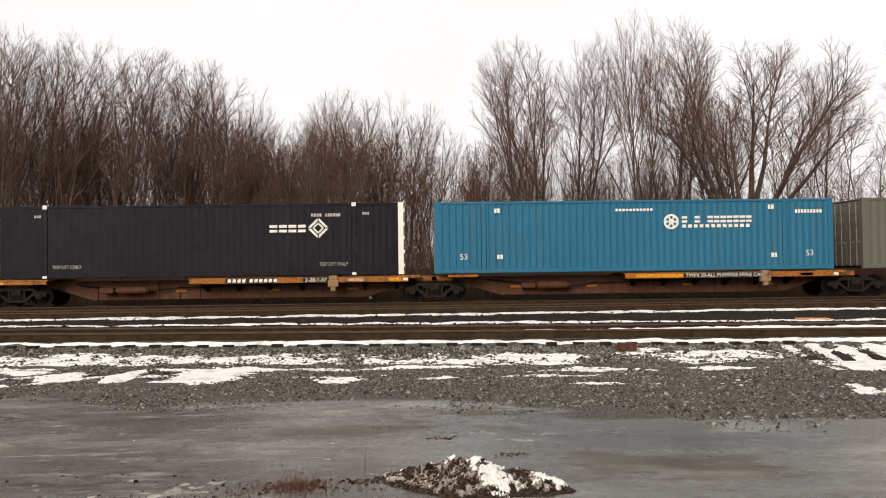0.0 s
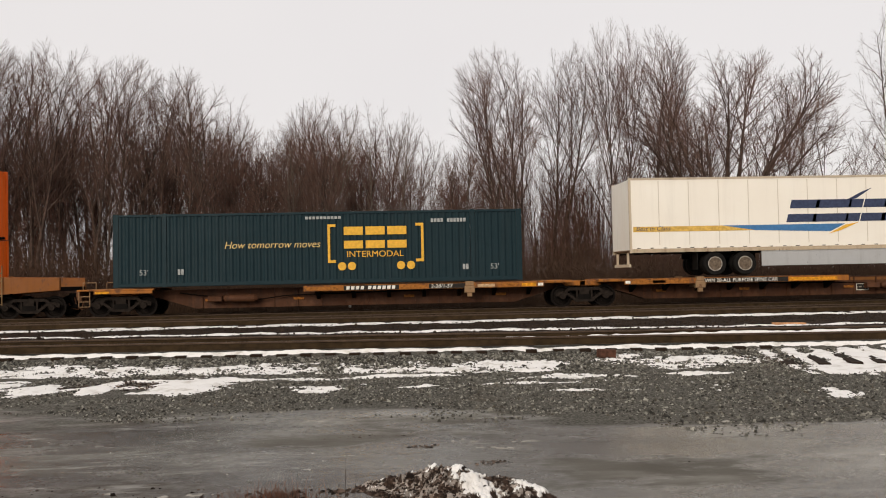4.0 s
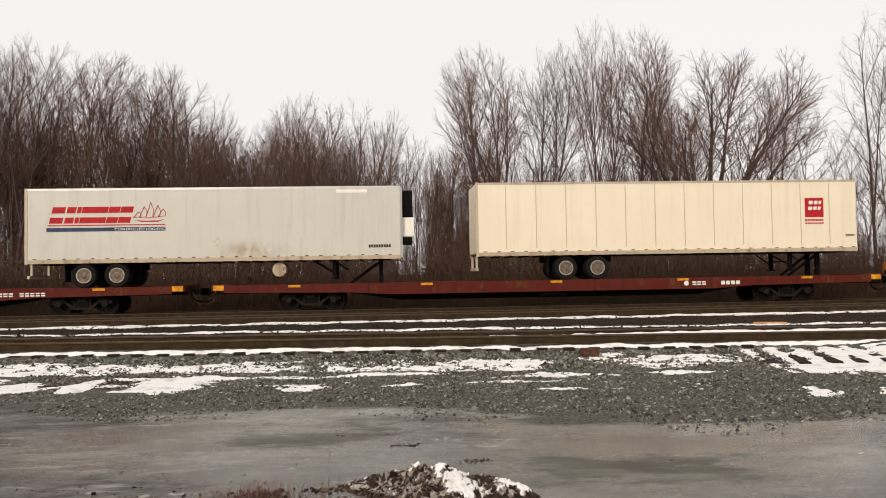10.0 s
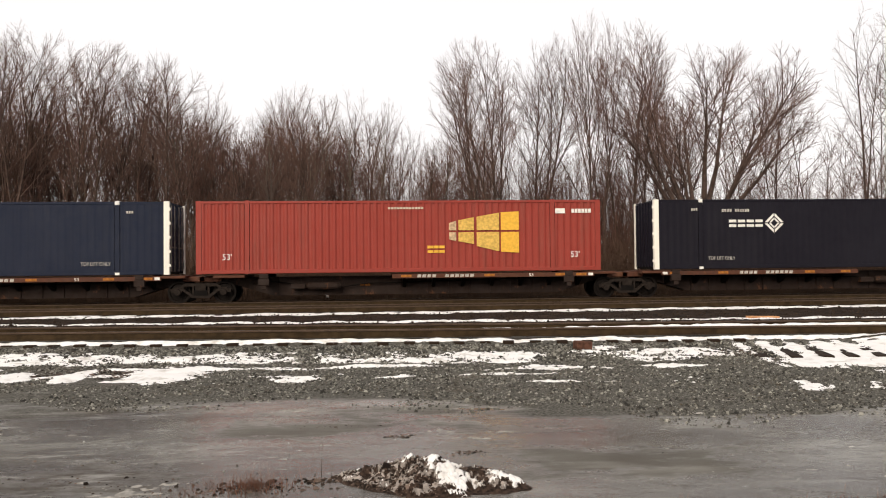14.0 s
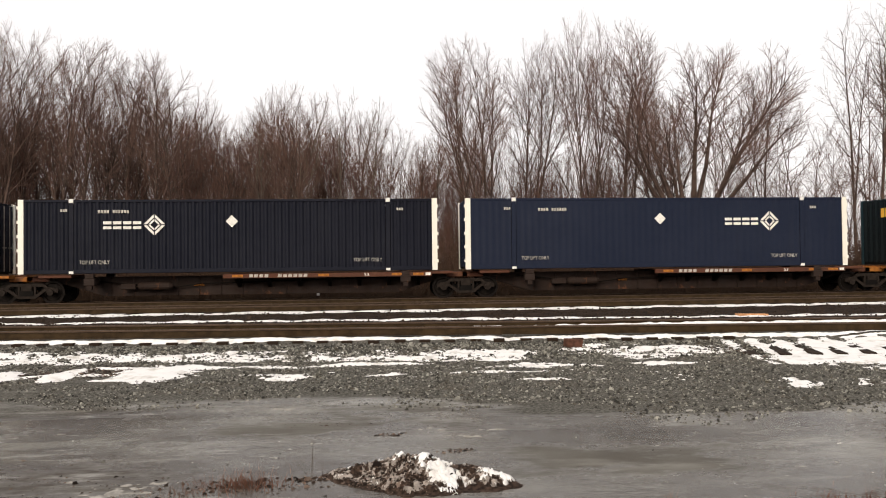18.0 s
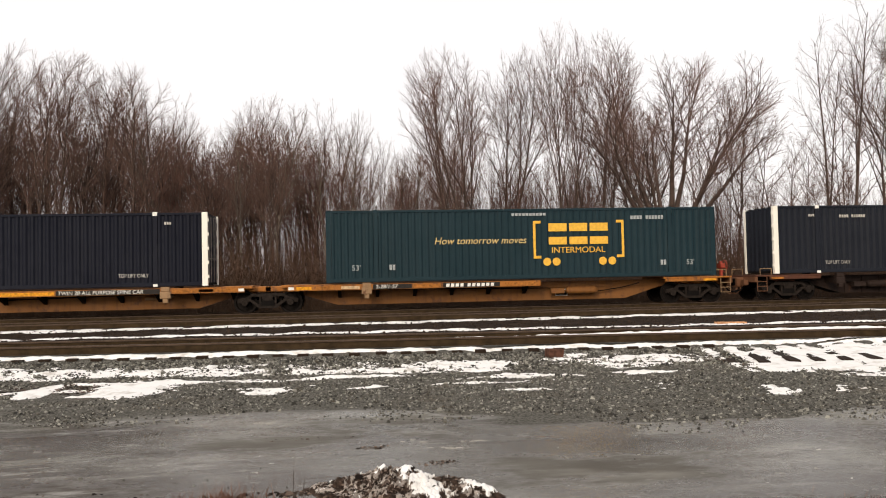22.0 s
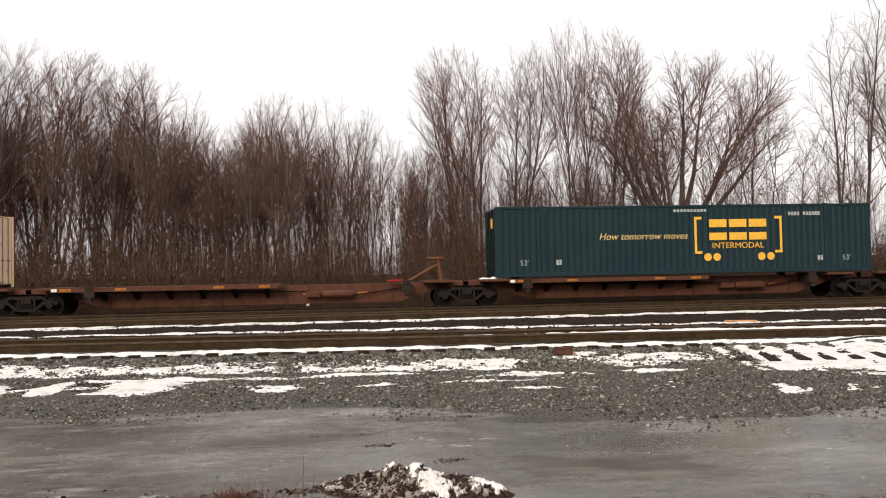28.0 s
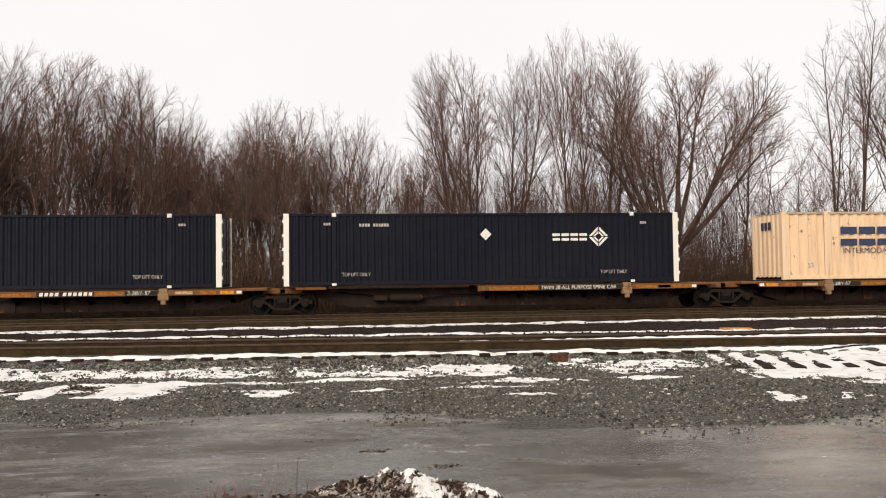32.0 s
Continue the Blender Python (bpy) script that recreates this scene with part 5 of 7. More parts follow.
def trailer(label, length, skin, z0, z1, seams, nose, wheels, skirt=None, smooth_skin=False, reefer=False, skirt_skin=None, door=None):
    """A van semitrailer, 2.6 m wide, standing with its tyres on z = 0; nose +1 points to +x."""
    t = thing("semi_trailer", label, "trailer", "trailers on the train")
    h = length / 2
    bm = bmesh.new()
    r = 0.10
    ring = [(-h, -CW), (-h, CW), (h - r, CW), (h, CW - r), (h, -CW + r), (h - r, -CW)]
    ring = [(x * nose, y) for x, y in ring]
    lo = [bm.verts.new((x, y, z0 + 0.12)) for x, y in ring]
    hi = [bm.verts.new((x, y, z1 - 0.06)) for x, y in ring]
    for i in range(6):
        bm.faces.new((lo[i], lo[(i + 1) % 6], hi[(i + 1) % 6], hi[i]))
    bm.faces.new(hi)
    bm.faces.new(lo)
    part("body", bm, skin, t)
    if not smooth_skin:
        for s in (-1, 1):
            y0, y1 = sorted((s * CW, s * (CW + 0.006)))
            repeat("side_seam", SEAMPALE if skin is WHITE else SEAM, (-0.016, 0.016, y0, y1, z0 + 0.3, z1 - 0.14), [(-h + length * k / seams, 0, 0) for k in range(1, seams)], t)
    for s in (-1, 1):
        y0, y1 = sorted((s * (CW - 0.05), s * (CW + 0.016)))
        box_part("top_rail", (-h + 0.02, h - 0.06, y0, y1, z1 - 0.09, z1), ALU if smooth_skin else SEAM, t)
        box_part("bottom_rail", (-h + 0.02, h - 0.06, y0, y1, z0, z0 + 0.15), TANRAIL, t)
        bm = bmesh.new()
        k, step = -h + 0.3, 0.55
        while k < h - 0.3:
            add_box(bm, k, k + 0.14, *sorted((s * (CW + 0.016), s * (CW + 0.021))), z0 + 0.16, z0 + 0.19)
            k += step
        part("marker_strip", bm, BLACKMARK, t)
        bm = bmesh.new()
        add_box(bm, *sorted((nose * (-h + 0.10), nose * -h)), *sorted((s * (CW - 0.03), s * (CW + 0.02))), z0 - 0.02, z1 + 0.01)
        part("rear_post", bm, SEAM, t)
    # underframe, landing gear and axles
    repeat("cross_member", BLACKSTEEL, (0, 0.06, -CW + 0.05, CW - 0.05, z0 - 0.05, z0 + 0.02), [(-h + 0.3 + k * 0.6, 0, 0) for k in range(int(length / 0.6))], t)
    g = nose * (h - 2.75)
    bm = bmesh.new()
    for s in (-0.85, 0.85):
        add_box(bm, g - 0.07, g + 0.07, s - 0.07, s + 0.07, z0 - 0.75, z0)
        add_box(bm, g - 0.14, g + 0.14, s - 0.14, s + 0.14, z0 - 0.78, z0 - 0.74)
        add_rod(bm, (g, s, z0 - 0.55), (g - nose * 0.9, s * 0.7, z0), 0.03, 6)
        add_rod(bm, (g, s, z0 - 0.05), (g + nose * 0.5, s * 0.7, z0 - 0.4), 0.025, 6)
    add_rod(bm, (g, -0.85, z0 - 0.4), (g, 0.85, z0 - 0.4), 0.03, 6)
    part("landing_gear", bm, BLACKSTEEL, t)
    R = 0.48
    bm = bmesh.new()
    w0, w1 = min(wheels) - 0.75, max(wheels) + 0.75
    for s in (-0.5, 0.5):
        add_box(bm, w0, w1, s - 0.06, s + 0.06, z0 - 0.28, z0 - 0.04)
    for wx in wheels:
        add_rod(bm, (wx, -1.0, R), (wx, 1.0, R), 0.07, 8)
        for s in (-0.5, 0.5):
            add_box(bm, wx - 0.35, wx + 0.35, s - 0.05, s + 0.05, R - 0.02, R + 0.12)
            add_box(bm, wx - 0.06, wx + 0.06, s - 0.05, s + 0.05, R, z0 - 0.2)
    part("axle_bogie", bm, BLACKSTEEL, t)
    def tyre():
        bm = bmesh.new()
        add_lathe(bm, [(0.27, 0.02), (0.44, 0.0), (R, 0.05), (R, 0.23), (0.44, 0.27), (0.27, 0.25)], (0, 0, 0), 28)
        return to_mesh(bm, "tyre", RUBBER)
    def rim():
        bm = bmesh.new()
        add_lathe(bm, [(0.262, 0.012), (0.26, 0.01), (0.24, 0.05), (0.13, 0.07), (0.12, 0.0), (0.05, -0.02)], (0, 0, 0), 24)
        for k in range(8):
            a = math.pi / 4 * k
            add_rod(bm, (0.185 * math.cos(a), 0.03, 0.185 * math.sin(a)), (0.185 * math.cos(a), 0.07, 0.185 * math.sin(a)), 0.022, 6)
        return to_mesh(bm, "wheel_disc", HUB)
    def bead():
        bm = bmesh.new()
        add_lathe(bm, [(0.295, 0.02), (0.295, -0.004), (0.262, -0.004), (0.262, 0.02)], (0, 0, 0), 24)
        return to_mesh(bm, "wheel_rim", DISCRIM)
    for wx in wheels:
        for s in (-1, 1):
            for inner in (0, 1):
                w = part("tyre", shared("tyre", tyre), None, t, at=(wx, s * (1.27 - 0.33 * inner), R))
                if s > 0:
                    w.rotation_euler = (0, 0, math.pi)
                if not inner:
                    part("wheel_disc", shared("rim_disc", rim), None, w, "dull steel wheel disc with bolts")
                    part("wheel_rim", shared("rim_bead", bead), None, w, "pale worn wheel rim")
    tail = -nose * h
    if door:
        for s in (-1, 1):
            d = box_part("rear_door", (*sorted((tail, tail - nose * 0.035)), *sorted((s * 0.02, s * (CW - 0.1))), z0 + 0.16, z1 - 0.16), door, t)
            for f in (0.3, 0.72):
                bm = bmesh.new()
                add_rod(bm, (tail - nose * 0.06, s * CW * f, z0 + 0.1), (tail - nose * 0.06, s * CW * f, z1 - 0.12), 0.02, 6)
                add_box(bm, *sorted((tail - nose * 0.035, tail - nose * 0.075)), *sorted((s * (CW * f - 0.04), s * (CW * f + 0.22))), z0 + 0.95, z0 + 1.0)
                part("lock_rod", bm, DIMMARK, d, "galvanised door locking rod")
    bm = bmesh.new()
    for s in (-0.8, 0.8):
        add_box(bm, *sorted((tail + nose * 0.02, tail + nose * 0.10)), s - 0.05, s + 0.05, z0 - 0.52, z0)
    add_box(bm, *sorted((tail, tail + nose * 0.10)), -1.1, 1.1, z0 - 0.58, z0 - 0.46)
    part("rear_guard", bm, SEAM, t)
    bm = bmesh.new()
    x = min(wheels) - 0.72 if nose > 0 else max(wheels) + 0.72
    add_box(bm, x - 0.01, x + 0.01, -1.25, -0.65, 0.25, z0 - 0.05)
    part("mud_flap", bm, RUBBER, t)
    if skirt:
        a, b = skirt
        bm = bmesh.new()
        add_prism(bm, [(a + 0.35 * (nose < 0), z0 - 0.62), (b - 0.35 * (nose > 0), z0 - 0.62), (b, z0 - 0.0), (a, z0 - 0.0)], -CW + 0.04, -CW + 0.07)
        part("side_skirt", bm, skirt_skin or skin, t, "panel hung below the side")
    if reefer:
        x = nose * h
        bm = bmesh.new()
        add_box(bm, *sorted((x, x + nose * 0.42)), -0.95, 0.95, z1 - 1.25, z1 - 0.15, 0.06)
        part("cooling_unit", bm, BLACKSTEEL, t)
        bm = bmesh.new()
        add_box(bm, *sorted((x, x + nose * 0.46)), -0.97, 0.97, z1 - 2.05, z1 - 1.25, 0.06)
        part("cooling_cover", bm, WHITE, t, "white cover of the cooling unit")
        box_part("cooling_base", (*sorted((x, x + nose * 0.4)), -0.95, 0.95, z1 - 2.3, z1 - 2.05), BLACKSTEEL, t)
        bm = bmesh.new()
        add_lathe(bm, [(0.02, -0.5), (0.27, -0.5), (0.29, -0.46), (0.29, 0.5), (0.02, 0.5)], (nose * 2.4, -0.55, z0 - 0.36), 20)
        part("fuel_tank", bm, TANRAIL, t, "round dull metal fuel tank")
    return t


def leaning_patch(w, a, b):
    """A tan repainted patch on the leaning lower side."""
    bm = bmesh.new()
    v = [bm.verts.new(p) for p in ((a, -1.446, 0.725), (b, -1.446, 0.725), (b, -1.332, 0.32), (a, -1.332, 0.32))]
    bm.faces.new(v)
    back = [bm.verts.new((p.co.x, p.co.y + 0.004, p.co.z)) for p in v]
    bm.faces.new(back[::-1])
    for i in range(4):
        bm.faces.new((v[i], v[(i + 1) % 4], back[(i + 1) % 4], back[i]))
    part("paint_patch", bm, TANPATCH, w, "paler repainted patch")


def well_unit(label, a, b, cx, marks, end_left=False, end_right=False):
    """One well of an articulated double-stack car between the truck centres a and b; the well is centred on cx."""
    w = thing("well_car_unit", label, "rail car", "well car units")
    A, B, h = a - cx, b - cx, CL / 2 + 0.12
    for s in (-1, 1):
        y0, y1 = sorted((s * 1.36, s * 1.44))
        bm = bmesh.new()
        add_prism(bm, [(-h, 0.73), (h, 0.73), (h + 0.02, 1.50), (-h - 0.02, 1.50)], y0, y1)
        part("side_plate", bm, WELL, w)
        bm = bmesh.new()
        foot = [bm.verts.new(p) for p in ((-h, s * 1.44, 0.735), (h, s * 1.44, 0.735), (h, s * 1.30, 0.24), (-h, s * 1.30, 0.24), (-h, s * 1.36, 0.735), (h, s * 1.36, 0.735), (h, s * 1.22, 0.24), (-h, s * 1.22, 0.24))]
        for f in ((0, 1, 2, 3), (4, 5, 6, 7), (0, 1, 5, 4), (2, 3, 7, 6), (0, 3, 7, 4), (1, 2, 6, 5)):
            bm.faces.new([foot[i] for i in f])
        part("lower_plate", bm, WELL, w)
        bm = bmesh.new()
        y0, y1 = sorted((s * 1.34, s * 1.50))
        add_box(bm, -h, h, y0, y1, 1.44, 1.53, 0.02)
        add_box(bm, -h, h, *sorted((s * 1.20, s * 1.36)), 0.17, 0.25, 0.02)
        part("side_flange", bm, WELL, w)
        for e in (-1, 1):
            bm = bmesh.new()
            x0, x1 = sorted((e * (h - 2.0), e * (h + 0.02)))
            add_box(bm, x0, x1, *sorted((s * 1.33, s * 1.48)), 1.53, 1.70, 0.02)
            part("top_chord", bm, WELL, w)
            lim = (B if e > 0 else -A)
            ext = lim + (1.3 if (end_right if e > 0 else end_left) else -0.45)
            bm = bmesh.new()
            x0, x1 = e * (h + 0.02), e * ext
            mid = e * (h + 0.5)
            pts = [(x0, 0.30), (mid, 0.95), (x1, 1.10), (x1, 1.58), (x0, 1.68)]
            add_prism(bm, pts if e > 0 else pts[::-1], *sorted((s * 1.18, s * 1.34)))
            part("end_side", bm, WELL if (end_right if e > 0 else end_left) else BLACKSTEEL, w)
    repeat("floor_beam", WELL, (-0.15, 0.15, -1.35, 1.35, 0.20, 0.32), [(-h + 0.4 + (2 * h - 0.8) * k / 8, 0, 0) for k in range(9)], w)
    for e in (-1, 1):
        lim = (B if e > 0 else -A)
        last = end_right if e > 0 else end_left
        ext = lim + (1.3 if last else -0.4)
        bm = bmesh.new()
        add_box(bm, *sorted((e * (h + 0.02), e * ext)), -1.2, 1.2, 1.06, 1.22, 0.02)
        add_box(bm, *sorted((e * (h + 0.02), e * (h + 0.12))), -1.36, 1.36, 0.5, 1.62)
        part("end_deck", bm, BLACKSTEEL, w)
        bm = bmesh.new()
        x = e * (h + 0.42)
        for yy in (0.0, 0.48):
            add_rod(bm, (x + yy * e, -1.40, 0.55), (x + yy * e, -1.40, 2.1 if e > 0 else 1.0), 0.022, 6)
        for k in range(5 if e > 0 else 2):
            add_rod(bm, (x, -1.40, 0.6 + k * 0.3), (x + 0.48 * e, -1.40, 0.6 + k * 0.3), 0.018, 6)
        part("ladder", bm, LADDERTAN, w, "grab-iron ladder at the car's end")
        bm = bmesh.new()
        add_box(bm, *sorted((e * (h + 0.15), e * (h + 0.62))), -1.346, -1.341, 1.32, 1.46)
        part("reflector", bm, YELLOWMARK, w)
        if last:
            coupler(w, e * ext, e)
        elif e < 0:
            words("load_mark", "125 T", e * (h + 0.95), 1.28, 0.13, WHITEMARK, w, -1.345)
    repeat("reflector", YELLOWMARK, (0, 0.40, -1.446, -1.44, 1.23, 1.31), [(-h + 1.2 + (2 * h - 2.4) * k / 5, 0, 0) for k in range(6)], w, "dull yellow reflector strip")
    words("length_mark", "53", -h + 0.28, 0.76, 0.34, BLACKMARK, w, -1.446, 0, 1.3)
    bars("small_mark", [(-h - 0.1, -h + 0.1)], 0.95, 1.15, WHITEMARK, w, -1.447)
    ys = -1.446
    if marks == "plate":
        box_part("dark_plate", (-1.05, 1.65, ys - 0.004, ys, 0.74, 1.2), BLACKMARK, w)
        bars("brand_stripe", [(-0.85, -0.05), (0.05, 0.62), (0.68, 1.42)], 0.82, 1.12, WHITEMARK, w, ys - 0.005, 0.2, 0.3)
        leaning_patch(w, -1.0, 1.6)
        bm = bmesh.new()
        rng = random.Random(5)
        for x0, n, z in ((-3.0, 6, 0.98), (2.3, 4, 0.9), (3.5, 5, 1.0), (4.7, 2, 1.1)):
            for k in range(n):
                x = x0 + k * 0.22
                add_rod(bm, (x, ys - 0.003, z + rng.uniform(-0.2, 0.2)), (x + rng.uniform(0.1, 0.3), ys - 0.003, z + rng.uniform(-0.15, 0.2)), 0.021, 4)
        part("paint_scrawl", bm, LETTER, w, "faint pale sprayed scrawl")
    else:
        x = 1.9 if marks == "right" else -4.7
        box_part("dark_panel", (x, x + 3.1, ys - 0.004, ys, 0.80, 1.12), BLACKMARK, w)
        bars("number_strip", row_of(x + 0.12, 4, 0.26, 0.21) + row_of(x + 1.35, 6, 0.28, 0.22), 0.86, 1.06, WHITEMARK, w, ys - 0.005, 0.15)
        if marks == "right":
            bars("paint_scrawl", row_of(x, 6, 0.52, 0.46), 0.76, 1.1, GREYMARK, w, ys - 0.006, 0, 0.45)
        leaning_patch(w, -1.3, 1.2)
    return w


def flat_car(label, a, b, d0, d1, marks, seed):
    """An 89-foot flat car with a shallow fish belly."""
    mid = (d0 + d1) / 2
    f = thing("flat_car", label, "rail car", "flat cars")
    A, B, h = a - mid, b - mid, (d1 - d0) / 2
    box_part("deck", (-h + 0.55, h - 0.55, -1.36, 1.36, 0.96, 1.04), FLATRED, f)
    for s in (-1, 1):
        bm = bmesh.new()
        add_prism(bm, [(-h + 0.5, 0.76), (A + 1.6, 0.70), (A + 3.2, 0.60), (B - 3.2, 0.60), (B - 1.6, 0.70), (h - 0.5, 0.76), (h - 0.5, 1.06), (-h + 0.5, 1.06)], *sorted((s * 1.36, s * 1.42)))
        part("side_sill", bm, FLATRED, f)
    bm = bmesh.new()
    add_prism(bm, [(A + 1.3, 0.70), (A + 3.6, 0.34), (B - 3.6, 0.34), (B - 1.3, 0.70), (B - 1.3, 0.98), (A + 1.3, 0.98)], -0.36, 0.36)
    add_box(bm, -h + 0.3, h - 0.3, -0.3, 0.3, 0.70, 0.96)
    part("centre_sill", bm, BLACKSTEEL, f)
    repeat("cross_beam", BLACKSTEEL, (-0.06, 0.06, -1.34, 1.34, 0.72, 0.96), [(-h + 1 + (2 * h - 2) * k / 15, 0, 0) for k in range(16)], f)
    for s in (-1, 1):
        bm = bmesh.new()
        add_box(bm, *sorted((s * (h - 0.62), s * (h - 0.02))), -1.38, 1.38, 0.84, 1.08, 0.02)
        part("end_sill", bm, FLATRED, f)
        bm = bmesh.new()
        add_box(bm, *sorted((s * (h - 0.58), s * (h - 0.08))), -1.39, -1.381, 0.86, 1.06)
        part("reflector", bm, YELLOWMARK, f, "yellow end panel")
        coupler(f, s * (h - 0.1), s)
    repeat("reflector", YELLOWMARK, (0, 0.48, -1.426, -1.42, 0.94, 1.03), [(-h + 3 + (2 * h - 6.5) * k / 4, 0, 0) for k in range(5)], f, "dull yellow reflector strip")
    disc("brand_dot", [(marks + 0.05, 0.83)], 0.1, WHITEMARK, f, -1.423)
    bars("brand_stripe", row_of(marks + 0.3, 3, 0.2, 0.16), 0.75, 0.90, WHITEMARK, f, -1.424, 0, 0.35)
    bars("number_strip", row_of(marks + 1.5, 4, 0.21, 0.16), 0.75, 0.90, WHITEMARK, f, -1.424)
    if seed:
        bars("brand_stripe", row_of(5.0, 7, 0.2, 0.15) + row_of(6.55, 4, 0.2, 0.15) + row_of(7.55, 5, 0.2, 0.15), 0.76, 0.90, WHITEMARK, f, -1.424, 0, 0.35)
    bm = bmesh.new()
    add_box(bm, -0.6, 0.5, -1.2, -0.7, 0.42, 0.70, 0.04)
    add_rod(bm, (0.8, -1.0, 0.55), (1.7, -1.0, 0.55), 0.13, 10)
    part("brake_gear", bm, BLACKSTEEL, f)
    return f


# the make-up of the train, front end first; places along it in metres
DARK = "dark charcoal corrugated container with white corner posts"
NAVY = "navy blue corrugated container with white corner posts"


def put(ob, left, z=1.14):
    return rides(ob, left + CL / 2, z)


put(container("grey green corrugated container", GREYGREEN, pitch=0.3, door_end=-1), 276.02)
put(teal_container(), 258.66)
put(posted_container(DARK, POSTED_BLACK, True, False), 241.27)
put(slogan_container(), 183.0)
put(posted_container(DARK, POSTED_BLACK, False, False), 43.72)
put(red_container(), 25.33)
put(posted_container("deep navy container with white corner posts", POSTED_DEEP, False, True), 8.16)
put(slogan_container(), -10.5)
put(posted_container("deep navy container with white corner posts", POSTED_DEEP, True, True), -28.92)
put(posted_container(NAVY, POSTED_BLUE, False, True), -46.21)
put(posted_container(NAVY, POSTED_BLUE, False, True), -63.54)
put(posted_container(NAVY, POSTED_SLATE, True, True), -80.79)
put(slogan_container(), -99.53)
put(posted_container(NAVY, POSTED_BLUE, False, True), -120.25)
put(slogan_container(), -138.86)
put(posted_container(NAVY, POSTED_BLUE, False, True), -157.66)
put(slogan_container(), -192.93)
put(cream_container(BLACKMARK, True), -228.73)
put(cream_container(NAVYMARK, False), -247.5)
put(posted_container(NAVY, POSTED_BLUE, True, True), -268.21)
put(posted_container(NAVY, POSTED_BLUE, False, False), -286.75)

# spine cars
YEL = "weathered yellow spine car platform with a deep centre sill"
RUST = "rusty brown spine car platform with a deep centre sill"


def platform(label, a, b, deck, trucks, yellow, end_left=False, end_right=False, marks=1, seed=0):
    u = spine_unit(label, a, b, deck, (CAR_YELLOW if seed < 22 else CAR_DULL) if yellow else CAR_BROWN, (CAR_BROWN if 17 < seed < 22 else SILL_DARK) if yellow < 2 else (SILL_OCHRE if seed > 13 else SILL_RUST), end_left, end_right, marks, seed)
    mid = (a + b) / 2
    for x in trucks:
        truck(u, x - mid)
    return rides(u, mid)


platform(YEL, 258.63, 275.84, (266.3, 275.0), (275.84,), 2, False, False, 2, 1)
platform(YEL, 242.0, 258.63, (248.9, 257.6), (258.63, 242.0), 2, True, False, 1, 2)
u = platform(YEL, 220.2, 238.1, (221.7, 231.1), (238.1, 220.2), 2, False, True, 1, 3)
hitch(u, 237.3 - 229.15, -1)
u = platform(YEL, 201.7, 220.2, (203.3, 212.6), (201.7,), 2, False, False, 2, 4)
hitch(u, 218.9 - 210.95, -1)
platform(YEL, 183.2, 201.7, (190.4, 200.0), (183.2,), 2, True, False, 1, 5)
platform(RUST, 42.65, 58.75, (44.0, 52.4), (58.75, 42.65), 0, False, True, 1, 6)
platform(RUST, 25.45, 42.65, (33.0, 41.2), (25.45,), 0, False, False, 3, 7)
platform(RUST, 8.7, 25.45, (15.2, 24.0), (8.7,), 0, True, False, 3, 8)
platform(RUST, -11.55, 4.5, (-10.4, -2.0), (4.5, -11.55), 1, False, True, 1, 9)
platform(RUST, -28.9, -11.55, (-21.1, -12.9), (-28.9,), 0, False, False, 3, 10)
platform(RUST, -46.0, -28.9, (-38.5, -30.3), (-46.0,), 0, False, False, 3, 11)
platform(RUST, -63.5, -46.0, (-55.7, -47.4), (-63.5,), 1, False, False, 3, 12)
platform(RUST, -80.06, -63.5, (-73.2, -64.8), (-80.06,), 0, True, False, 3, 13)
platform(YEL, -101.85, -84.3, (-101.05, -90.9), (-84.3, -101.85), 2, False, True, 1, 14)
platform(YEL, -120.4, -101.85, (-112.4, -102.7), (-120.4,), 2, False, False, 2, 15)
platform(YEL, -137.85, -120.4, (-131.1, -121.9), (-137.85,), 2, True, False, 1, 16)
platform(RUST, -158.8, -142.5, (-157.4, -149.3), (-142.5, -158.8), 0, False, True, 1, 17)
platform("empty rusty spine car platform", -177.0, -158.8, (-175.3, -166.4), (-177.0,), 0, False, False, 0, 18)
platform(RUST, -194.1, -177.0, (-192.4, -184.0), (-194.1,), 0, False, False, 0, 19)
u = platform("empty rusty spine car platform", -211.2, -194.1, (-210.2, -201.6), (-211.2,), 0, False, False, 0, 20)
folded_hitch(u, -195.2 + 202.65)
platform(RUST, -227.8, -211.2, (-221.0, -212.6), (-227.8,), 0, True, False, 3, 21)
platform(YEL, -249.9, -232.35, (-248.6, -239.2), (-232.35, -249.9), 1, False, True, 1, 22)
platform(YEL, -268.3, -249.9, (-260.5, -251.3), (-268.3,), 1, False, False, 2, 23)
platform(YEL, -286.2, -268.3, (-279.0, -269.8), (-286.2,), 1, True, False, 1, 24)

# well cars
for cx, a, b, m, el, er, tr in ((169.70, 160.15, 179.65, "right", False, True, (179.65, 160.15)), (150.12, 140.45, 160.15, "plate", False, False, (140.45,)),
                                (130.60, 121.0, 140.45, "left", True, False, (121.0,))):
    w = well_unit("yellow-brown double-stack well car unit", a, b, cx, m, el, er)
    for x in tr:
        truck(w, x - cx)
    rides(w, cx)
ZL, ZU = 0.33, 3.235
put(orange_container("orange corrugated container in the well", ORANGE, ORANGE, 0.30, 2.45, 1.62, ((8.2, 2.02),)), 161.62, ZL)
put(orange_container("orange panelled container stacked on top", ORANGE, OCHRE, 0.56, 3.5, 2.28), 161.6, ZU)
put(orange_container("orange panelled container in the well", ORANGE, OCHRE, 0.40, 3.05, 2.22, (), (12.8, 13.2)), 142.04, ZL)
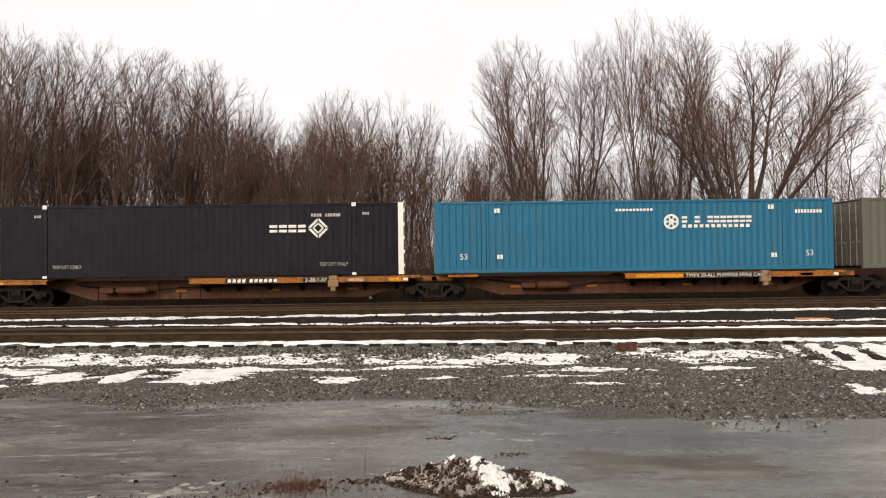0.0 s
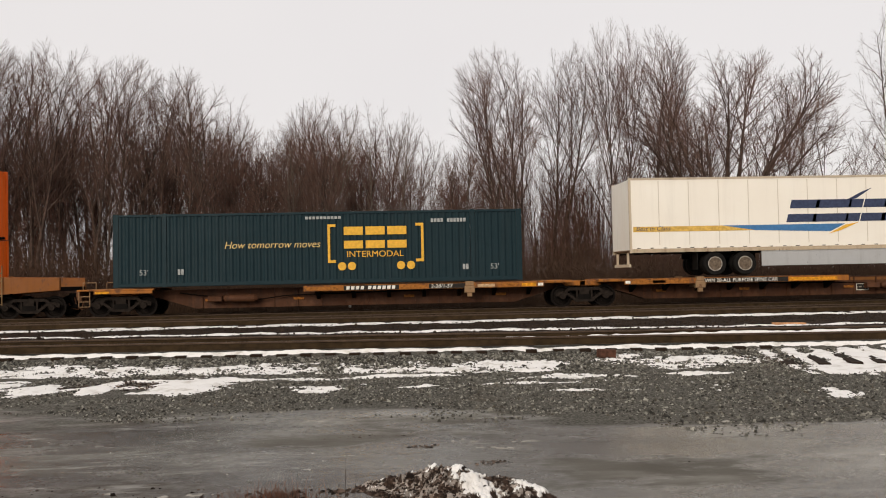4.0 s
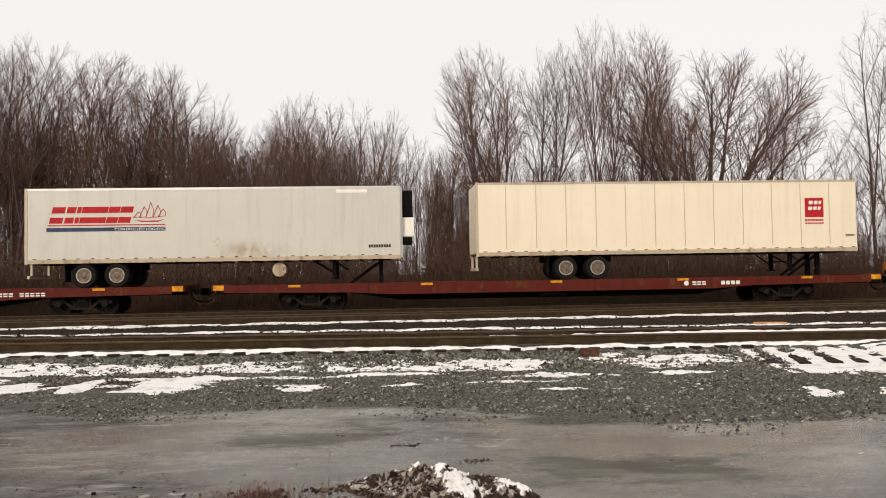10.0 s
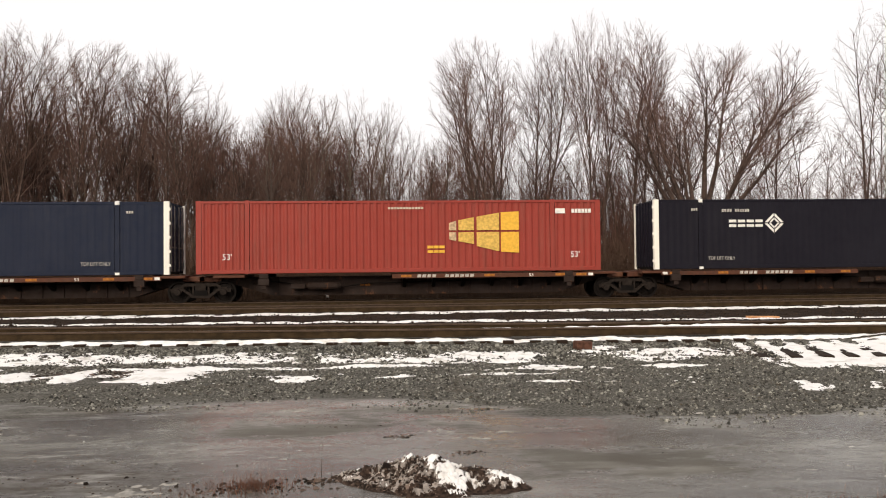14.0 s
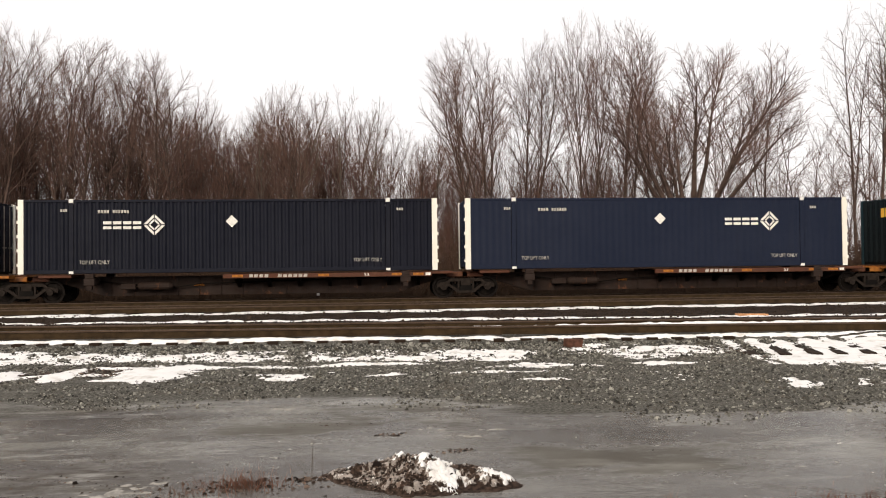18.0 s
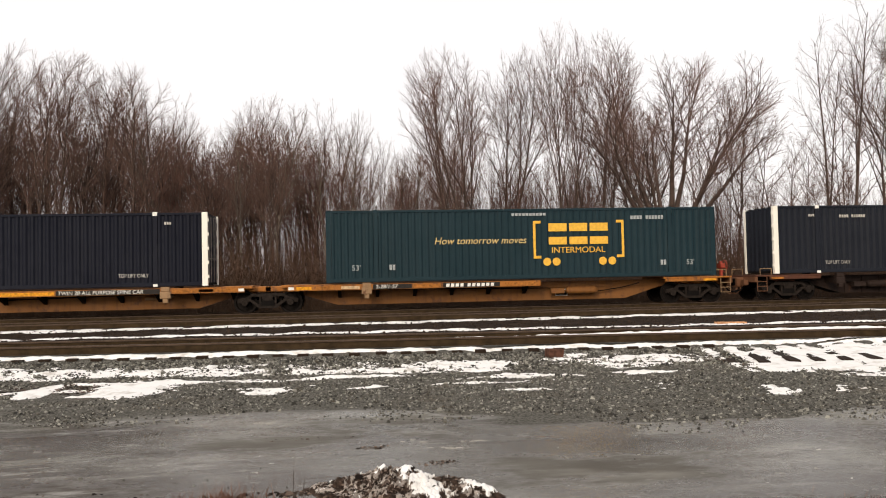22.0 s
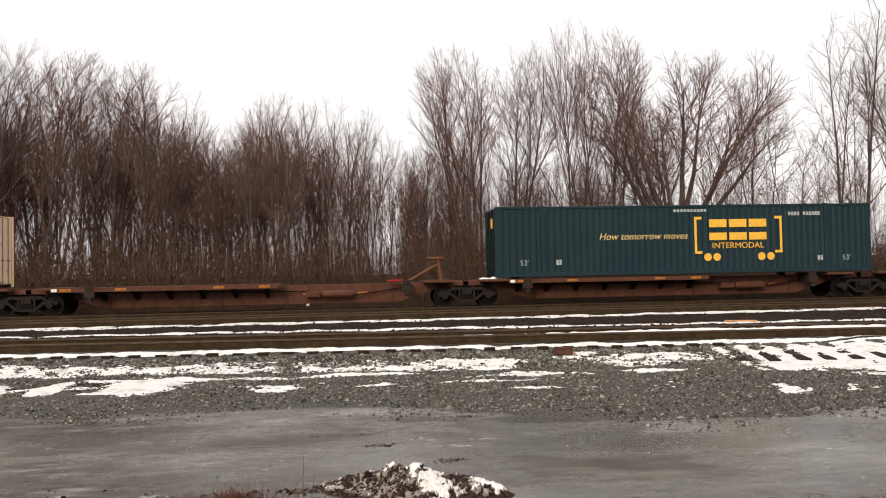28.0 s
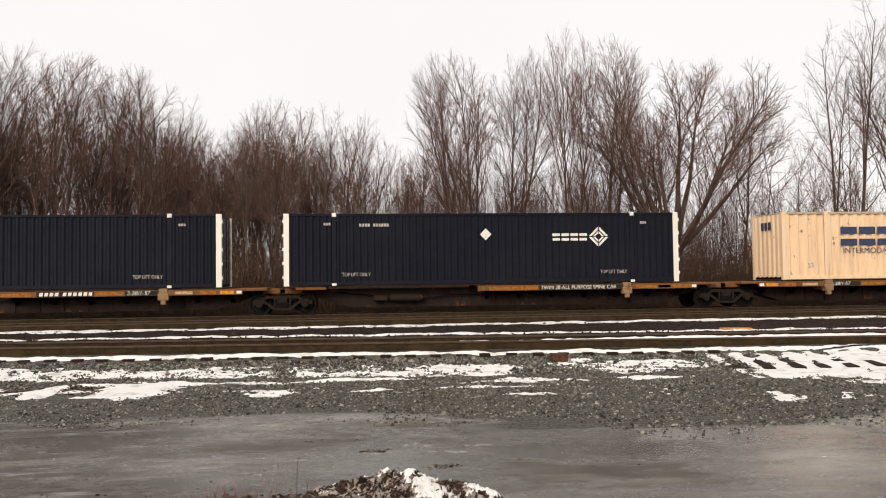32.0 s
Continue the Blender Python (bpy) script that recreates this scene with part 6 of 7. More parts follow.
put(orange_container("orange panelled container stacked on top", ORANGE, OCHRE, 0.50, 3.05, 2.28, (), (12.8, 13.2)), 142.04, ZU)
put(orange_container("orange corrugated container in the well", ORANGE, OCHRE, 0.45, 11.1, 2.2), 122.52, ZL)
put(orange_container("red-orange corrugated container stacked on top", ORANGE_RED, ORANGE_RED, 0.29, 12.2, 1.85, ((8.2, 2.12), (8.22, 0.9))), 122.52, ZU)

# flat cars with trailers
for a, b, d0, d1, m, s in ((94.4, 114.0, 90.55, 117.95, 5.3, 0), (65.9, 85.5, 62.0, 89.55, -8.1, 1)):
    f = flat_car("long oxide red flat car", a, b, d0, d1, m, s)
    for x in (a, b):
        truck(f, x - (d0 + d1) / 2)
    if s:
        hitch(f, 64.0 - 75.78, 1)
    else:
        hitch(f, 97.2 - 104.25, -1)
        hitch(f, 115.7 - 104.25, -1)
    rides(f, (d0 + d1) / 2)


def shield_trailer():
    t = trailer("short grey trailer with a brown and gold shield", 8.53, GREYSKIN, 0.86, 3.82, 7, 1, (-3.0,), smooth_skin=True, door=DOORGREY)
    ys = -CW - 0.004
    def shield(k, zc):
        w, h = 0.52 * k, 0.60 * k
        return [(2.75 - w, zc + h * 0.75), (2.75 - w, zc - h * 0.25), (2.75 - w * 0.6, zc - h * 0.7), (2.75, zc - h), (2.75 + w * 0.6, zc - h * 0.7), (2.75 + w, zc - h * 0.25), (2.75 + w, zc + h * 0.75), (2.75, zc + h)]
    bm = bmesh.new()
    add_prism(bm, shield(1.08, 2.55), ys - 0.004, ys)
    part("shield_border", bm, GOLD, t)
    bm = bmesh.new()
    add_prism(bm, shield(0.98, 2.55), ys - 0.008, ys - 0.004)
    part("shield", bm, BROWNMARK, t, "dark brown shield")
    bm = bmesh.new()
    add_prism(bm, [(2.24, 2.78), (2.75, 2.95), (3.26, 2.98), (3.26, 2.98), (2.75, 3.13), (2.24, 2.98)], ys - 0.012, ys - 0.008)
    part("shield_crown", bm, GOLD, t)
    bars("brand_stripe", [(2.38, 2.6), (2.66, 2.86), (2.92, 3.10)], 2.38, 2.72, GOLD, t, ys - 0.009, 0, 0.35)
    bars("top_stripe", [(-4.2, 4.1)], 3.30, 3.40, WHITE, t, ys)
    return t


def striped_trailer():
    t = trailer("long white trailer with blue lettering and stripe", 16.15, WHITE, 0.98, 4.02, 13, 1, (-4.55, -3.3), skirt=(-2.6, 4.3), skirt_skin=ALU)
    ys = -CW - 0.007
    def px(v):
        return (v - 268) / 718 * 16.15 - 8.07
    bars("brand_stripe", [(px(558), px(612)), (px(606), px(672)), (px(668), px(694)), (px(696), px(742)), (px(735), px(785))], 2.12, 3.03, NAVYMARK, t, ys, 0.28, 0.38)
    bm = bmesh.new()
    add_prism(bm, [(px(672), 3.0), (px(690), 3.05), (px(722), 3.50), (px(700), 3.32)], ys - 0.004, ys)
    part("swoosh", bm, NAVYMARK, t)
    bm = bmesh.new()
    add_prism(bm, [(px(275), 1.82), (px(500), 1.82), (px(440), 2.03), (px(275), 2.03)], ys - 0.004, ys)
    part("yellow_stripe", bm, GOLDPALE, t, "fading yellow stripe")
    bm = bmesh.new()
    add_prism(bm, [(px(500), 1.82), (px(640), 1.72), (px(668), 2.03), (px(440), 2.03)], ys - 0.004, ys)
    part("blue_stripe", bm, BLUEMARK, t, "blue stripe")
    bm = bmesh.new()
    add_prism(bm, [(px(636), 1.62), (px(668), 1.98), (px(694), 2.08), (px(660), 1.76)], ys - 0.008, ys - 0.004)
    part("gold_tip", bm, GOLD, t)
    words("motto", "Best In Class", px(280), 1.87, 0.17, NAVYMARK, t, ys - 0.006, 0.2, 1.15)
    bars("small_mark", row_of(px(908), 12, 0.12, 0.085), 2.20, 2.29, NAVYMARK, t, ys)
    bars("number_strip", row_of(px(952), 4, 0.1, 0.075), 3.45, 3.55, GREYMARK, t, ys)
    bm = bmesh.new()
    diamond_ring(bm, px(842), 1.9, 0.23, 0.05, ys)
    part("placard_frame", bm, GHOST, t)
    bars("small_mark", [(px(965), px(972)), (px(940), px(950))], 1.6, 1.75, BLACKMARK, t, ys)
    return t


def emblem_trailer():
    t = trailer("long cream trailer with a red square emblem", 16.0, CREAM, 1.0, 3.97, 13, 1, (-4.35, -3.05))
    ys = -CW - 0.008
    bars("emblem_square", [(5.72, 6.52)], 2.42, 3.22, REDMARK, t, ys)
    bars("emblem_stripe", [(5.85, 6.02), (6.07, 6.22), (6.27, 6.38)], 2.72, 3.1, WHITEMARK, t, ys - 0.005, 0.15, 0.4)
    bars("small_mark", row_of(5.72, 7, 0.115, 0.09), 2.26, 2.34, REDMARK, t, ys)
    bars("small_mark", row_of(5.72, 9, 0.09, 0.07), 2.14, 2.2, REDMARK, t, ys)
    bars("number_strip", row_of(7.45, 4, 0.1, 0.07), 1.62, 1.7, BLACKMARK, t, ys)
    return t


def ship_trailer():
    t = trailer("dull white refrigerated trailer with red lettering", 14.62, SILVER, 0.96, 3.88, 12, 1, (-5.1, -3.85), smooth_skin=True, reefer=True, door=DOORDARK)
    ys = -CW - 0.004
    def px(v):
        return (v - 416) / 646 * 14.62 - 7.31
    bars("brand_stripe", [(px(a), px(b)) for a, b in ((456, 478), (481, 496), (498, 505), (506, 528), (528, 550), (551, 570), (571, 592))], 2.52, 3.16, REDMARK, t, ys, 0.25, 0.45)
    bars("red_line", [(px(454), px(652))], 2.42, 2.46, REDMARK, t, ys)
    bars("blue_line", [(px(452), px(652))], 2.20, 2.35, NAVYMARK, t, ys)
    words("caption", "CONTROLLED LOGISTICS", px(566), 2.225, 0.1, WHITEMARK, t, ys - 0.006, 0, 1.25)
    bm = bmesh.new()
    for k, (x, z0, z1) in enumerate(((604, 2.72, 2.95), (614, 2.72, 3.15), (625, 2.70, 3.32), (637, 2.72, 3.2), (646, 2.75, 3.05))):
        pts = [(px(x) - 0.14, z0), (px(x) + 0.12, z0 + 0.03), (px(x) + 0.16, (z0 + z1) / 2), (px(x) + 0.05, z1)]
        for p, q in zip(pts, pts[1:] + pts[:1]):
            add_rod(bm, (p[0], ys - 0.002, p[1]), (q[0], ys - 0.002, q[1]), 0.014, 4)
    add_prism(bm, [(px(600), 2.62), (px(612), 2.55), (px(640), 2.55), (px(652), 2.66), (px(640), 2.60), (px(615), 2.60)], ys - 0.004, ys)
    part("ship_emblem", bm, REDMARK, t, "red line drawing of a sailing ship")
    bars("number_strip", row_of(px(1002), 9, 0.1, 0.075), 1.42, 1.54, BLACKMARK, t, ys)
    bars("white_patch", [(px(946), px(1000))], 3.62, 3.76, WHITE, t, ys)
    bm = bmesh.new()
    diamond_ring(bm, px(741), 1.72, 0.18, 0.06, ys)
    part("placard_frame", bm, GHOST, t)
    return t


def ghost_trailer():
    t = trailer("long cream trailer with ghosts of removed lettering", 16.05, CREAM, 1.0, 3.97, 13, -1, (4.05, 5.3), skirt=(-3.2, 2.95), skirt_skin=CREAM)
    ys = -CW - 0.008
    def px(v):
        return (v - 203) / 721 * 16.05 - 8.02
    rng = random.Random(8)
    bm = bmesh.new()
    for k, (x, w) in enumerate(((612, 16), (632, 14), (650, 18), (672, 22), (700, 22), (726, 24), (764, 10), (782, 22), (808, 20), (836, 18))):
        for j in range(3 if k < 3 else 4):
            if rng.random() < 0.75:
                a = px(x + rng.uniform(0, w * 0.6))
                z = 2.75 + 0.20 * j
                add_prism(bm, [(a, z), (a + rng.uniform(0.08, 0.3), z + 0.02), (a + rng.uniform(0.08, 0.2), z + 0.18), (a, z + 0.16)], ys - 0.004, ys)
    for x, z in ((660, 2.42), (664, 2.52), (780, 2.35), (845, 2.4), (618, 2.5)):
        add_prism(bm, [(px(x), z), (px(x) + 0.16, z), (px(x) + 0.12, z + 0.16), (px(x), z + 0.13)], ys - 0.004, ys)
    part("lettering_ghost", bm, GHOST, t, "grey remains of removed letters")
    bm = bmesh.new()
    diamond_ring(bm, px(585), 1.74, 0.2, 0.05, ys)
    part("placard_frame", bm, BLACKMARK, t)
    return t


rides(shield_trailer(), 234.0, 1.16)
rides(striped_trailer(), 211.62, 1.15)
rides(emblem_trailer(), 109.03, 1.05)
rides(ship_trailer(), 90.77, 1.05)
rides(ghost_trailer(), 70.72, 1.05)

# ---- woods ----


class Wood:
    """Collects tapering branches into vertex and face lists."""

    def __init__(self):
        self.v, self.f = [], []

    def tube(self, pts, radii, sides):
        base, k = len(self.v), len(pts)
        pointed = radii[-1] < 0.004
        for i, (p, r) in enumerate(zip(pts, radii)):
            if pointed and i == k - 1:
                self.v.append(tuple(p))
                break
            d = pts[min(i + 1, k - 1)] - pts[max(i - 1, 0)]
            u, w = cross_pair(d)
            for s in range(sides):
                a = 2 * math.pi * s / sides
                self.v.append(tuple(p + (u * math.cos(a) + w * math.sin(a)) * r))
        for i in range(k - 2 if pointed else k - 1):
            for s in range(sides):
                a, b = base + i * sides + s, base + i * sides + (s + 1) % sides
                self.f.append((a, b, b + sides, a + sides))
        if pointed:
            tip, ring = base + (k - 1) * sides, base + (k - 2) * sides
            for s in range(sides):
                self.f.append((ring + s, ring + (s + 1) % sides, tip))

    def mesh(self, name, material):
        me = bpy.data.meshes.new(name)
        me.from_pydata(self.v, [], self.f)
        me.materials.append(material)
        return me


def cross_pair(d):
    """Two unit vectors square to d."""
    x, y, z = d
    n = math.sqrt(x * x + y * y + z * z) + 1e-9
    x, y, z = x / n, y / n, z / n
    ux, uy, uz = y * 0.12 - z * 0.93, z * 0.34 - x * 0.12, x * 0.93 - y * 0.34
    m = math.sqrt(ux * ux + uy * uy + uz * uz) + 1e-9
    ux, uy, uz = ux / m, uy / m, uz / m
    return np.array((ux, uy, uz)), np.array((y * uz - z * uy, z * ux - x * uz, x * uy - y * ux))


def room(p, d, spec):
    """How far the crown's outline is from p along d: the crown is an egg about (0, 0, mid), blunt at the top."""
    wide, tall, mid = spec["wide"], spec["tall"], spec["mid"]
    ox, oy, oz = p[0] / wide, p[1] / wide, (p[2] - mid) / tall
    vx, vy, vz = d[0] / wide, d[1] / wide, d[2] / tall
    a, b, c = vx * vx + vy * vy + vz * vz, ox * vx + oy * vy + oz * vz, ox * ox + oy * oy + oz * oz - 1
    q = b * b - a * c
    return (-b + math.sqrt(q)) / a if q > 0 else 0.0


def sprout(trunk, crown, rng, p, d, length, radius, level, spec, forks=0):
    """A stem, limb, branch or twig (level 0 to 3) that bends upwards, with the next level set spirally along it."""
    segs = (9, 4, 2, 1)[level]
    pts, e = [p], d
    for i in range(segs):
        e = e + rng.normal(0, spec["bend"][level], 3)
        e[2] += spec["lift"][level]
        e = e / math.sqrt(e.dot(e))
        pts.append(pts[-1] + e * (length / segs))
    tip = (0.016, 0.007, 0.004, 0.0)[level]
    radii = [radius + (tip - radius) * (i / segs) ** (0.8 if level == 0 else 1.0) for i in range(segs + 1)]
    (trunk if level < 2 else crown).tube(pts, radii, (6, 3, 3, 3)[level])
    if level == 3:
        return
    count = max(2, round(length * spec["kids"][level] * rng.uniform(0.85, 1.15)))
    az = rng.uniform(0, 6.28)
    bare = spec["bare"][level]
    for k in range(count):
        f = bare + (1 - bare) * ((k + rng.uniform(0.0, 1.0)) / count) ** (0.8, 0.7, 0.65)[level]
        g = min(f * segs, segs - 1e-6)
        i = int(g)
        q, along = pts[i] + (pts[i + 1] - pts[i]) * (g - i), pts[i + 1] - pts[i]
        along = along / math.sqrt(along.dot(along))
        az += 2.4 + rng.normal(0, 0.4)
        u, w = cross_pair(along)
        ang = radians(spec["angle"][level] * rng.uniform(0.7, 1.3)) * (1.15 - 0.4 * f)
        nd = along * math.cos(ang) + (u * math.cos(az) + w * math.sin(az)) * math.sin(ang)
        reach = length * spec["ratio"][level] * (1.0 - 0.5 * f) * rng.uniform(0.7, 1.3)
        clear = max(room(q, nd, spec), (0.0, 0.45, 0.32)[level])
        reach = min(reach, clear * rng.uniform(*spec["ragged"]), (9.0, 3.2, 1.5)[level])
        if reach < (0.5, 0.22, 0.14)[level]:
            continue
        sprout(trunk, crown, rng, q, nd, reach, min(radii[i] * 0.7, 0.004 + reach * (0.0095, 0.0075, 0.0065)[level]), level + 1, spec)
    if level == 0 and forks and length > 6.0:
        f = rng.uniform(0.22, 0.5)
        i = int(f * segs)
        along = pts[i + 1] - pts[i]
        along = along / math.sqrt(along.dot(along))
        u, w = cross_pair(along)
        a, ang = rng.uniform(0, 6.28), radians(rng.uniform(14, 26))
        nd = along * math.cos(ang) + (u * math.cos(a) + w * math.sin(a)) * math.sin(ang)
        reach = room(pts[i], nd, spec) * rng.uniform(0.75, 0.92)
        if reach > 1.0:
            sprout(trunk, crown, rng, pts[i], nd, reach, radii[i] * 0.78, 0, spec, forks - 1)


POPLAR = dict(wide=3.1, mid=10.6, tall=5.4, kids=(1.5, 2.7, 7.0), bare=(0.26, 0.22, 0.1), angle=(30, 34, 36), ratio=(0.52, 0.46, 0.66), bend=(0.05, 0.07, 0.1, 0), lift=(0.02, 0.055, 0.05, 0), ragged=(0.86, 1.0))
MAPLE = dict(wide=4.7, mid=6.7, tall=4.4, kids=(2.9, 3.8, 9.0), bare=(0.42, 0.2, 0.1), angle=(40, 40, 40), ratio=(0.46, 0.5, 0.72), bend=(0.045, 0.06, 0.1, 0), lift=(0.055, 0.06, 0.05, 0), ragged=(0.88, 1.0))
FOREST = dict(wide=2.8, mid=9.0, tall=5.4, kids=(2.0, 3.2, 5.2), bare=(0.30, 0.2, 0.1), angle=(36, 36, 38), ratio=(0.36, 0.5, 0.75), bend=(0.06, 0.08, 0.11, 0), lift=(0.03, 0.06, 0.05, 0), ragged=(0.78, 1.1))
WILLOW = dict(wide=2.9, mid=6.8, tall=7.4, kids=(1.3, 2.7, 5.6), bare=(0.14, 0.2, 0.1), angle=(50, 42, 42), ratio=(0.42, 0.5, 0.75), bend=(0.045, 0.09, 0.12, 0), lift=(0.02, 0.06, 0.04, 0), ragged=(0.65, 1.1))
SAPLING = dict(wide=1.6, mid=4.6, tall=4.0, kids=(3.4, 3.6, 5.2), bare=(0.2, 0.15, 0.1), angle=(30, 32, 34), ratio=(0.38, 0.5, 0.7), bend=(0.05, 0.07, 0.1, 0), lift=(0.03, 0.05, 0.04, 0), ragged=(0.75, 1.1))


def tree_model(seed, spec, radius, bark, twig, stems=1, spread=0.14, bole=0.0, forks=0, gap=0.3):
    """Stems that part at the ground, or at the head of a bole, fanned out by spread (the slope of the outermost)."""
    rng = np.random.RandomState(seed)
    trunk, crown = Wood(), Wood()
    head = np.array([rng.normal(0, 0.03) * bole, rng.normal(0, 0.03) * bole, bole])
    if bole:
        trunk.tube([np.zeros(3), head * 0.15, head * 0.6, head + np.array([0, 0, 0.15])], [radius * 1.7, radius * 1.3, radius * 1.15, radius * 0.9], 8)
    for s in range(stems):
        a = 2 * math.pi * (s + rng.uniform(0, 0.5)) / stems
        out = spread * (rng.uniform(0.35, 1.0) if stems > 1 else rng.uniform(0, 0.4))
        d = np.array([math.cos(a) * out, math.sin(a) * out, 1.0])
        d = d / np.linalg.norm(d)
        foot = head + (np.array([math.cos(a), math.sin(a), 0]) * gap * (stems > 1) if not bole else 0)
        r = radius * (rng.uniform(0.55, 0.8) if stems > 1 else 1.0)
        sprout(trunk, crown, rng, foot, d, room(foot, d, spec) * rng.uniform(0.78, 0.92), r, 0, spec, forks)
    return trunk.mesh("trunk", bark), crown.mesh("crown", twig)


MODELS = {
    "poplar": [tree_model(140 + i, POPLAR, 0.20, BARK, TWIG, (5, 2, 3, 4)[i], (0.17, 0.1, 0.13, 0.2)[i], 0, (0, 1, 1, 0)[i], (0.45, 0.3, 0.4, 0.5)[i]) for i in range(4)],
    "maple": [tree_model(150 + i, MAPLE, 0.22, BARK, TWIG, (12, 8)[i], (1.2, 1.0)[i], (1.7, 2.2)[i], 0) for i in range(2)],
    "willow": [tree_model(170 + i, WILLOW, 0.14, BARK, TWIG, (1, 2)[i], 0.1, 0, (1, 0)[i]) for i in range(2)],
    "forest": [tree_model(180 + i, FOREST, (0.115, 0.10, 0.11, 0.10, 0.09)[i], (BARK, BARK, BARKPALE, BARK, BARK)[i], (TWIG, TWIGRED, TWIG, TWIG, TWIGRED)[i], (1, 2, 1, 2, 1)[i], (0.3, 0.2, 0.35, 0.25, 0.2)[i], 0, (2, 0, 1, 1, 1)[i]) for i in range(5)],
    "sapling": [tree_model(190 + i, SAPLING, 0.05, (BARK, BARK, BARKPALE, BARK)[i], (TWIGRED, TWIG, TWIG, TWIGRED)[i], (1, 2, 1, 3)[i], 0.16, 0, (1, 0, 0, 0)[i], 0.2) for i in range(4)],
}
TREE_LABEL = {"poplar": "tall leafless poplar with several upright stems", "maple": "leafless tree with a broad rounded crown", "willow": "leafless tree with long bare trunk and open branches",
              "forest": "bare brown tree at the wood's edge", "sapling": "slender leafless young tree in the wood"}
NOMINAL = {}
for kind, models in MODELS.items():
    NOMINAL[kind] = [sorted(v.co.z for v in crown.vertices)[int(len(crown.vertices) * 0.996)] for trunk, crown in models]


def plant(kind, i, x, y, top, turn=0.0, fat=1.0, lean=0.0):
    """A bare tree at x, y whose crown ends top metres over the rail head."""
    i = i % len(MODELS[kind])
    z = float(ground_z(np.array([x]), np.array([y]))[0]) - 0.05
    k = (top - z) / NOMINAL[kind][i]
    t = thing("tree", TREE_LABEL[kind], "tree", "bare trees of the wood")
    trunk, crown = MODELS[kind][i]
    part("trunk", trunk, None, t)
    part("crown", crown, None, t)
    t.matrix_world = pose(x, y, z, 0, lean, 0) @ pose(0, 0, 0, 0, 0, turn) @ Matrix.Diagonal((k * fat, k * fat, k, 1))
    return t


# the skyline of the wood: bearing (x over y) and slope of the tree tops
def skyline(u):
    us = (-0.62, -0.52, -0.48, -0.43, -0.39, -0.35, -0.27, -0.23, -0.195, -0.175, -0.15, -0.10, -0.07, -0.045, 0.003, 0.02, 0.045, 0.075, 0.16, 0.25, 0.36, 0.5, 0.57, 0.62, 0.8)
    ss = (0.30, 0.30, 0.286, 0.285, 0.272, 0.276, 0.258, 0.229, 0.198, 0.191, 0.202, 0.222, 0.209, 0.214, 0.20, 0.17, 0.173, 0.20, 0.2, 0.2, 0.2, 0.2, 0.19, 0.2, 0.2)
    return float(np.interp(u, us, ss))


# the trees that stand out: bearing, slope of the top, distance, kind, model, turn, girth and lean
for u, s, y, kind, i, turn, fat, lean in (
        (0.130, 0.284, 52, "poplar", 0, 20, 1.00, -6.0), (0.196, 0.288, 54, "poplar", 1, 75, 0.92, 6.0),
        (0.276, 0.318, 52, "poplar", 1, 160, 0.72, -2.0), (0.320, 0.308, 53, "poplar", 3, 40, 0.98, 2.0),
        (0.410, 0.284, 49, "maple", 0, 10, 1.06, 0.0), (0.503, 0.255, 55, "forest", 0, 80, 1.00, 1.0), (0.372, 0.215, 57, "maple", 1, 50, 0.66, -2.0),
        (0.553, 0.208, 52, "willow", 1, 130, 0.94, 0.0), (0.585, 0.180, 60, "forest", 3, 20, 1.12, 0.0),
        (0.632, 0.335, 47, "willow", 0, 60, 0.72, -0.5), (0.645, 0.290, 50, "willow", 1, 10, 0.62, -4.0), (0.672, 0.375, 47, "willow", 0, 215, 0.78, 3.0), (0.735, 0.34, 50, "poplar", 2, 90, 1.00, 0.0),
        (-0.098, 0.224, 52, "forest", 0, 33, 1.06, 0.0), (-0.045, 0.216, 54, "forest", 1, 100, 1.00, 0.0), (0.003, 0.203, 52, "forest", 2, 240, 0.69, 0.0),
        (-0.52, 0.305, 50, "poplar", 0, 200, 1.12, 3.0), (-0.478, 0.286, 53, "forest", 0, 130, 1.25, 6.0), (-0.43, 0.286, 51, "poplar", 2, 20, 1.06, 6.0), (-0.388, 0.272, 55, "forest", 3, 60, 1.25, 0.0),
        (-0.350, 0.278, 51, "poplar", 3, 300, 1.06, 8.0), (-0.300, 0.262, 53, "poplar", 2, 140, 1.00, 3.0), (-0.262, 0.262, 50, "forest", 0, 260, 1.25, 1.0), (-0.225, 0.23, 54, "forest", 1, 10, 1.12, 0.0),
        (-0.58, 0.30, 52, "poplar", 1, 30, 1.12, 0.0)):
    plant(kind, i, u * y - math.tan(radians(lean)) * 6.0, y, 1.37 + s * y, turn, fat, lean)
# where the sky shows between the stems: bearing, half width
GLADES = ((-0.345, 0.022), (0.030, 0.018), (0.166, 0.012), (0.255, 0.012))


def in_glade(u):
    return any(abs(u - c) < w for c, w in GLADES)


